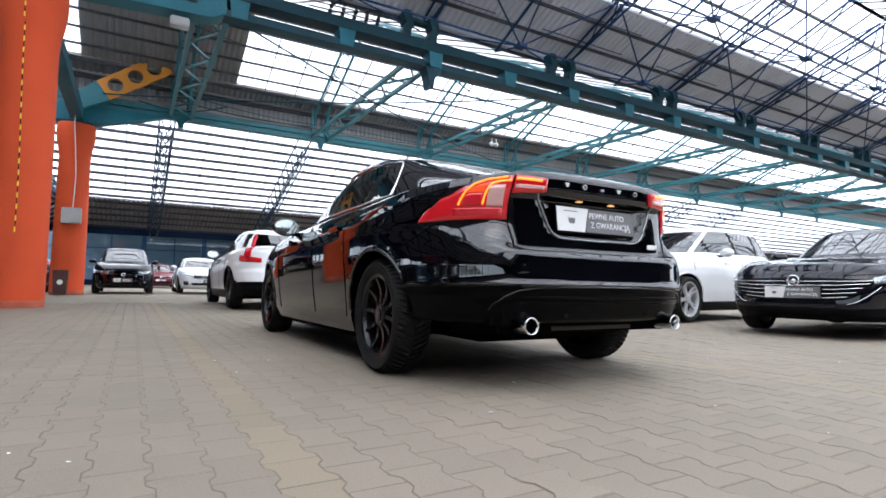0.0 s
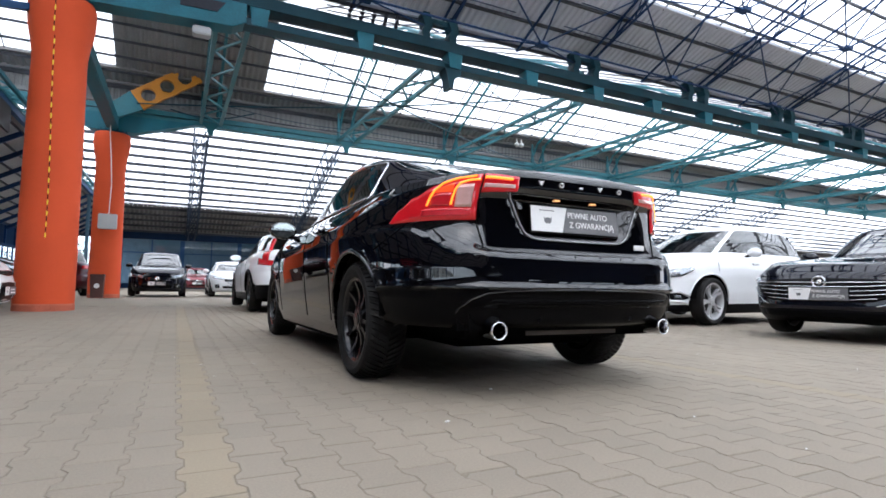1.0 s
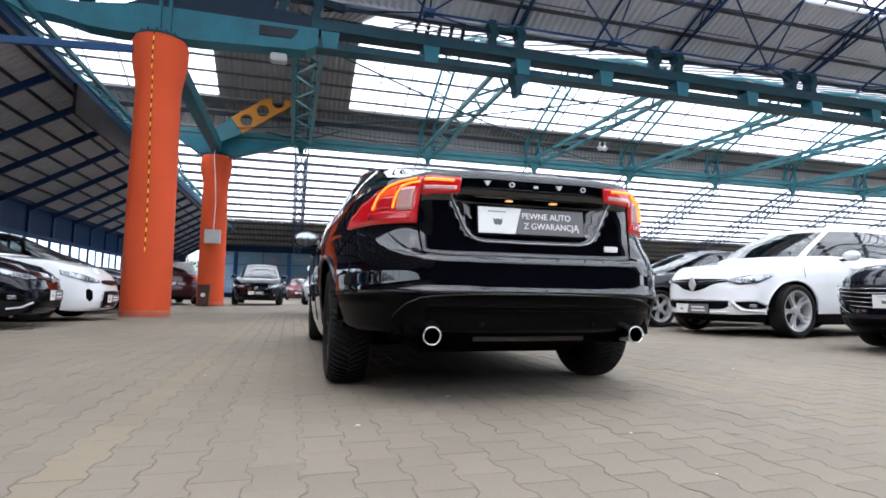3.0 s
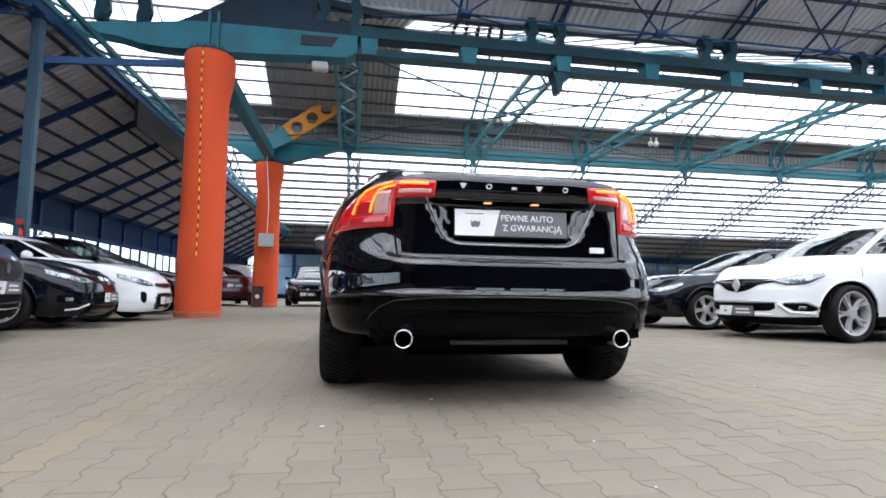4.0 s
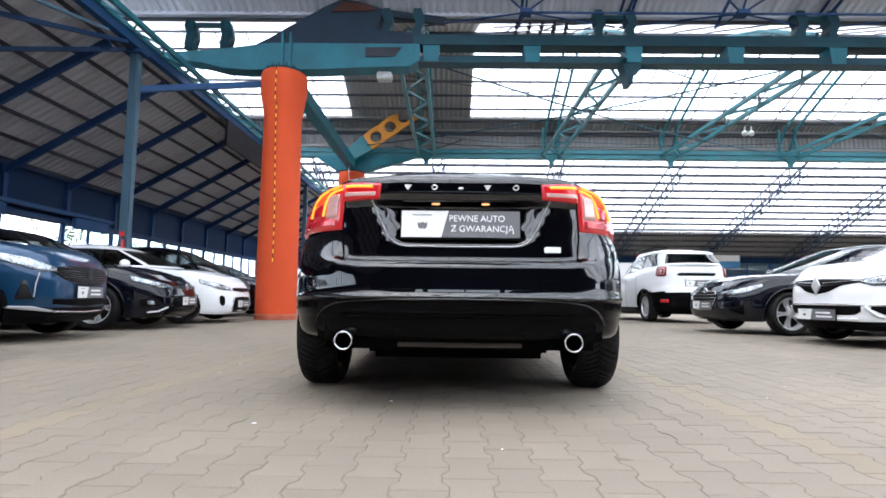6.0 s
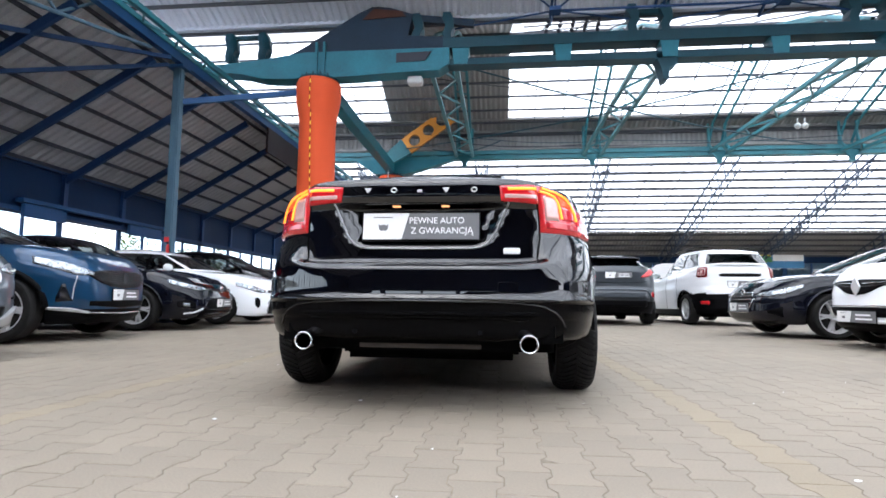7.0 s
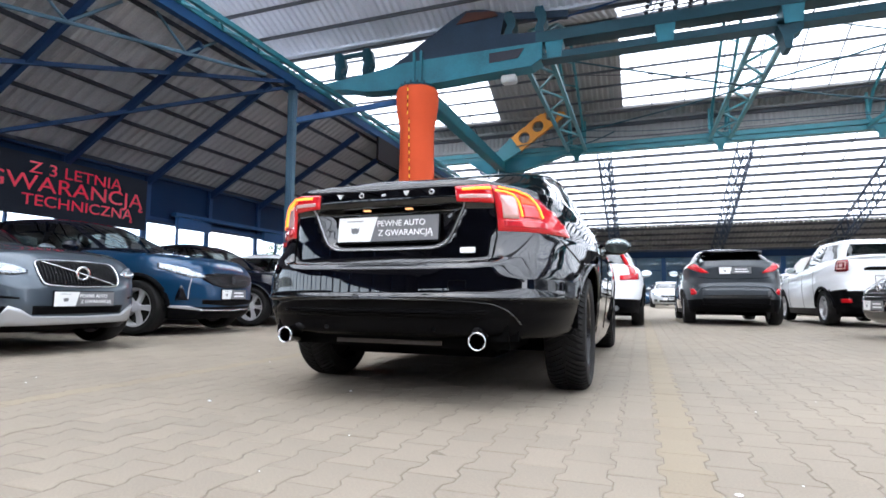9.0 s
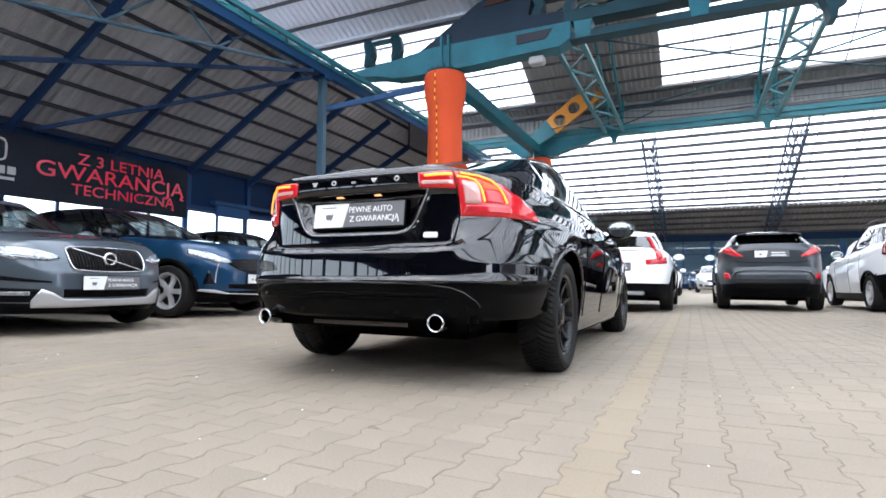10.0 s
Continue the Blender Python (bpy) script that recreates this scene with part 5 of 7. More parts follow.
SIDE_Z = [(0.33, 0.955), (0.40, 0.975), (0.52, 0.985), (0.60, 0.985), (0.65, 0.982), (0.72, 0.972), (0.79, 0.964), (0.86, 0.958), (0.93, 0.945), (0.98, 0.927), (1.02, 0.905), (1.055, 0.875)]
SALOON = dict(
    w=1.865, h=1.452, wb=2.776, fo=0.93, ro=0.965, r=0.327, rim=0.228, tw=0.225, inset=0.15, paint=M_BLACKPAINT, count=190, nr=4.8, nf=4.0, pillar_at=0.72,
    deck=[(-0.9, 0.985), (-0.3, 0.99), (0.6, 0.97), (2.0, 0.925), (2.9, 0.86), (3.5, 0.76), (3.7, 0.70)], crown=0.10, dent=plate_dent,
    tail=saloon_tail, side_rear=[(rear_t(z, 0.69), v) for z, v in SIDE_Z],
    front=[(0, 0.16), (0.12, 0.05), (0.4, 0.0), (0.6, 0.02), (0.85, 0.12), (1, 0.25)],
    side=[(0, 0.93), (0.1, 0.95), (0.3, 0.975), (0.6, 1.0), (0.75, 1.0), (0.85, 0.985), (0.93, 0.955), (0.98, 0.92), (1, 0.89)],
    levels=sorted({0.0, 1.0, *[round(min(1.0, rear_t(z)), 4) for z in (0.335, 0.342, 0.35, 0.365, 0.38, 0.40, 0.424, 0.428, 0.433, 0.45, 0.475, 0.497, 0.504, 0.5075, 0.511, 0.517, 0.5185, 0.5205, 0.527, 0.5335, 0.5355, 0.538, 0.55, 0.575, 0.6, 0.62, 0.618, 0.621, 0.624, 0.635, 0.644, 0.6495, 0.6525, 0.6555, 0.6585, 0.6625, 0.6665, 0.6705, 0.6725, 0.6745, 0.6775, 0.6815, 0.684, 0.688, 0.696, 0.704, 0.712, 0.72, 0.728, 0.736, 0.742, 0.747, 0.752, 0.757, 0.762, 0.767, 0.773, 0.779, 0.785, 0.79, 0.798, 0.806, 0.814, 0.82, 0.826, 0.835, 0.845, 0.855, 0.866, 0.878, 0.89, 0.90, 0.91, 0.92, 0.93, 0.936, 0.942, 0.948, 0.955, 0.965, 0.98, 1.0, 1.015, 1.028, 1.037, 1.048, 1.058, 1.066, 1.073, 1.078)]}),
    sill=[(-0.95, 0.33), (-0.45, 0.33), (0.4, 0.2), (2.3, 0.19), (3.6, 0.2)], clad=0.2, clad_end=0.507, cladmat=M_GLOSSPLASTIC,
    belt=(0.83, -0.62, 2.2), roof=(0.60, 0.28, 1.36), roofdrop=0.05, pillars=[0.36, 1.06], side_glass=(0.10, 2.0), dark_side="01", glass=(0.1, 0.87),
    spokes=10, rimmat=M_DARKRIM, double="thin", tread=True, seams=(0.42, 1.12, 2.2), handles=(0.62, 1.75), cnr=3.6, cnf=3.6, mirror_back=0.45, mirror_up=0.04, arch=0.05, lip=0.012)
car, sh = build_car(SALOON, pose(-0.01, 0, 0), "glossy black four-door saloon with lit red tail lamps", "cars in the hall")
tagged(car, "glossy black four-door saloon with lit red tail lamps", "car")

for side in (-1, 1):
    up = lambda u: curve([(0.56, 1.043), (0.68, 1.032), (0.80, 0.995), (0.92, 0.945), (1.02, 0.89), (1.10, 0.832)], u)
    lamp(car, sh, "tail_lamp", 0.578, 1.10, 0.824, up, side, M_REDLIT, 0.014, 30, "lit red wrap-round tail lamp lens")
    lamp(car, sh, "lid_lamp", 0.392, 0.572, lambda u: 0.962 - (u - 0.392) * 0.05, lambda u: 1.032 + (u - 0.392) * 0.05, side, M_REDLIT, 0.014, 12, "lit red lamp lens on the boot lid")
    lamp(car, sh, "clear_lens", 0.602, 0.684, 0.882, 0.995, side, M_PINKLENS, 0.017, 8, "pinkish clear reversing lens")
    lamp(car, sh, "clear_lens", 0.41, 0.565, 0.974, 0.992, side, M_PINKLENS, 0.018, 8, "pinkish clear lens strip")
    lamp(car, sh, "orange_lens", 0.70, 0.80, 0.955, lambda u: 1.0 - (u - 0.70) * 0.3, side, M_LIT2, 0.016, 8, "orange glowing lens")
    lamp(car, sh, "rose_lens", 0.705, 0.815, 0.888, lambda u: 0.953 - max(0, u - 0.78) * 0.6, side, M_ROSELENS, 0.016, 8, "pale rose lens")
    lamp(car, sh, "rose_lens", 0.602, 0.86, 0.843, 0.879, side, M_ROSELENS, 0.016, 12, "pale rose lens along the foot of the lamp")
    for run, thick, nm in (([(0.43, 1.016), (0.50, 1.019), (0.565, 1.021)], 0.015, "upper"), ([(0.582, 1.012), (0.63, 1.01), (0.672, 0.998), (0.69, 0.97), (0.698, 0.93), (0.702, 0.895)], 0.011, "inner"), ([(0.60, 1.03), (0.69, 1.021), (0.76, 1.0), (0.80, 0.965), (0.82, 0.925), (0.83, 0.895)], 0.010, "outer")):
        bm = bmesh.new()
        steps = [Vector(p) for p in run]
        way = []
        for p, q in zip(steps, steps[1:]):
            way += [p.lerp(q, k / 5) for k in range(5)]
        way.append(steps[-1])
        rows = []
        for k, p in enumerate(way):
            g = (way[min(k + 1, len(way) - 1)] - way[max(k - 1, 0)]).normalized()
            n_ = Vector((-g.y, g.x)) * thick / 2
            rows.append([bm.verts.new(sh.around((p + n_ * f).x, (p + n_ * f).y, side, o)) for f, o in ((-1, -0.002), (-0.7, 0.021), (0.7, 0.021), (1, -0.002))])
        for r0, r1 in zip(rows, rows[1:]):
            for k in range(3):
                bm.faces.new((r0[k], r0[k + 1], r1[k + 1], r1[k]))
        bmesh.ops.recalc_face_normals(bm, faces=bm.faces)
        part("light_bar", bm, M_LIT, car, "lit amber light bar", True)
    # exhaust tips
    ex = new("exhaust_tip")
    ex.parent = car
    ex.matrix_local = pose(side * 0.5 - 0.008, -0.935, 0.325, 90, 0, 0) @ Matrix.Diagonal((0.93, 0.93, 1, 1))
    bm = bmesh.new()
    spin(bm, [(0.034, -0.16), (0.036, 0.0), (0.0385, 0.006), (0.043, 0.006), (0.0445, 0.0), (0.042, -0.02), (0.041, -0.3)], 32)
    part("rim_ring", bm, M_CHROME, ex, "polished exhaust tip", True)
    bm = bmesh.new()
    spin(bm, [(0.0, -0.15), (0.035, -0.15)], 24)
    part("bore", bm, M_LINER, ex)
# bumper lip line, tow cover, sensors, badges
bm = bmesh.new()
arch = [(-0.66, 0.395), (-0.645, 0.425), (-0.61, 0.46), (-0.555, 0.486), (-0.46, 0.499), (-0.3, 0.505), (0, 0.508), (0.3, 0.505), (0.46, 0.499), (0.555, 0.486), (0.61, 0.46), (0.645, 0.425), (0.66, 0.395)]
fine = []
for (a, b), (c, d) in zip(arch, arch[1:]):
    fine += [(lerp(a, c, k / 5), lerp(b, d, k / 5)) for k in range(5)]
pipe(bm, [sh.rear_at(x, z, 0.001) for x, z in fine + [arch[-1]]], 0.0045, 6)
part("bumper_crease", bm, M_BLACKPAINT, car, "", True)
bm = bmesh.new()
us = np.linspace(-0.55, 0.55, 24)
surface_patch(bm, lambda u, z, o: sh.rear_at(u, z, o), list(us), zspan(0.438, 0.464, 4), 0.012)
part("bumper_insert", bm, M_GLOSSPLASTIC, car, "gloss black bumper insert")
bm = bmesh.new()
box(bm, (0, -0.80, 0.300), (0.58, 0.03, 0.036), None, 0.008)
part("silencer_panel", bm, surf("dull_aluminium", (0.052, 0.043, 0.038), 0.6, 0.4), car, "dull metal panel under the bumper")
bm = bmesh.new()
box(bm, (0, -0.55, 0.33), (0.9, 0.3, 0.14), None, 0.05)
part("silencer", bm, M_LINER, car)
bm = bmesh.new()
box(bm, (0, -0.6, 0.36), (1.3, 0.5, 0.16), None, 0.04)
part("spare_wheel_tub", bm, M_LINER, car)
bm = bmesh.new()
box(bm, (0, 2.85, 0.18), (1.56, 1.3, 0.07), None, 0.02)
box(bm, (0, 1.4, 0.18), (1.62, 1.7, 0.06), None, 0.02)
part("undertray", bm, M_LINER, car)
bm = bmesh.new()
tube(bm, (-0.62, 0.05, 0.27), (0.62, 0.05, 0.27), 0.05, 10)
part("axle_beam", bm, M_LINER, car, "", True)
bm = bmesh.new()
half_trim = [(0.408, 0.957), (0.396, 0.93), (0.378, 0.89), (0.36, 0.85), (0.342, 0.812), (0.326, 0.785), (0.305, 0.765), (0.277, 0.752), (0.24, 0.747), (0.0, 0.745)]
trim = [(-x, z) for x, z in half_trim] + half_trim[-2::-1]
fine = []
for (a, b), (c, d) in zip(trim, trim[1:]):
    fine += [(lerp(a, c, k / 6), lerp(b, d, k / 6)) for k in range(6)]
pipe(bm, [sh.rear_at(x, z, 0.003) for x, z in fine + [trim[-1]]], 0.0042, 8)
part("recess_trim", bm, M_GREYTRIM, car, "thin bright trim round the plate recess", True)
# dark lid seam and bumper joint
for side in (-1, 1):
    bm = bmesh.new()
    pts = [sh.around(lerp(0.574, 0.545, max(0, (0.80 - z) / 0.13)), z, side, 0.0015) for z in np.linspace(1.04, 0.68, 22)]
    pipe(bm, pts, 0.0035, 5)
    part("lid_seam", bm, M_LINER, car)
    bm = bmesh.new()
    pts = [sh.around(u, lerp(0.805, 0.70, max(0, (u - 1.0) / 0.3)), side, 0.001) for u in np.linspace(1.0, 1.3, 16)]
    pipe(bm, pts, 0.003, 5)
    part("bumper_seam", bm, M_LINER, car)
for k, x in enumerate((-0.242, -0.121, 0.0, 0.121, 0.25)):
    p = sh.rear_at(x, 1.014, 0.004)
    bm = bmesh.new()
    if k in (1, 4):
        pipe(bm, [p + Vector((0.0115 * math.cos(q * math.pi / 8), -0.002, 0.010 * math.sin(q * math.pi / 8))) for q in range(16)], 0.0034, 6, True)
    elif k == 2:
        box(bm, (p.x, p.y - 0.003, p.z - 0.004), (0.024, 0.006, 0.012), None, 0.002)
    else:
        prism(bm, [(-0.017, 0.011), (0.017, 0.011), (0.004, -0.011), (-0.004, -0.011)], 0.005, Matrix.Translation(p) @ pose(0, 0, 0, 90, 0, 0))
    part("emblem", bm, M_SATIN, car, "small plain chrome shape")
p = sh.rear_at(0.42, 0.735, 0.005)
bm = bmesh.new()
box(bm, (p.x, p.y, p.z), (0.075, 0.008, 0.028), None, 0.003)
part("badge", bm, M_PLATEWHITE, car, "small white badge")
for x in (-0.28, 0.28):
    p = sh.rear_at(x * 1.0, 0.37, 0.001)
    bm = bmesh.new()
    tube(bm, p, p + Vector((0, -0.003, 0)), 0.011, 12)
    part("parking_sensor", bm, M_PLASTIC, car)
for x in (-0.115, 0.115):
    p = sh.rear_at(x, 0.935, 0.0)
    bm = bmesh.new()
    box(bm, (x, p.y - 0.022, 0.946), (0.035, 0.02, 0.006))
    part("plate_lamp", bm, glow("plate_lamp_glow", (1.0, 0.5, 0.2), 1.5), car, "small warm plate lamp")
bm = bmesh.new()
pipe(bm, [sh.rear_at(x, z, 0.0005) for x, z in ((0.36, 0.547), (0.40, 0.545), (0.44, 0.547), (0.442, 0.57), (0.44, 0.59), (0.40, 0.592), (0.36, 0.59), (0.358, 0.57))], 0.0018, 5, True)
part("tow_cover_joint", bm, M_LINER, car)
pz = sh.rear_at(0, 0.835, 0.0)
number_plate(car, pose(0.0, pz.y - 0.03, 0.85) @ pose(0, 0, 0, -6, 0, 0) @ REAR_UP)
# roof fin, window trims
for side in (-1, 1):
    lo_i = [i for i in range(len(sh.cy)) if sh.cx[i] > 0.86 and 0.03 < sh.cabin(sh.cx[i], sh.cy[i], 0.1).y < 2.0]
    pts = [mirror_x(sh.cabin(sh.cx[i], sh.cy[i], 0.1), side) for i in lo_i]
    hi_i = [i for i in range(len(sh.cy)) if sh.cx[i] > 0.86 and 0.33 < sh.cabin(sh.cx[i], sh.cy[i], 0.88).y < 1.45]
    pts2 = [mirror_x(sh.cabin(sh.cx[i], sh.cy[i], 0.88), side) for i in hi_i]
    a, b = pts[0], pts2[0]
    arc = [a.lerp(b, f) + Vector((side * 0.012 * math.sin(math.pi * f), -0.05 * math.sin(math.pi * f), 0)) for f in (0.15, 0.3, 0.45, 0.6, 0.75, 0.9)]
    bm = bmesh.new()
    pipe(bm, [p + Vector((side * 0.004, 0, 0)) for p in pts[::-1] + arc + pts2], 0.009, 6)
    part("window_trim", bm, M_CHROME, car, "bright window surround", True)


# ---- parked cars ----
def front_face(car, sh, s, head, grille, plate_z, bars=3, barmat=M_CHROME, intake=(0.5, 0.3, 0.42), fog=True, drl=False, text=False, logo=True, lampmat=M_HEADLENS):
    for side in (-1, 1):
        d0, d1, za, zb, zc, zd = head  # inner end, outer end, inner low/high, outer low/high
        lo = lambda u: lerp(za, zc, (u + d0) / (d0 - d1))
        hi = lambda u: lerp(zb, zd, (u + d0) / (d0 - d1))
        lamp(car, sh, "headlamp", -d0, -d1, lo, hi, side, lampmat, 0.014, 14, "clear glass headlamp")
        if fog:
            lamp(car, sh, "fog_surround", -(intake[0] + 0.08), -(intake[0] + 0.3), intake[1] + 0.02, intake[2] + 0.04, side, M_PLASTIC, 0.006, 8)
            lamp(car, sh, "fog_lamp", -(intake[0] + 0.14), -(intake[0] + 0.22), intake[1] + 0.05, intake[2] - 0.0, side, M_HEADLENS, 0.012, 5)
    gw, g0, g1 = grille

    def face(u, z, o):
        return sh.around(-abs(u), z, 1 if u >= 0 else -1, o) if abs(u) > 1e-6 else sh.around(-1e-4, z, 1, o)

    bm = bmesh.new()
    surface_patch(bm, face, list(np.linspace(-gw, gw, 17)), zspan(g0, g1, 5), 0.008)
    part("grille", bm, M_PLASTIC, car, "black grille")
    for k in range(bars):
        z = lerp(g0, g1, (k + 0.7) / (bars + 0.4))
        bm = bmesh.new()
        pipe(bm, [face(u, z, 0.012) for u in np.linspace(-gw * 0.96, gw * 0.96, 17)], 0.008, 5)
        part("grille_bar", bm, barmat, car)
    bm = bmesh.new()
    surface_patch(bm, face, list(np.linspace(-intake[0], intake[0], 17)), zspan(intake[1], intake[2], 4), 0.006)
    part("lower_intake", bm, M_PLASTIC, car)
    if logo:
        p = face(0, (g0 + g1) / 2 + 0.02, 0.015)
        bm = bmesh.new()
        spin(bm, [(0.03, 0), (0.062, 0), (0.062, 0.014), (0.03, 0.014)], 24, Matrix.Translation(p) @ pose(0, 0, 0, -90, 0, 0), True)
        part("emblem", bm, M_CHROME, car, "plain round chrome emblem", True)
    p = face(0, plate_z, 0.02)
    number_plate(car, Matrix.Translation(p) @ FRONT_UP, text)


def on_face(sh, u, z, o, rear=False):
    e = max(abs(u), 1e-4)
    return sh.around(e if rear else -e, z, (1 if u >= 0 else -1) if rear else (1 if u >= 0 else -1), o)


def face_patch(car, sh, name, u0, u1, lo, hi, material, out=0.01, label="", rear=False, n=17):
    # a raised panel on the nose or tail between two lines (u, z)
    zl = (lambda u: straight(lo, u)) if isinstance(lo, list) else (lambda u: lo)
    zh = (lambda u: straight(hi, u)) if isinstance(hi, list) else (lambda u: hi)
    us = sorted([*np.linspace(u0, u1, n), lerp(u0, u1, 0.012), lerp(u0, u1, 0.988)])
    bm = bmesh.new()
    surface_patch(bm, lambda u, f, o: on_face(sh, u, lerp(zl(u), zh(u), f), o, rear), us, [0, 0.03, 0.25, 0.5, 0.75, 0.97, 1], out)
    bmesh.ops.recalc_face_normals(bm, faces=bm.faces)
    return part(name, bm, material, car, label, True)


def face_line(car, sh, name, pts, r, material, out=0.012, closed=False, rear=False, label=""):
    fine = []
    ends = pts + [pts[0]] if closed else pts
    for (a, b), (c, d) in zip(ends, ends[1:]):
        k = max(2, int(abs(c - a) / 0.06) + 1)
        fine += [(lerp(a, c, i / k), lerp(b, d, i / k)) for i in range(k)]
    if not closed:
        fine.append(pts[-1])
    bm = bmesh.new()
    pipe(bm, [on_face(sh, u, z, out, rear) for u, z in fine], r, 6, closed)
    return part(name, bm, material, car, label, True)


def flip(pairs, sd):
    return sorted((u * sd, z) for u, z in pairs)


HATCH_REAR = [(0, 0.14), (0.1, 0.04), (0.3, 0.0), (0.5, 0.02), (0.54, 0.05), (0.9, 0.07), (1, 0.12)]
SEDAN_REAR = [(0, 0.14), (0.1, 0.04), (0.3, 0.0), (0.5, 0.02), (0.54, 0.06), (0.9, 0.08), (1, 0.14)]
NOSE = [(0, 0.16), (0.1, 0.05), (0.3, 0.0), (0.55, 0.01), (0.75, 0.05), (0.9, 0.13), (1, 0.26)]
UPNOSE = [(0, 0.14), (0.1, 0.04), (0.35, 0.0), (0.62, 0.012), (0.76, 0.04), (0.86, 0.085), (0.93, 0.15), (0.97, 0.22), (1, 0.32)]
SIDE = [(0, 0.93), (0.12, 0.955), (0.35, 0.985), (0.65, 1.0), (0.8, 0.99), (0.92, 0.965), (0.98, 0.93), (1, 0.9)]
SILL = [(-0.8, 0.26), (0.4, 0.2), (2.3, 0.2), (3.4, 0.2)]


def spec(**k):
    s = dict(rear=HATCH_REAR, front=NOSE, side=SIDE, sill=SILL, crown=0.05, count=104, rim=0.225, r=0.33, seats=True, tw=0.22)
    s.update(k)
    s.setdefault("pillars", [0.3, 1.1])
    s.setdefault("side_glass", (s["belt"][1] + 0.35, s["belt"][2] - 0.15))
    s.setdefault("seams", (0.42, 1.12, s["belt"][2] - 0.1))
    s.setdefault("handles", (0.62, 1.65))
    return s


FACE_E, FACE_W, FACE_S, FACE_N = -90, 90, 180, 0


def parked(s, nose_x, y, turn, label, by="nose"):
    # stands the car so that the middle of its nose (or tail) is at that place
    reach = s["wb"] + s["fo"] if by == "nose" else -s["ro"]
    a = radians(turn)
    return build_car(s, pose(nose_x + math.sin(a) * reach, y - math.cos(a) * reach, 0, 0, 0, turn), label)


# grey-blue estate
s = spec(w=1.90, h=1.52, wb=2.94, fo=0.88, ro=1.1, r=0.36, rim=0.245, paint=M_GREYPAINT, clad=0.34, clad_end=0.30, front=UPNOSE, nf=3.6,
         deck=[(-1.0, 1.04), (2.2, 0.99), (3.0, 0.925), (3.5, 0.85), (3.8, 0.76)], belt=(0.83, -1.0, 2.3), roof=(0.6, -0.7, 1.5), lipmat=M_PLASTIC, lip=0.03)
c, h = parked(s, -3.5, 0.2, FACE_E, "grey-blue estate car with silver skid plate, parked nose out")
GRILLE = [(-0.352, 0.64), (-0.366, 0.70), (-0.37, 0.765), (-0.36, 0.79), (-0.33, 0.805), (-0.15, 0.813), (0, 0.815), (0.15, 0.813), (0.33, 0.805), (0.36, 0.79), (0.37, 0.765), (0.366, 0.70), (0.352, 0.64), (0.335, 0.61), (0.30, 0.593), (0.15, 0.583), (0, 0.58), (-0.15, 0.583), (-0.30, 0.593), (-0.335, 0.61)]
face_patch(c, h, "grille", -0.36, 0.36, [(-0.36, 0.62), (-0.3, 0.59), (0, 0.58), (0.3, 0.59), (0.36, 0.62)], [(-0.36, 0.77), (-0.33, 0.80), (0, 0.81), (0.33, 0.80), (0.36, 0.77)], M_PLASTIC, 0.006, "black grille")
for k in range(25):
    x = -0.335 + k * 0.67 / 24
    face_line(c, h, "grille_bar", [(x, 0.595), (x, 0.67), (x, 0.74), (x, 0.80)], 0.002, M_DARKRIM, 0.012)
    for z in (0.63, 0.67, 0.71, 0.75, 0.785):
        if k % 2 == 0:
            q = on_face(h, x, z, 0.014)
            bm = bmesh.new()
            box(bm, q, (0.006, 0.006, 0.012))
            part("grille_stud", bm, M_DARKCHROME, c)
face_line(c, h, "grille_frame", GRILLE, 0.0065, M_CHROME, 0.014, True)
face_line(c, h, "grille_slash", [(-0.31, 0.60), (-0.1, 0.665), (0.1, 0.73), (0.31, 0.795)], 0.007, M_CHROME, 0.02)
p = on_face(h, 0, 0.70, 0.02)
bm = bmesh.new()
spin(bm, [(0.045, 0), (0.066, 0), (0.066, 0.012), (0.045, 0.012)], 28, Matrix.Translation(p) @ pose(0, 0, 0, -90, 0, 0), True)
part("emblem", bm, M_CHROME, c, "plain chrome ring", True)
for sd in (-1, 1):
    face_patch(c, h, "headlamp", min(sd * 0.43, sd * 1.02), max(sd * 0.43, sd * 1.02), flip([(0.43, 0.70), (0.52, 0.675), (0.8, 0.68), (1.02, 0.735)], sd), flip([(0.43, 0.715), (0.55, 0.765), (0.8, 0.80), (1.02, 0.815)], sd), M_HEADLENS, 0.014, "clear glass headlamp")
    face_line(c, h, "running_light", [(sd * u, z) for u, z in ((0.50, 0.705), (0.65, 0.715), (0.9, 0.74), (0.98, 0.755))], 0.006, M_PLATEWHITE, 0.018, label="white running light strip")
    face_patch(c, h, "side_intake", min(sd * 0.5, sd * 0.98), max(sd * 0.5, sd * 0.98), flip([(0.5, 0.475), (0.98, 0.50)], sd), flip([(0.5, 0.49), (0.8, 0.525), (0.98, 0.545)], sd), M_PLASTIC, 0.004)
    face_patch(c, h, "fog_lamp", min(sd * 0.66, sd * 0.92), max(sd * 0.66, sd * 0.92), 0.365, 0.40, M_HEADLENS, 0.012)
    face_patch(c, h, "corner_cladding", min(sd * 0.46, sd * 1.05), max(sd * 0.46, sd * 1.05), 0.305, flip([(0.46, 0.36), (0.6, 0.42), (1.05, 0.44)], sd), M_PLASTIC, 0.006)
face_patch(c, h, "lower_intake", -0.42, 0.42, 0.345, 0.42, M_PLASTIC, 0.006)
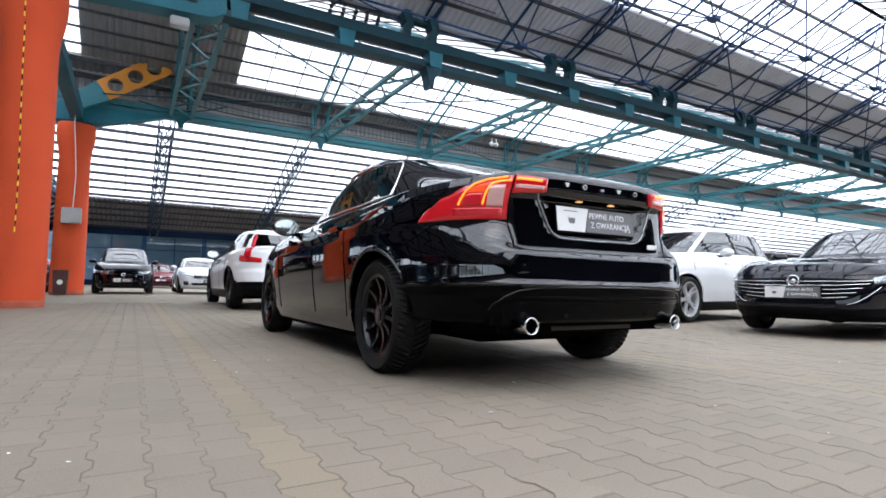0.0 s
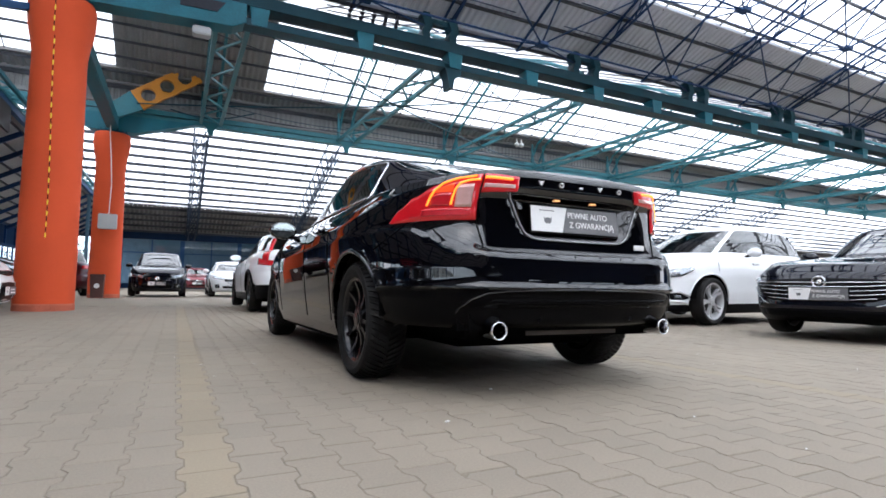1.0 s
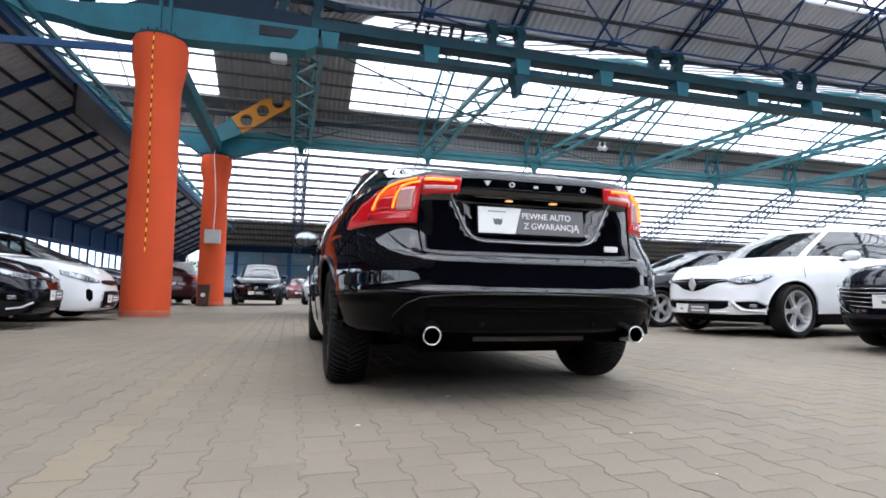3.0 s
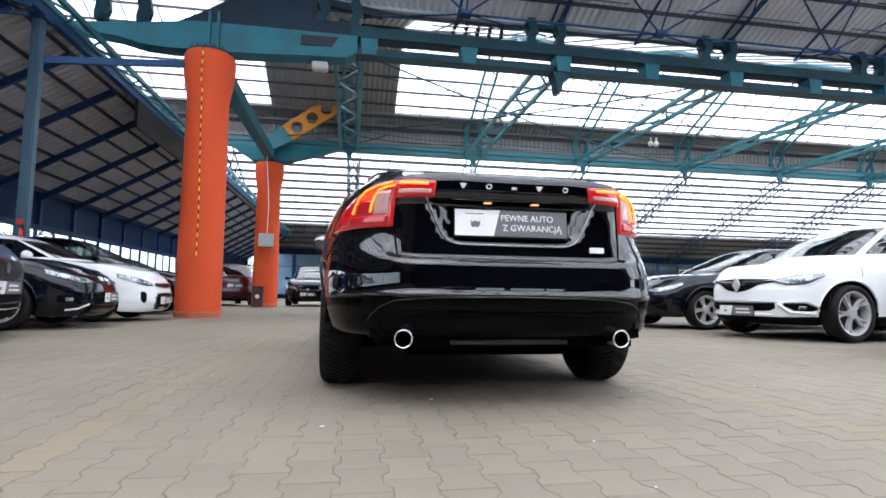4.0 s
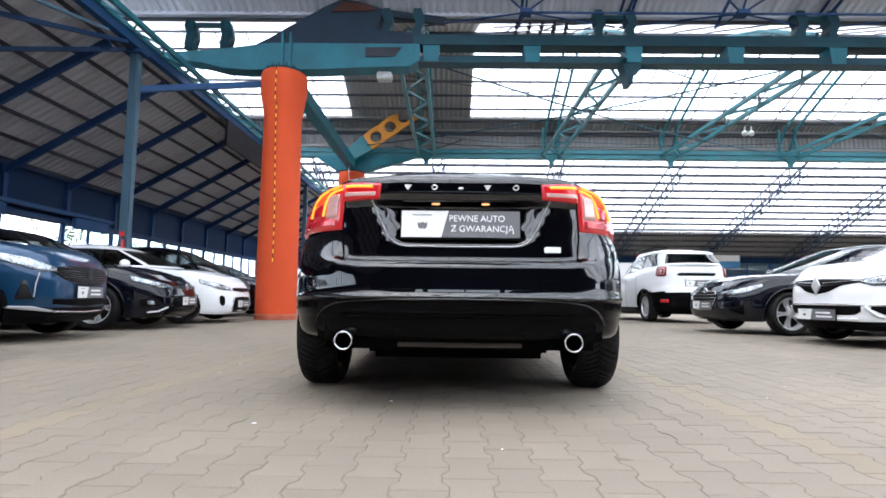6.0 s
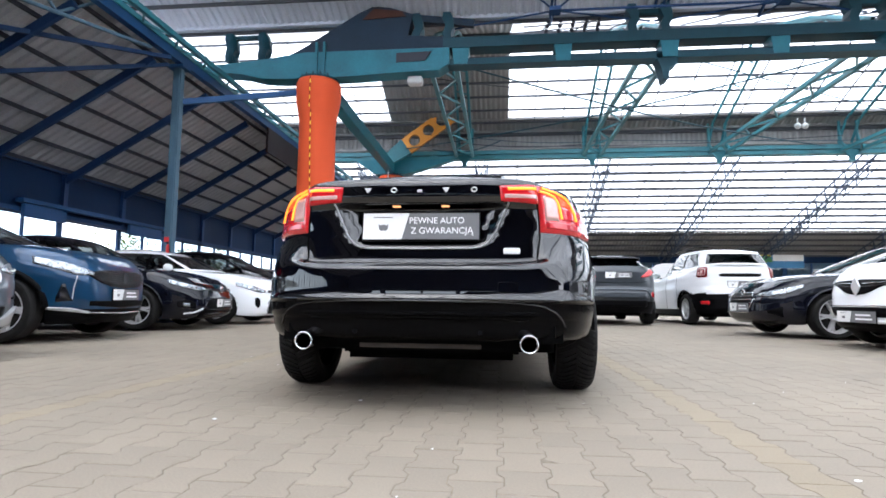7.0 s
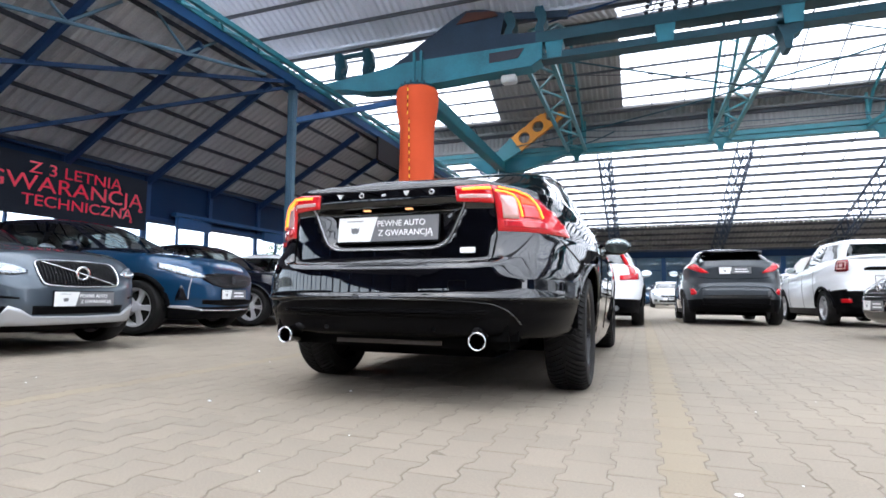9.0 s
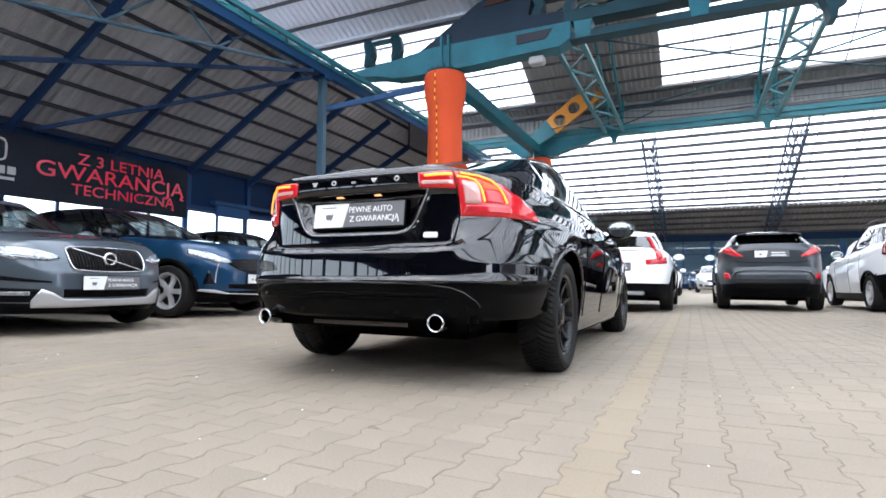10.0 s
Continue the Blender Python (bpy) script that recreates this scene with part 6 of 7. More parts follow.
face_patch(c, h, "skid_plate", -0.66, 0.66, 0.255, [(-0.66, 0.30), (-0.60, 0.425), (-0.52, 0.425), (-0.45, 0.335), (0, 0.325), (0.45, 0.335), (0.52, 0.425), (0.60, 0.425), (0.66, 0.30)], M_SILVERPAINT, 0.024, "silver painted skid plate")
number_plate(c, Matrix.Translation(on_face(h, 0, 0.475, 0.02)) @ FRONT_UP, True)

# blue crossover
s = spec(w=1.84, h=1.62, wb=2.675, fo=0.80, ro=0.85, r=0.36, rim=0.24, paint=M_BLUEPAINT, clad=0.34, clad_end=0.36, front=UPNOSE,
         deck=[(-0.8, 1.08), (2.0, 1.08), (2.6, 1.03), (3.2, 0.97), (3.6, 0.88)], belt=(0.81, -0.78, 2.3), roof=(0.6, -0.35, 1.35), roofpaint=M_DARKPAINT, mirrorpaint=M_DARKPAINT, lipmat=M_PLASTIC, lip=0.035, spokes=5, double=False)
c, h = parked(s, -4.13, 2.78, FACE_E + 8, "deep blue crossover with black roof, parked nose out")
face_patch(c, h, "grille", -0.58, 0.58, [(-0.58, 0.735), (-0.45, 0.655), (-0.25, 0.61), (0, 0.60), (0.25, 0.61), (0.45, 0.655), (0.58, 0.735)], [(-0.58, 0.775), (-0.4, 0.80), (0, 0.82), (0.4, 0.80), (0.58, 0.775)], M_PLASTIC, 0.008, "black patterned grille")
for k in range(8):
    z = 0.625 + k * 0.025
    w_ = straight([(0.6, 0.25), (0.66, 0.45), (0.735, 0.56), (0.79, 0.4), (0.82, 0.2)], z)
    face_line(c, h, "grille_bar", [(-w_, z + 0.02 * w_), (0, z - 0.008), (w_, z + 0.02 * w_)], 0.0035, M_DARKCHROME, 0.012)
p = on_face(h, 0, 0.72, 0.016)
bm = bmesh.new()
prism(bm, [(-0.045, 0.06), (0.045, 0.06), (0.045, -0.02), (0, -0.065), (-0.045, -0.02)], 0.012, Matrix.Translation(p) @ FRONT_UP)
part("emblem", bm, M_DARKCHROME, c, "plain shield shape in dark chrome")
for sd in (-1, 1):
    face_patch(c, h, "headlamp", min(sd * 0.52, sd * 1.1), max(sd * 0.52, sd * 1.1), flip([(0.52, 0.74), (0.7, 0.735), (1.1, 0.85)], sd), flip([(0.52, 0.775), (0.75, 0.865), (1.1, 0.925)], sd), M_HEADLENS, 0.014, "clear glass headlamp")
    face_patch(c, h, "fang_recess", min(sd * 0.74, sd * 0.90), max(sd * 0.74, sd * 0.90), flip([(0.76, 0.45), (0.90, 0.44)], sd), flip([(0.76, 0.47), (0.81, 0.64), (0.84, 0.64), (0.90, 0.48)], sd), M_DARKPAINT, 0.003)
    face_line(c, h, "running_light", [(sd * u, z) for u, z in ((0.70, 0.72), (0.735, 0.60), (0.75, 0.47))], 0.006, M_SATIN, 0.012, label="slim claw-shaped running light")
    face_patch(c, h, "bumper_trim", min(sd * 0.56, sd * 0.98), max(sd * 0.56, sd * 0.98), flip([(0.56, 0.315), (0.98, 0.36)], sd), flip([(0.56, 0.335), (0.75, 0.38), (0.98, 0.385)], sd), M_SILVERPAINT, 0.02, "bright bumper corner trim")
face_patch(c, h, "lower_intake", -0.58, 0.58, [(-0.58, 0.40), (0, 0.365), (0.58, 0.40)], 0.455, M_PLASTIC, 0.006)
face_line(c, h, "bumper_strip", [(-0.58, 0.325), (0, 0.31), (0.58, 0.325)], 0.009, M_CHROME, 0.02)
number_plate(c, Matrix.Translation(on_face(h, 0, 0.525, 0.02)) @ FRONT_UP, False)
pap = bmesh.new()
for x in (-0.35, 0.35):
    box(pap, (x, 1.55, 1.22), (0.2, 0.012, 0.14), None)
part("price_card", pap, M_PLATEWHITE, c, "white paper cards behind the windscreen")



def lamp_core(c, h, sd, u0, u1, z0, z1):
    # dark reflector bowl with two bright projectors behind the glass
    face_patch(c, h, "lamp_bowl", min(sd * u0, sd * u1), max(sd * u0, sd * u1), z0, z1, M_DARKCHROME, 0.0175, n=7)
    for f in (0.3, 0.7):
        q = on_face(h, sd * lerp(u0, u1, f), (z0 + z1) / 2, 0.018)
        bm = bmesh.new()
        bmesh.ops.create_uvsphere(bm, u_segments=10, v_segments=6, radius=(z1 - z0) * 0.36, matrix=Matrix.Translation(q))
        part("projector", bm, M_CHROME, c, "", True)


# dark saloon
s = spec(w=1.81, h=1.48, wb=2.7, fo=0.95, ro=1.0, paint=M_DARKPAINT, rear=SEDAN_REAR, sill=[(-0.8, 0.26), (0.4, 0.2), (2.3, 0.2), (3.4, 0.17)], spokes=5,
         deck=[(-0.9, 0.98), (0.6, 0.97), (2.0, 0.95), (2.8, 0.88), (3.6, 0.72)], belt=(0.79, -0.6, 2.25), roof=(0.57, 0.2, 1.4), double=True)
c, h = parked(s, -4.1, 5.07, FACE_E + 6, "black saloon with chrome fog lamp trim, parked nose out")
face_patch(c, h, "upper_grille", -0.40, 0.40, [(-0.40, 0.615), (0, 0.585), (0.40, 0.615)], [(-0.40, 0.64), (0, 0.645), (0.40, 0.64)], M_PLASTIC, 0.006, "slim black upper grille")
face_line(c, h, "grille_bar", [(-0.46, 0.635), (-0.1, 0.605), (0, 0.60), (0.1, 0.605), (0.46, 0.635)], 0.007, M_DARKCHROME, 0.012)
face_patch(c, h, "lower_grille", -0.62, 0.62, [(-0.62, 0.20), (0, 0.19), (0.62, 0.20)], [(-0.62, 0.23), (-0.46, 0.47), (0, 0.485), (0.46, 0.47), (0.62, 0.23)], M_PLASTIC, 0.005, "large black lower grille")
for z in (0.26, 0.32):
    face_line(c, h, "grille_bar", [(-0.5, z), (0, z - 0.006), (0.5, z)], 0.005, M_DARKRIM, 0.01)
for sd in (-1, 1):
    face_patch(c, h, "headlamp", min(sd * 0.46, sd * 1.05), max(sd * 0.46, sd * 1.05), flip([(0.46, 0.615), (0.65, 0.605), (1.05, 0.71)], sd), flip([(0.46, 0.645), (0.7, 0.70), (1.05, 0.775)], sd), M_HEADLENS, 0.014, "slim clear headlamp")
    lamp_core(c, h, sd, 0.62, 0.8, 0.63, 0.665)
    face_patch(c, h, "fog_pod", min(sd * 0.68, sd * 0.95), max(sd * 0.68, sd * 0.95), flip([(0.68, 0.33), (0.95, 0.36)], sd), flip([(0.68, 0.42), (0.8, 0.47), (0.95, 0.44)], sd), M_PLASTIC, 0.004, "black fog lamp pod")
    face_patch(c, h, "fog_lamp", min(sd * 0.77, sd * 0.86), max(sd * 0.77, sd * 0.86), 0.365, 0.415, M_HEADLENS, 0.014, n=6)
    face_line(c, h, "bumper_trim", [(sd * 0.58, 0.33), (sd * 0.70, 0.27), (sd * 0.84, 0.255)], 0.012, M_SATIN, 0.012, label="bright corner trim")
bm = bmesh.new()
spin(bm, [(0.032, 0), (0.056, 0), (0.056, 0.012), (0.032, 0.012)], 24, Matrix.Translation(on_face(h, 0, 0.63, 0.016)) @ pose(0, 0, 0, -90, 0, 0), True)
part("emblem", bm, M_CHROME, c, "plain chrome ring", True)
number_plate(c, Matrix.Translation(on_face(h, 0, 0.415, 0.02)) @ FRONT_UP, False)

# white hatchback
s = spec(w=1.725, h=1.45, wb=2.58, fo=0.83, ro=0.65, paint=M_WHITEPAINT, clad=0.24, clad_end=0.17, sill=[(-0.8, 0.26), (0.4, 0.2), (2.3, 0.18), (3.3, 0.14)], rim=0.21,
         deck=[(-0.6, 1.0), (1.8, 0.98), (2.6, 0.92), (3.4, 0.76)], belt=(0.76, -0.6, 2.2), roof=(0.55, -0.2, 1.3))
c, h = parked(s, -3.97, 6.95, FACE_E, "white hatchback with black lower grille, parked nose out")
face_patch(c, h, "upper_grille", -0.38, 0.38, [(-0.38, 0.60), (0, 0.575), (0.38, 0.60)], [(-0.38, 0.635), (0, 0.64), (0.38, 0.635)], M_PLASTIC, 0.008, "slim black upper grille")
face_line(c, h, "grille_frame", [(-0.39, 0.615), (-0.36, 0.64), (0, 0.648), (0.36, 0.64), (0.39, 0.615), (0.36, 0.595), (0, 0.57), (-0.36, 0.595)], 0.006, M_DARKCHROME, 0.012, True)
face_patch(c, h, "lower_grille", -0.42, 0.42, [(-0.42, 0.27), (-0.36, 0.20), (0, 0.185), (0.36, 0.20), (0.42, 0.27)], [(-0.42, 0.40), (-0.36, 0.47), (0, 0.485), (0.36, 0.47), (0.42, 0.40)], M_PLASTIC, 0.006, "rounded black lower grille")
face_line(c, h, "grille_frame", [(-0.425, 0.34), (-0.37, 0.475), (0, 0.49), (0.37, 0.475), (0.425, 0.34), (0.37, 0.195), (0, 0.18), (-0.37, 0.195)], 0.008, M_SATIN, 0.01, True)
for sd in (-1, 1):
    face_patch(c, h, "headlamp", min(sd * 0.44, sd * 1.02), max(sd * 0.44, sd * 1.02), flip([(0.44, 0.60), (0.6, 0.595), (1.02, 0.72)], sd), flip([(0.44, 0.645), (0.7, 0.735), (1.02, 0.79)], sd), M_HEADLENS, 0.014, "swept-back clear headlamp")
    lamp_core(c, h, sd, 0.56, 0.72, 0.62, 0.68)
    face_patch(c, h, "fog_slot", min(sd * 0.60, sd * 0.70), max(sd * 0.60, sd * 0.70), flip([(0.60, 0.36), (0.64, 0.30), (0.70, 0.36)], sd), flip([(0.60, 0.47), (0.65, 0.51), (0.70, 0.49)], sd), M_PLASTIC, 0.006, "upright black fog lamp slot", n=7)
number_plate(c, Matrix.Translation(on_face(h, 0, 0.35, 0.02)) @ FRONT_UP, False)

# dark people carrier behind the column
s = spec(w=1.85, h=1.70, wb=2.75, fo=0.9, ro=0.85, paint=M_DARKPAINT, front=UPNOSE,
         deck=[(-0.8, 1.05), (2.2, 1.02), (2.9, 0.95), (3.6, 0.82)], belt=(0.82, -0.78, 2.5), roof=(0.62, -0.45, 1.3), roofpaint=M_DARKPAINT)
c, h = parked(s, -4.4, 10.3, FACE_E, "black people carrier behind the orange column")
front_face(c, h, s, (0.45, 1.0, 0.68, 0.78, 0.78, 0.86), (0.45, 0.6, 0.7), 0.47, 1)
s = spec(w=1.82, h=1.47, wb=2.65, fo=0.88, ro=0.8, paint=M_SILVERPAINT, deck=[(-0.7, 1.0), (2.0, 0.97), (2.8, 0.9), (3.5, 0.75)], belt=(0.79, -0.7, 2.25), roof=(0.57, -0.2, 1.35))
c, h = parked(s, -4.6, 13.0, FACE_E, "pale grey hatchback in the aisle row")
front_face(c, h, s, (0.45, 0.95, 0.66, 0.73, 0.72, 0.80), (0.42, 0.62, 0.7), 0.47, 1)

# black liftback with chrome bars
s = spec(w=1.87, h=1.45, wb=2.84, fo=1.0, ro=1.08, r=0.34, rim=0.245, paint=M_DARKPAINT, nf=4.2, inset=0.18, clad=0.2, clad_end=0.34, rear=SEDAN_REAR,
         deck=[(-1.0, 0.98), (2.0, 0.94), (2.8, 0.88), (3.5, 0.78), (3.8, 0.70)], belt=(0.80, -0.8, 2.15), roof=(0.56, -0.1, 1.35))
c, h = parked(s, 4.2, 0.35, FACE_W + 7, "black liftback with a wide chrome-barred grille, parked nose out")
face_patch(c, h, "grille", -0.74, 0.74, [(-0.74, 0.60), (-0.6, 0.47), (-0.5, 0.42), (0, 0.415), (0.5, 0.42), (0.6, 0.47), (0.74, 0.60)], [(-0.74, 0.635), (-0.4, 0.66), (0, 0.67), (0.4, 0.66), (0.74, 0.635)], M_PLASTIC, 0.006, "black grille")
for z, w_, r_ in ((0.445, 0.50, 0.0042), (0.49, 0.57, 0.0042), (0.535, 0.62, 0.0042), (0.58, 0.68, 0.005), (0.625, 0.98, 0.005)):
    face_line(c, h, "grille_bar", [(-w_, z + 0.03 * w_), (-w_ * 0.6, z), (0, z - 0.006), (w_ * 0.6, z), (w_, z + 0.03 * w_)], r_, M_CHROME, 0.014)
for sd in (-1, 1):
    face_patch(c, h, "headlamp", min(sd * 0.72, sd * 1.18), max(sd * 0.72, sd * 1.18), flip([(0.72, 0.60), (1.0, 0.615), (1.18, 0.68)], sd), flip([(0.72, 0.665), (0.95, 0.705), (1.18, 0.74)], sd), M_HEADLENS, 0.014, "clear glass headlamp")
    face_line(c, h, "bumper_edge", [(sd * 0.80, 0.57), (sd * 0.66, 0.46), (sd * 0.56, 0.40), (sd * 0.5, 0.385)], 0.004, M_CHROME, 0.012)
    lamp_core(c, h, sd, 0.80, 1.0, 0.635, 0.67)
    face_line(c, h, "bonnet_edge", [(sd * 0.45, 0.685), (sd * 0.8, 0.70), (sd * 1.0, 0.735)], 0.003, M_LINER, 0.003)
p = on_face(h, 0, 0.625, 0.022)
bm = bmesh.new()
spin(bm, [(0.05, 0), (0.066, 0), (0.066, 0.012), (0.05, 0.012)], 28, Matrix.Translation(p) @ pose(0, 0, 0, -90, 0, 0), True)
spin(bm, [(0.0, 0), (0.026, 0), (0.026, 0.008), (0.0, 0.008)], 20, Matrix.Translation(p) @ pose(0, 0, 0, -90, 0, 0))
part("emblem", bm, M_CHROME, c, "plain chrome ring", True)
face_patch(c, h, "lower_intake", -0.62, 0.62, 0.25, 0.33, M_PLASTIC, 0.004)
number_plate(c, Matrix.Translation(on_face(h, 0, 0.50, 0.02)) @ FRONT_UP, True)

# white compact people carrier
s = spec(w=1.866, h=1.67, wb=2.806, fo=0.89, ro=0.72, r=0.36, rim=0.265, paint=M_WHITEPAINT, clad=0.33, clad_end=0.30, front=UPNOSE, nf=3.2,
         deck=[(-0.6, 1.08), (2.0, 1.06), (2.6, 1.02), (3.2, 0.94), (3.65, 0.84)], belt=(0.81, -0.66, 2.75), roof=(0.60, -0.42, 1.62), pillars=[0.25, 1.1, 1.95], spokes=5, double=True, dark_side="01", mirror_back=0.95)
c, h = parked(s, 4.3, 3.15, FACE_W + 7, "white compact people carrier with large alloy wheels, parked nose out")
face_patch(c, h, "grille", -0.50, 0.50, [(-0.50, 0.735), (-0.3, 0.70), (-0.16, 0.625), (0, 0.60), (0.16, 0.625), (0.3, 0.70), (0.50, 0.735)], [(-0.50, 0.765), (-0.3, 0.775), (0, 0.785), (0.3, 0.775), (0.50, 0.765)], M_PLASTIC, 0.008, "black winged grille")
for sd in (-1, 1):
    face_line(c, h, "grille_bar", [(sd * 0.07, 0.735), (sd * 0.3, 0.745), (sd * 0.52, 0.755)], 0.006, M_CHROME, 0.014)
    face_line(c, h, "grille_bar", [(sd * 0.07, 0.70), (sd * 0.25, 0.715), (sd * 0.4, 0.728)], 0.004, M_DARKCHROME, 0.014)
    lamp_core(c, h, sd, 0.64, 0.82, 0.735, 0.775)
    face_patch(c, h, "headlamp", min(sd * 0.50, sd * 1.06), max(sd * 0.50, sd * 1.06), flip([(0.50, 0.735), (0.62, 0.70), (0.84, 0.715), (1.06, 0.815)], sd), flip([(0.50, 0.762), (0.75, 0.815), (1.06, 0.855)], sd), M_HEADLENS, 0.016, "large swept-back clear headlamp")
    face_line(c, h, "lamp_edge", [(sd * u, z) for u, z in ((0.50, 0.733), (0.62, 0.697), (0.84, 0.712), (1.06, 0.815), (0.75, 0.82), (0.50, 0.765))], 0.004, M_PLASTIC, 0.012)
    face_patch(c, h, "fog_pod", min(sd * 0.60, sd * 1.0), max(sd * 0.60, sd * 1.0), flip([(0.60, 0.44), (0.72, 0.375), (0.92, 0.375), (1.0, 0.40)], sd), flip([(0.60, 0.47), (0.85, 0.475), (1.0, 0.41)], sd), M_PLASTIC, 0.006, "black fog lamp pod")
    face_patch(c, h, "fog_lamp", min(sd * 0.76, sd * 0.86), max(sd * 0.76, sd * 0.86), 0.40, 0.44, M_HEADLENS, 0.016, n=6)
    face_line(c, h, "pod_trim", [(sd * u, z) for u, z in ((0.58, 0.485), (0.85, 0.49), (1.04, 0.40))], 0.007, M_CHROME, 0.012)
    face_line(c, h, "pod_blade", [(sd * u, z) for u, z in ((0.55, 0.46), (0.66, 0.36), (0.95, 0.345))], 0.016, M_WHITEPAINT, 0.012)
face_patch(c, h, "lower_intake", -0.52, 0.52, [(-0.52, 0.41), (-0.44, 0.365), (0.44, 0.365), (0.52, 0.41)], 0.475, M_PLASTIC, 0.006)
face_line(c, h, "intake_edge", [(-0.55, 0.485), (0, 0.492), (0.55, 0.485)], 0.006, M_CHROME, 0.008)
face_line(c, h, "bumper_blade", [(-0.48, 0.325), (0, 0.318), (0.48, 0.325)], 0.018, M_WHITEPAINT, 0.014)
bm = bmesh.new()
p = on_face(h, 0, 0.70, 0.02)
prism(bm, [(0, 0.11), (0.06, 0), (0, -0.11), (-0.06, 0)], 0.02, Matrix.Translation(p) @ FRONT_UP)
part("emblem", bm, M_SATIN, c, "plain chrome diamond shape")
number_plate(c, Matrix.Translation(on_face(h, 0, 0.365, 0.03)) @ FRONT_UP, False)

# dark saloon facing the aisle
s = spec(w=1.80, h=1.45, wb=2.70, fo=0.88, ro=0.98, r=0.33, rim=0.235, paint=M_DARKPAINT, rear=SEDAN_REAR,
         deck=[(-0.9, 0.98), (2.0, 0.95), (2.8, 0.88), (3.55, 0.73)], belt=(0.79, -0.7, 2.3), roof=(0.56, 0.1, 1.35), spokes=5)
c, h = parked(s, 4.08, 5.54, FACE_W + 4, "dark blue-black saloon with hexagonal grille, parked nose out")
HEX = [(-0.35, 0.56), (-0.27, 0.655), (0, 0.665), (0.27, 0.655), (0.35, 0.56), (0.24, 0.37), (0, 0.365), (-0.24, 0.37)]
face_patch(c, h, "grille", -0.34, 0.34, [(-0.34, 0.545), (-0.24, 0.375), (0.24, 0.375), (0.34, 0.545)], [(-0.34, 0.57), (-0.27, 0.65), (0, 0.66), (0.27, 0.65), (0.34, 0.57)], M_PLASTIC, 0.006, "black hexagonal grille")
for z, w_ in ((0.41, 0.25), (0.46, 0.28), (0.51, 0.31), (0.56, 0.33), (0.61, 0.3)):
    face_line(c, h, "grille_bar", [(-w_, z), (0, z - 0.004), (w_, z)], 0.006, M_CHROME, 0.012)
face_line(c, h, "grille_frame", HEX, 0.009, M_CHROME, 0.014, True)
for sd in (-1, 1):
    face_patch(c, h, "headlamp", min(sd * 0.40, sd * 1.02), max(sd * 0.40, sd * 1.02), flip([(0.40, 0.62), (0.6, 0.60), (0.8, 0.635), (1.02, 0.73)], sd), flip([(0.40, 0.64), (0.65, 0.70), (1.02, 0.775)], sd), M_HEADLENS, 0.014, "clear glass headlamp")
    face_patch(c, h, "side_intake", min(sd * 0.6, sd * 0.8), max(sd * 0.6, sd * 0.8), flip([(0.6, 0.36), (0.8, 0.30)], sd), flip([(0.6, 0.40), (0.8, 0.46)], sd), M_PLASTIC, 0.006)
bm = bmesh.new()
spin(bm, [(0.03, 0), (0.055, 0), (0.055, 0.012), (0.03, 0.012)], 24, Matrix.Translation(on_face(h, 0, 0.665, 0.016)) @ pose(0, 0, 0, -90, 0, 0), True)
part("emblem", bm, M_CHROME, c, "plain chrome ring", True)
number_plate(c, Matrix.Translation(on_face(h, 0, 0.44, 0.02)) @ FRONT_UP, False)


# cars seen from behind
def rear_face(car, sh, lamps, plate_z, plate_out=0.02, text=False, lampmat=M_REDLENS):
    for side in (-1, 1):
        for d0, d1, a0, a1, b0, b1, mat_ in lamps:
            lamp(car, sh, "tail_lamp", d0, d1, lambda u: lerp(a0, b0, (u - d0) / (d1 - d0)), lambda u: lerp(a1, b1, (u - d0) / (d1 - d0)), side, mat_, 0.016, 10, "red tail lamp")
    p = sh.rear_at(0, plate_z, 0.02)
    number_plate(car, Matrix.Translation(p) @ REAR_UP, text)


# white estate in front of the saloon
s = spec(w=1.85, h=1.50, wb=2.87, fo=0.88, ro=1.0, r=0.355, rim=0.24, paint=M_WHITEPAINT, clad=0.34, clad_end=0.5,
         deck=[(-0.9, 1.06), (2.2, 0.98), (3.0, 0.92), (3.7, 0.76)], belt=(0.81, -0.93, 2.3), roof=(0.6, -0.5, 1.4), lipmat=M_PLASTIC, lip=0.03, rimmat=M_DARKRIM)
c, h = parked(s, 0.30, 6.45, FACE_N, "white estate car with black lower cladding", "tail")
rear_face(c, h, [(0.52, 1.0, 0.82, 0.9, 0.84, 0.96, M_REDLENS), (0.72, 0.88, 0.88, 1.08, 0.95, 1.08, M_REDLENS)], 0.78)
for side in (-1, 1):
    i = int(np.argmin([abs(p_ - 0.80) for p_ in h.cx[: len(h.cx) // 3]]))
    pts = [mirror_x(h.cabin(h.cx[i], h.cy[i], v), side) for v in np.linspace(0.02, 0.72, 8)]
    bm = bmesh.new()
    pipe(bm, [p + Vector((side * 0.01, -0.01, 0)) for p in pts], 0.035, 8)
    part("pillar_lamp", bm, M_REDLENS, c, "tall red lamp up the rear pillar", True)
bm = bmesh.new()
box(bm, (0, -1.0, 0.34), (1.0, 0.04, 0.09), None, 0.02)
part("skid_plate", bm, M_SILVERPAINT, c)

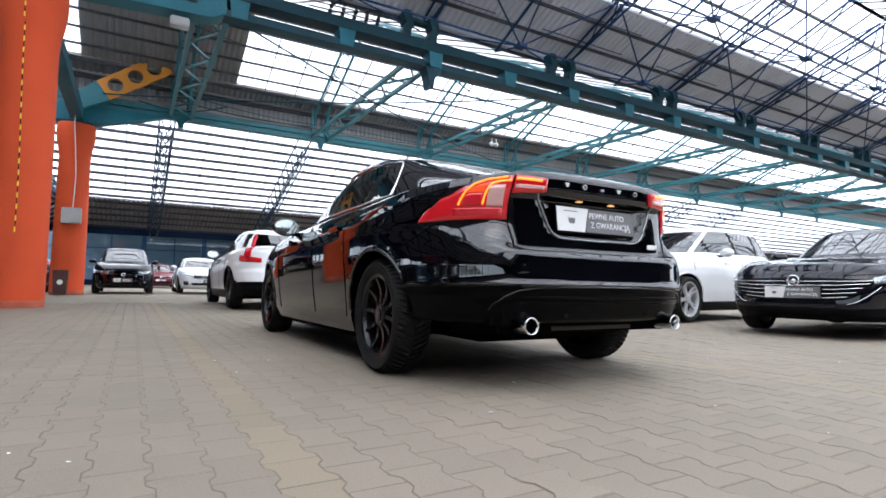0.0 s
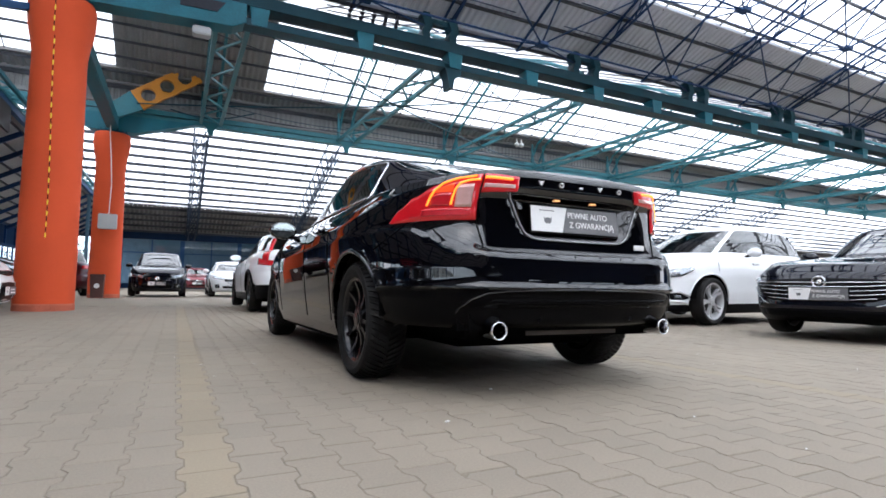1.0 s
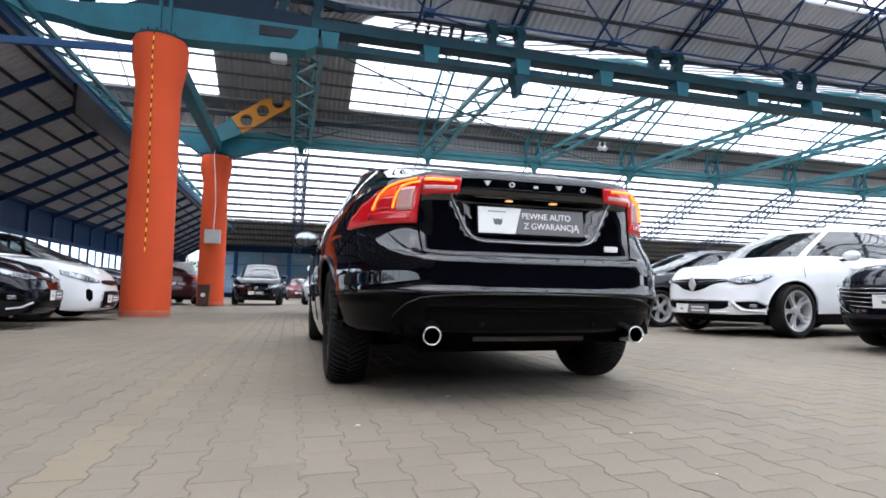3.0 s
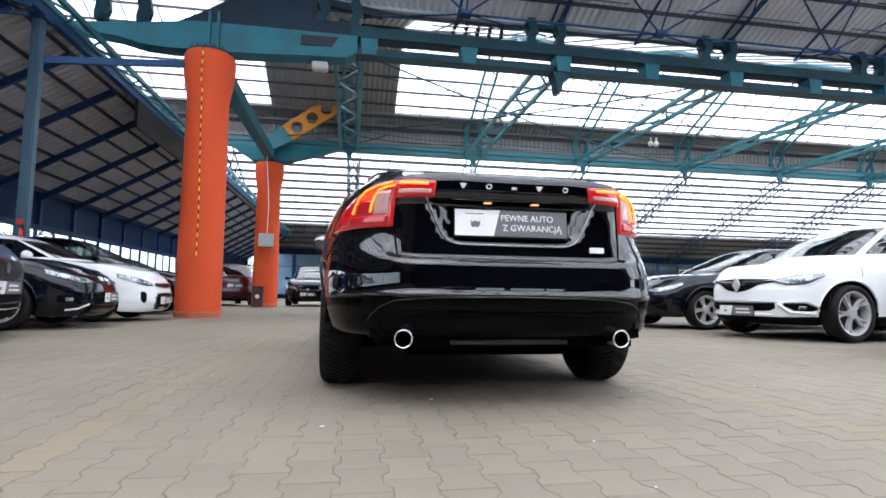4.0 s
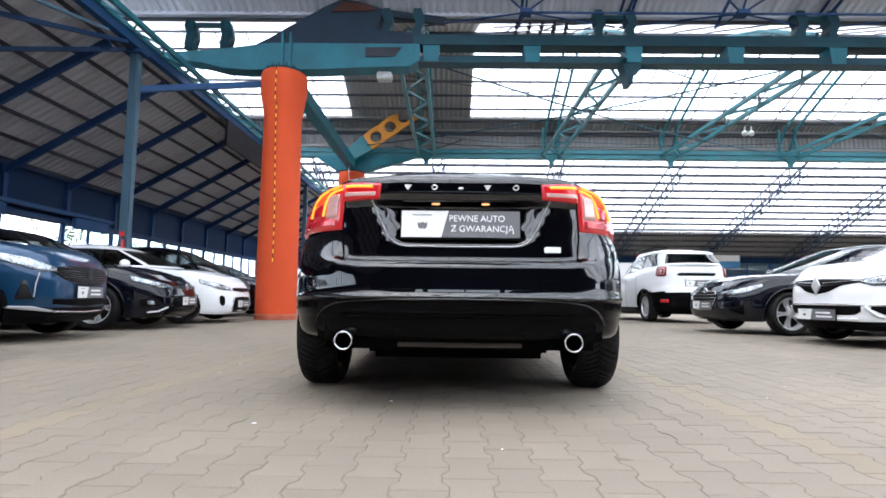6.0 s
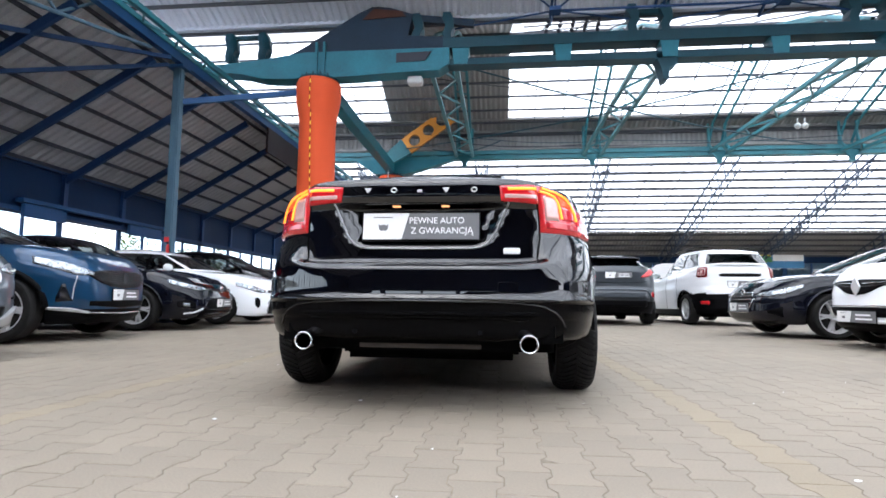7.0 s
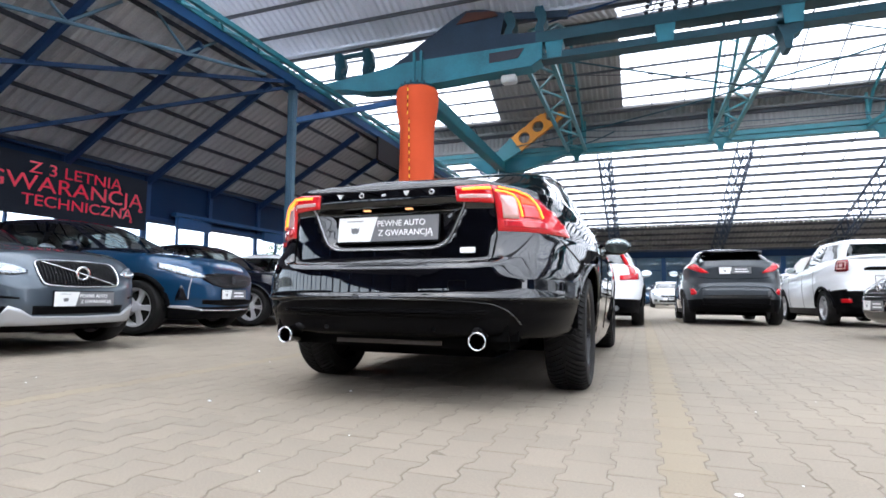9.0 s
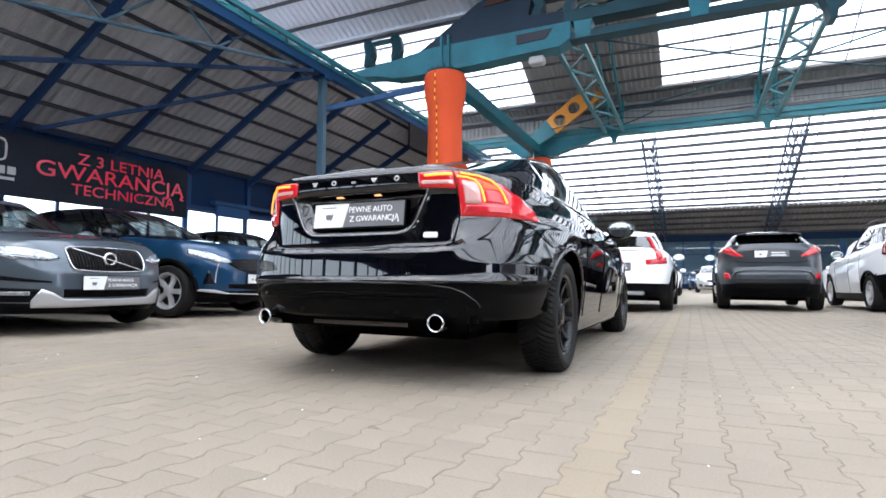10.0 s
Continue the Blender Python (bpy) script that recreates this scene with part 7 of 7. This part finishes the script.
# graphite coupe-like crossover
s = spec(w=1.795, h=1.56, wb=2.64, fo=0.9, ro=0.85, r=0.345, rim=0.23, paint=M_GRAPHPAINT, clad=0.3, clad_end=0.5,
         deck=[(-0.8, 1.20), (0.0, 1.18), (1.0, 1.09), (2.0, 1.01), (2.8, 0.92), (3.5, 0.78)], belt=(0.77, -0.72, 2.2), roof=(0.54, -0.28, 1.3), roofdrop=0.1, roofpaint=M_DARKPAINT, rearglass=M_GLASS)
c, h = parked(s, 2.84, 8.2, FACE_N, "graphite grey crossover with a roof spoiler", "tail")
rear_face(c, h, [], 1.05)
for sd in (-1, 1):
    face_patch(c, h, "tail_lamp", min(sd * 0.46, sd * 1.04), max(sd * 0.46, sd * 1.04), flip([(0.46, 1.0), (0.62, 1.02), (0.8, 1.08), (1.04, 1.14)], sd), flip([(0.46, 1.02), (0.62, 1.13), (0.74, 1.19), (1.04, 1.17)], sd), M_REDLENS, 0.03, "projecting red boomerang tail lamp", True)
    face_patch(c, h, "reflector", min(sd * 0.70, sd * 0.86), max(sd * 0.70, sd * 0.86), flip([(0.70, 0.60), (0.86, 0.58)], sd), flip([(0.70, 0.64), (0.76, 0.71), (0.86, 0.71)], sd), M_REDLENS, 0.016, "", True)
    face_line(c, h, "bumper_edge", [(sd * 0.70, 0.59), (sd * 0.60, 0.72), (sd * 0.45, 0.75), (0, 0.752)], 0.014, M_GREYPAINT, 0.012, rear=True)
face_patch(c, h, "bumper_panel", -0.58, 0.58, 0.56, [(-0.58, 0.70), (0, 0.715), (0.58, 0.70)], M_GRAPHPAINT, 0.03, "", True)
face_patch(c, h, "lower_panel", -0.6, 0.6, 0.40, 0.53, M_PLASTIC, 0.02, "", True)
face_line(c, h, "lid_crease", [(-0.62, 0.93), (-0.4, 0.90), (0, 0.89), (0.4, 0.90), (0.62, 0.93)], 0.006, M_LINER, 0.0, rear=True)
bm = bmesh.new()
prism(bm, [(-0.55, 0.16), (0.55, 0.16), (0.52, -0.06), (0.38, -0.14), (-0.38, -0.14), (-0.52, -0.06)], 0.03, pose(0, -0.40, 1.405, -10))
part("roof_spoiler", bm, M_DARKPAINT, c, "black split roof spoiler")
for x in (-0.4, -0.14, 0.14, 0.4):
    bm = bmesh.new()
    box(bm, (x, -0.38, 1.385), (0.035, 0.14, 0.06), None, 0.01)
    part("spoiler_support", bm, M_DARKPAINT, c)

# white boxy crossover
s = spec(w=1.80, h=1.71, wb=2.673, fo=0.84, ro=0.83, r=0.35, rim=0.225, paint=M_WHITEPAINT, clad=0.34, clad_end=0.69,
         deck=[(-0.8, 1.28), (0.0, 1.21), (1.0, 1.12), (2.0, 1.07), (2.7, 1.02), (3.4, 0.88)], belt=(0.79, -0.78, 2.2), roof=(0.62, -0.55, 1.3), lipmat=M_PLASTIC, lip=0.03)
c, h = parked(s, 5.39, 8.5, 2, "white boxy crossover with roof rails", "tail")
rear_face(c, h, [], 0.88)
bm = bmesh.new()
surface_patch(bm, lambda u, z, o: h.rear_at(u, z, o), list(np.linspace(-0.45, 0.45, 11)), zspan(1.04, 1.12, 4), 0.015)
part("garnish", bm, M_PLASTIC, c, "black lid garnish")
for sd in (-1, 1):
    face_patch(c, h, "tail_lamp", min(sd * 0.66, sd * 0.92), max(sd * 0.66, sd * 0.92), flip([(0.66, 1.06), (0.69, 1.03), (0.89, 1.03), (0.92, 1.06)], sd), flip([(0.66, 1.23), (0.69, 1.26), (0.89, 1.26), (0.92, 1.23)], sd), M_DARKRED, 0.02, "squarish dark red tail lamp", True, 13)
    face_line(c, h, "lamp_ring", [(sd * u, z) for u, z in ((0.71, 1.08), (0.71, 1.21), (0.86, 1.21), (0.86, 1.08))], 0.012, M_PINKLENS, 0.024, True, True)
    face_patch(c, h, "lamp_core", min(sd * 0.76, sd * 0.82), max(sd * 0.76, sd * 0.82), 1.11, 1.18, M_PINKLENS, 0.028, "", True, 6)
for side in (-1, 1):
    bm = bmesh.new()
    pipe(bm, [(side * 0.58, y, 1.68 + 0.06 * math.sin(math.pi * (y + 0.6) / 1.9)) for y in np.linspace(-0.6, 1.3, 12)], 0.02, 6)
    part("roof_rail", bm, M_PLASTIC, c)
    lamp(c, h, "reflector", 0.66, 0.86, 0.46, 0.53, side, M_REDLENS, 0.014, 5)

# white car with its bonnet up beyond it
s = spec(w=1.8, h=1.5, wb=2.65, fo=0.88, ro=0.8, paint=M_WHITEPAINT, deck=[(-0.7, 1.0), (2.0, 0.98), (2.8, 0.92), (3.5, 0.8)], belt=(0.79, -0.7, 2.25), roof=(0.57, -0.2, 1.35))
c, h = parked(s, 6.6, 16.6, FACE_S, "white hatchback with its bonnet propped open")
bm = bmesh.new()
prism(bm, [(-0.70, 0), (0.70, 0), (0.72, 0.35), (0.66, 0.75), (0.50, 0.98), (0.25, 1.06), (-0.25, 1.06), (-0.50, 0.98), (-0.66, 0.75), (-0.72, 0.35)], 0.035, pose(0, 2.35, 0.99, 58, 0, 0))
bmesh.ops.bevel(bm, geom=bm.edges[:], offset=0.01, segments=2, affect="EDGES")
part("bonnet", bm, M_WHITEPAINT, c, "raised white bonnet")
front_face(c, h, s, (0.45, 0.95, 0.66, 0.73, 0.72, 0.80), (0.42, 0.62, 0.7), 0.47, 1)

# the far rows
FARSPECS = [
    (spec(w=1.84, h=1.66, wb=2.68, fo=0.9, ro=0.9, r=0.35, paint=M_DARKPAINT, front=UPNOSE, deck=[(-0.8, 1.06), (2.1, 1.05), (2.8, 0.98), (3.5, 0.88)], belt=(0.81, -0.78, 2.3), roof=(0.62, -0.4, 1.35)), -2.35, 17.7, FACE_S, "black crossover facing down the hall"),
    (spec(w=1.80, h=1.42, wb=2.70, fo=0.9, ro=1.0, paint=M_WHITEPAINT, deck=[(-0.9, 0.96), (2.0, 0.93), (2.8, 0.86), (3.6, 0.70)], belt=(0.79, -0.7, 2.25), roof=(0.56, 0.1, 1.35)), 0.22, 18.4, FACE_S, "white saloon with dark grille in the far row"),
    (spec(w=1.80, h=1.50, wb=2.60, fo=0.85, ro=0.75, paint=M_REDPAINT, deck=[(-0.7, 1.0), (2.0, 0.97), (2.8, 0.9), (3.4, 0.78)], belt=(0.78, -0.7, 2.2), roof=(0.57, -0.2, 1.3)), -0.6, 33.0, FACE_S, "dark red hatchback far down the hall"),
    (spec(w=1.78, h=1.46, wb=2.60, fo=0.85, ro=0.65, paint=M_BLUEPAINT, deck=[(-0.6, 1.0), (2.0, 0.97), (2.8, 0.9), (3.4, 0.78)], belt=(0.78, -0.6, 2.2), roof=(0.57, -0.2, 1.3)), 2.05, 36.0, FACE_S, "blue hatchback far down the hall"),
    (spec(w=1.80, h=1.48, wb=2.65, fo=0.88, ro=0.8, paint=M_SILVERPAINT, deck=[(-0.7, 1.0), (2.0, 0.97), (2.8, 0.9), (3.5, 0.75)], belt=(0.79, -0.7, 2.25), roof=(0.57, -0.2, 1.35)), 2.5, 27.0, FACE_S, "silver hatchback in the far row"),
]
for s, x, y, turn, lab in FARSPECS:
    c, h = parked(s, x, y, turn, lab)
    front_face(c, h, s, (0.42, 0.98, 0.64, 0.73, 0.72, 0.80), (0.42, 0.55, 0.68), 0.46, 2)
s = spec(w=1.83, h=1.62, wb=2.66, fo=0.88, ro=0.85, r=0.35, paint=paint("burgundy_car_paint", (0.035, 0.004, 0.012), 0.3), deck=[(-0.8, 1.06), (2.0, 1.04), (2.7, 0.98), (3.5, 0.86)], belt=(0.8, -0.78, 2.2), roof=(0.6, -0.45, 1.3))
c, h = parked(s, -4.95, 17.6, 22, "dark burgundy crossover near the litter bin", "tail")
rear_face(c, h, [(0.5, 0.98, 0.9, 1.0, 0.9, 1.04, M_REDLENS)], 0.75)


# ---- small things ----
bin_ = thing("litter_bin", pose(-3.88, 16.05, 0) @ Matrix.Scale(0.72, 4), "dark brown plastic litter bin with a round sticker", "litter bin")
bm = bmesh.new()
prism(bm, [(-0.21, 0.03), (0.21, 0.03), (0.25, 0.9), (-0.25, 0.9)], 0.44, pose(0, 0.22, 0, 90, 0, 0))
part("body", bm, M_BROWN, bin_)
bm = bmesh.new()
box(bm, (0, 0, 0.95), (0.54, 0.5, 0.1), None, 0.03)
part("lid", bm, M_BROWN, bin_)
bm = bmesh.new()
tube(bm, (0, -0.224, 0.52), (0, -0.236, 0.52), 0.1, 20)
part("sticker", bm, M_PLATEWHITE, bin_, "round white sticker")

ebox = thing("junction_box", pose(-3.75, 16.42, 2.35), "pale grey electrical box on the orange column", "electrical box")
bm = bmesh.new()
box(bm, (0, 0, 0), (0.5, 0.2, 0.46), None, 0.015)
part("enclosure", bm, M_GREYBOX, ebox)
bm = bmesh.new()
box(bm, (0, -0.103, 0), (0.44, 0.012, 0.4), None, 0.005)
part("cover", bm, M_GREYBOX, ebox)
bm = bmesh.new()
pipe(bm, [(0.02, 0, 0.2), (0.05, -0.05, 1.2), (0.0, -0.06, 2.0), (-0.06, -0.1, 2.75), (-0.05, -0.1, 3.3)], 0.014, 6)
part("cable", bm, M_PLATEWHITE, ebox, "white cable running up the column")

ch = thing("warning_chain", pose(-3.72, Y_A - 0.54, 0), "yellow and black plastic chain hanging down the column", "chain")
for k in range(46):
    z = 5.4 - k * 0.092
    bm = bmesh.new()
    dy = 0.54 - (0.512 if z > 4.75 else lerp(0.438, 0.412, min(1, max(0, (z - 0.9) / 3.4)))) - 0.025
    box(bm, (-0.07 + 0.03 * math.sin(z), dy, z), (0.021 if k % 2 else 0.014, 0.016, 0.086), None, 0.006)
    part("link", bm, M_BRIGHTYELLOW if k % 2 else M_PLASTIC, ch)

ext = thing("fire_extinguisher", pose(X_END + 0.12, 6.70, 1.28) @ Matrix.Scale(0.52, 4), "red fire extinguisher hung on the post", "extinguisher")
bm = bmesh.new()
spin(bm, [(0.0, 0), (0.06, 0.0), (0.065, 0.03), (0.065, 0.4), (0.05, 0.46), (0.025, 0.49), (0.025, 0.53), (0, 0.53)], 20)
part("cylinder", bm, M_RED, ext, "", True)
bm = bmesh.new()
box(bm, (0, -0.05, 0.56), (0.05, 0.14, 0.04), None, 0.01)
part("valve", bm, M_PLASTIC, ext)
bm = bmesh.new()
pipe(bm, [(0, -0.04, 0.53), (0.09, -0.06, 0.45), (0.1, -0.05, 0.2)], 0.012, 6)
part("hose", bm, M_PLASTIC, ext)
bm = bmesh.new()
box(bm, (X_END + 0.05, 6.75, 1.64), (0.10, 0.012, 0.10), None, 0.003)
tagged(link("safety_sign", bm, M_RED), "small red fire safety sign on the post", "sign")

fl = thing("floodlight", pose(-1.55, Y_A + 0.05, 5.5) @ Matrix.Scale(0.8, 4), "pale grey box lamp hung from the girder on a chain", "lamp")
bm = bmesh.new()
box(bm, (0, 0, -0.05), (0.42, 0.3, 0.22), None, 0.03)
part("housing", bm, M_GREYBOX, fl)
bm = bmesh.new()
pipe(bm, [(0, 0, 0.06), (0.02, 0, 0.2), (-0.01, 0, 0.35), (0.01, 0, 0.5)], 0.018, 6)
part("chain", bm, M_GREYBOX, fl)

for k, (a, b) in enumerate((((-3.4, 16.6, 6.2), (9.0, 8.6, 6.1)), ((-0.9, Y_A, 5.9), (12.0, 16.8, 6.1)), ((-2.2, 16.8, 6.25), (0.4, 16.4, 6.4)))):
    bm = bmesh.new()
    n = 14
    pipe(bm, [(lerp(a[0], b[0], i / n), lerp(a[1], b[1], i / n), lerp(a[2], b[2], i / n) - 0.25 * math.sin(math.pi * i / n)) for i in range(n + 1)], 0.022, 6)
    tagged(link("cable", bm, M_DKTEAL), "dark cable slung between the girders", "cable", "slung cables")
for k, (a, b, r_) in enumerate((((-1.2, 16.7, 6.45), (3.4, 16.75, 6.3), 0.018), ((-0.6, 16.6, 6.6), (4.2, 16.5, 6.35), 0.012), ((0.3, 16.6, 6.25), (12.5, 16.7, 6.45), 0.014), ((3.6, 16.5, 6.4), (21.0, 16.6, 6.3), 0.012), ((-3.2, 8.7, 6.0), (3.6, 12.5, 6.6), 0.012), ((3.8, 8.6, 6.1), (17.0, 16.4, 6.4), 0.016))):
    bm = bmesh.new()
    pipe(bm, [(lerp(a[0], b[0], i / 12), lerp(a[1], b[1], i / 12), lerp(a[2], b[2], i / 12) - 0.12 * math.sin(math.pi * i / 12)) for i in range(13)], r_, 6)
    tagged(link("cable", bm, M_DKTEAL if k % 2 else M_DKSTEEL), "thin dark cable slung between the girders", "cable", "slung cables")
bm = bmesh.new()
for k in range(5):
    for z in (6.5, 6.62, 6.74):
        spin(bm, [(0.01, -0.05), (0.05, -0.03), (0.05, 0.03), (0.01, 0.05)], 10, pose(0.1 + k * 0.28 + z * 0.2, Y_A, z, 0, 90, 0))
for z in (6.5, 6.62, 6.74):
    tube(bm, (0.9, Y_A, z), (3.2, Y_A, z + 0.1), 0.015, 6)
tagged(link("insulator_rack", bm, M_DKSTEEL), "row of dark insulators with wires on the girder", "insulator")
bm = bmesh.new()
for x in (9.15, 9.35):
    bmesh.ops.create_uvsphere(bm, u_segments=12, v_segments=8, radius=0.09, matrix=Matrix.Translation((x, 13.2, 5.72)))
    tube(bm, (x, 13.2, 5.78), (x, 13.2, 5.95), 0.02, 6)
tagged(link("bulb_lamp", bm, M_GREYBOX), "pair of pale globe lamps under a tie", "lamp")
bm = bmesh.new()
box(bm, (X_END + 0.2, 13.1, 4.9), (0.07, 4.6, 0.72), None, 0.01)
tagged(link("hanging_board", bm, surf("dark_brown_board", (0.022, 0.017, 0.019), 0.6, 0, 0.25, 2, 40, 0.05, spec=0.15)), "dark brown board hung below the aisle edge", "board")
# reflector added along the near aisle only, to brighten its roof from outside
bm = bmesh.new()
box(bm, (-35.0, -11, 0.0), (51.0, 34, 0.02))
tagged(link("pavement_yard", bm, surf("pale_concrete", (0.66, 0.65, 0.62), 0.85, 0, 0.15, 0.4, 20, 0.1)), "pale concrete yard outside the aisle windows", "pavement", kind="structure")

# pale crumbs of mortar and paper lying about
random.seed(21)
spots = [(-0.84, -1.08), (-0.34, -0.58), (1.39, -1.56)] + [(random.uniform(-2.4, 2.6), random.uniform(-2.3, 1.5)) for k in range(16)]
for k, (x, y) in enumerate(spots):
    bm = bmesh.new()
    bmesh.ops.create_icosphere(bm, subdivisions=1, radius=0.009 if k < 3 else random.uniform(0.003, 0.006))
    for v in bm.verts:
        v.co = (v.co.x * random.uniform(0.7, 1.5), v.co.y * random.uniform(0.6, 1.2), v.co.z * 0.4)
    o = tagged(link("crumb", bm, M_PLATEWHITE), "small pale crumb lying on the paving", "litter", "crumbs on the paving")
    o.location = (x, y, 0.003)

bm = bmesh.new()
box(bm, (51, 66, 3.6), (122, 0.4, 7.2))
tagged(link("backdrop_building", bm, surf("grey_blue_cladding", (0.12, 0.20, 0.28), 0.7, 0, 0.35, 0.25, 3, 0.1)), "grey-blue building across the yard beyond the far glazing", "building", kind="structure")
# slabs out of view, added to keep sky light off the backdrop building
bm = bmesh.new()
box(bm, (50.3, 51.0, 5.5), (119.4, 9.0, 0.2))
box(bm, (50.3, 62.0, 5.5), (119.4, 9.0, 0.2))
tagged(link("ceiling_beyond", bm, M_GREYSHEET), "grey roof of the next hall beyond the far glazing", "ceiling", kind="structure")
# printed banners high on the far wall
fb = thing("banner", pose(24.45, Y_FAR - 0.15, 4.43), "blue and white printed banner with a yellow sun disc", "banner")
bm = bmesh.new()
box(bm, (0, 0, 0), (4.1, 0.03, 1.9), None, 0.004)
part("cloth", bm, surf("bright_blue_print", (0.05, 0.22, 0.42), 0.6, 0, 0.15, 1, 30), fb)
bm = bmesh.new()
box(bm, (0.75, -0.02, 0.25), (2.5, 0.02, 1.2))
part("white_panel", bm, M_PLATEWHITE, fb)
bm = bmesh.new()
box(bm, (0.9, -0.035, 0.5), (1.3, 0.012, 0.16))
part("text_bar", bm, M_PLATEGREY, fb)
bm = bmesh.new()
tube(bm, (-1.25, -0.02, 0.1), (-1.25, -0.035, 0.1), 0.62, 28)
part("disc", bm, M_BRIGHTYELLOW, fb, "yellow disc")
bm = bmesh.new()
prism(bm, [(-0.75, -0.45), (0.75, -0.45), (0.6, 0.0), (0.2, 0.15), (-0.3, 0.1), (-0.65, -0.1)], 0.012, Matrix.Translation((-1.25, -0.036, 0)) @ REAR_UP)
part("hill", bm, surf("green_print", (0.06, 0.25, 0.1), 0.6), fb, "green hill shape")
rb = thing("banner", pose(18.8, Y_FAR - 0.15, 4.75), "plain dark red banner on the far wall", "banner")
bm = bmesh.new()
box(bm, (0, 0, 0), (3.4, 0.03, 0.9), None, 0.004)
part("cloth", bm, surf("dark_red_print", (0.22, 0.015, 0.02), 0.6, 0, 0.15, 1, 30), rb)
# outdoors beyond the aisle windows: yard wall and spring shrubs
bm = bmesh.new()
box(bm, (-24, 15, 1.2), (0.3, 70, 2.4))
tagged(link("backdrop_wall", bm, M_OUTWALL), "pale rendered wall across the yard", "wall", kind="structure")
random.seed(4)
for bx, by in ((-20.0, 23.2), (-21.0, 34.0), (-15.0, 66.0), (-12.5, 74.0)):
    sh_ = thing("shrub", pose(bx, by, 0) @ Matrix.Scale(1.9 if by > 60 else 1.5, 4), "fresh green shrub in the yard outside", "shrub", "shrubs in the yard")
    bm = bmesh.new()
    for q in range(7):
        tube(bm, (random.uniform(-0.15, 0.15), random.uniform(-0.15, 0.15), 0), (random.uniform(-0.8, 0.8), random.uniform(-0.8, 0.8), random.uniform(1.2, 2.4)), 0.05, 5, 0.015)
    part("stem", bm, M_BROWN, sh_)
    bm = bmesh.new()
    clumps = [Vector((random.gauss(0, 0.8), random.gauss(0, 0.9), random.uniform(0.8, 2.6))) for q in range(26)]
    for q in range(1900):
        c0 = random.choice(clumps) + Vector((random.gauss(0, 0.2), random.gauss(0, 0.2), random.gauss(0, 0.17)))
        u, v = Vector((random.gauss(0, 1), random.gauss(0, 1), random.gauss(0, 1))).normalized() * 0.055, Vector((random.gauss(0, 1), random.gauss(0, 1), random.gauss(0, 1))).normalized() * 0.04
        bm.faces.new([bm.verts.new(c0 + w) for w in (u, v, -u, -v)])
    part("foliage", bm, M_GREEN, sh_)

# ---- paving blocks, interlocking, last ----
PX, PY = 0.141, 0.20
prof = [(-0.0802, -0.0985), (0.0802, -0.0985), (0.0802, -0.068), (0.0588, -0.036), (0.0588, 0.036), (0.0802, 0.068), (0.0802, 0.0985), (-0.0802, 0.0985), (-0.0802, 0.068), (-0.0588, 0.036), (-0.0588, -0.036), (-0.0802, -0.068)]


def block_faces(cx, cy, dz, ax, ay, base, verts, faces):
    n = len(prof)
    for k, (sx, z) in enumerate(((1.0, -0.012), (1.0, -0.003), (0.968, 0.0))):
        for x, y in prof:
            verts.append((cx + x * sx, cy + y * sx, z + dz + (ax * x + ay * y if k else 0)))
    for r in range(2):
        for i in range(n):
            j = (i + 1) % n
            faces.append((base + r * n + i, base + r * n + j, base + (r + 1) * n + j, base + (r + 1) * n + i))
    faces.append(tuple(base + 2 * n + i for i in range(n)))


floor = thing("pavement", pose(0, 0, 0), "grey-beige interlocking concrete paving blocks, worn and dusty", "pavement", kind="structure")
bm = bmesh.new()
box(bm, (0.6, 1.85, -0.0042), (17.1, 16.9, 0.005))
part("joint_bed", bm, M_GROUT, floor)
v0, f0 = [], []
block_faces(0, 0, 0, 0, 0, 0, v0, f0)
block = bpy.data.meshes.new("paving_block")
block.from_pydata(v0, [], f0)
block.materials.append(M_PAVER)
random.seed(11)
line_block = block.copy()
line_block.materials.clear()
line_block.materials.append(M_PAVERLINE)
plain, lined = ([], []), ([], [])
singles = 0
nx, ny = round(16.8 / PX), round(16.6 / PY)
for i in range(nx):
    for j in range(ny):
        x = -7.75 + i * PX
        y = -6.3 + j * PY + (PY / 2 if i % 2 else 0)
        dz, ax, ay = max(-0.0008, random.gauss(0, 0.0008)), random.gauss(0, 0.0035), random.gauss(0, 0.0035)
        if abs(x) < 1.4 and -2.35 < y < -1.55 and singles < 300:
            o = new("paving_block", line_block if i in (43, 64) else block)
            o.parent = floor
            o.matrix_local = Matrix.Translation((x, y, dz)) @ Matrix.Rotation(ax, 4, "Y") @ Matrix.Rotation(ay, 4, "X")
            singles += 1
        else:
            verts, faces = lined if i in (43, 64) else plain
            block_faces(x, y, dz, ax, ay, len(verts), verts, faces)
for nm, (verts, faces), mat_ in (("paving_field", plain, M_PAVER), ("lane_line_blocks", lined, M_PAVERLINE)):
    me = bpy.data.meshes.new(nm)
    me.from_pydata(verts, [], faces)
    me.materials.append(mat_)
    fld = new(nm, me)
    fld.parent = floor
    tagged(fld, "yellowish line of paving blocks" if mat_ is M_PAVERLINE else "", kind="stuff")
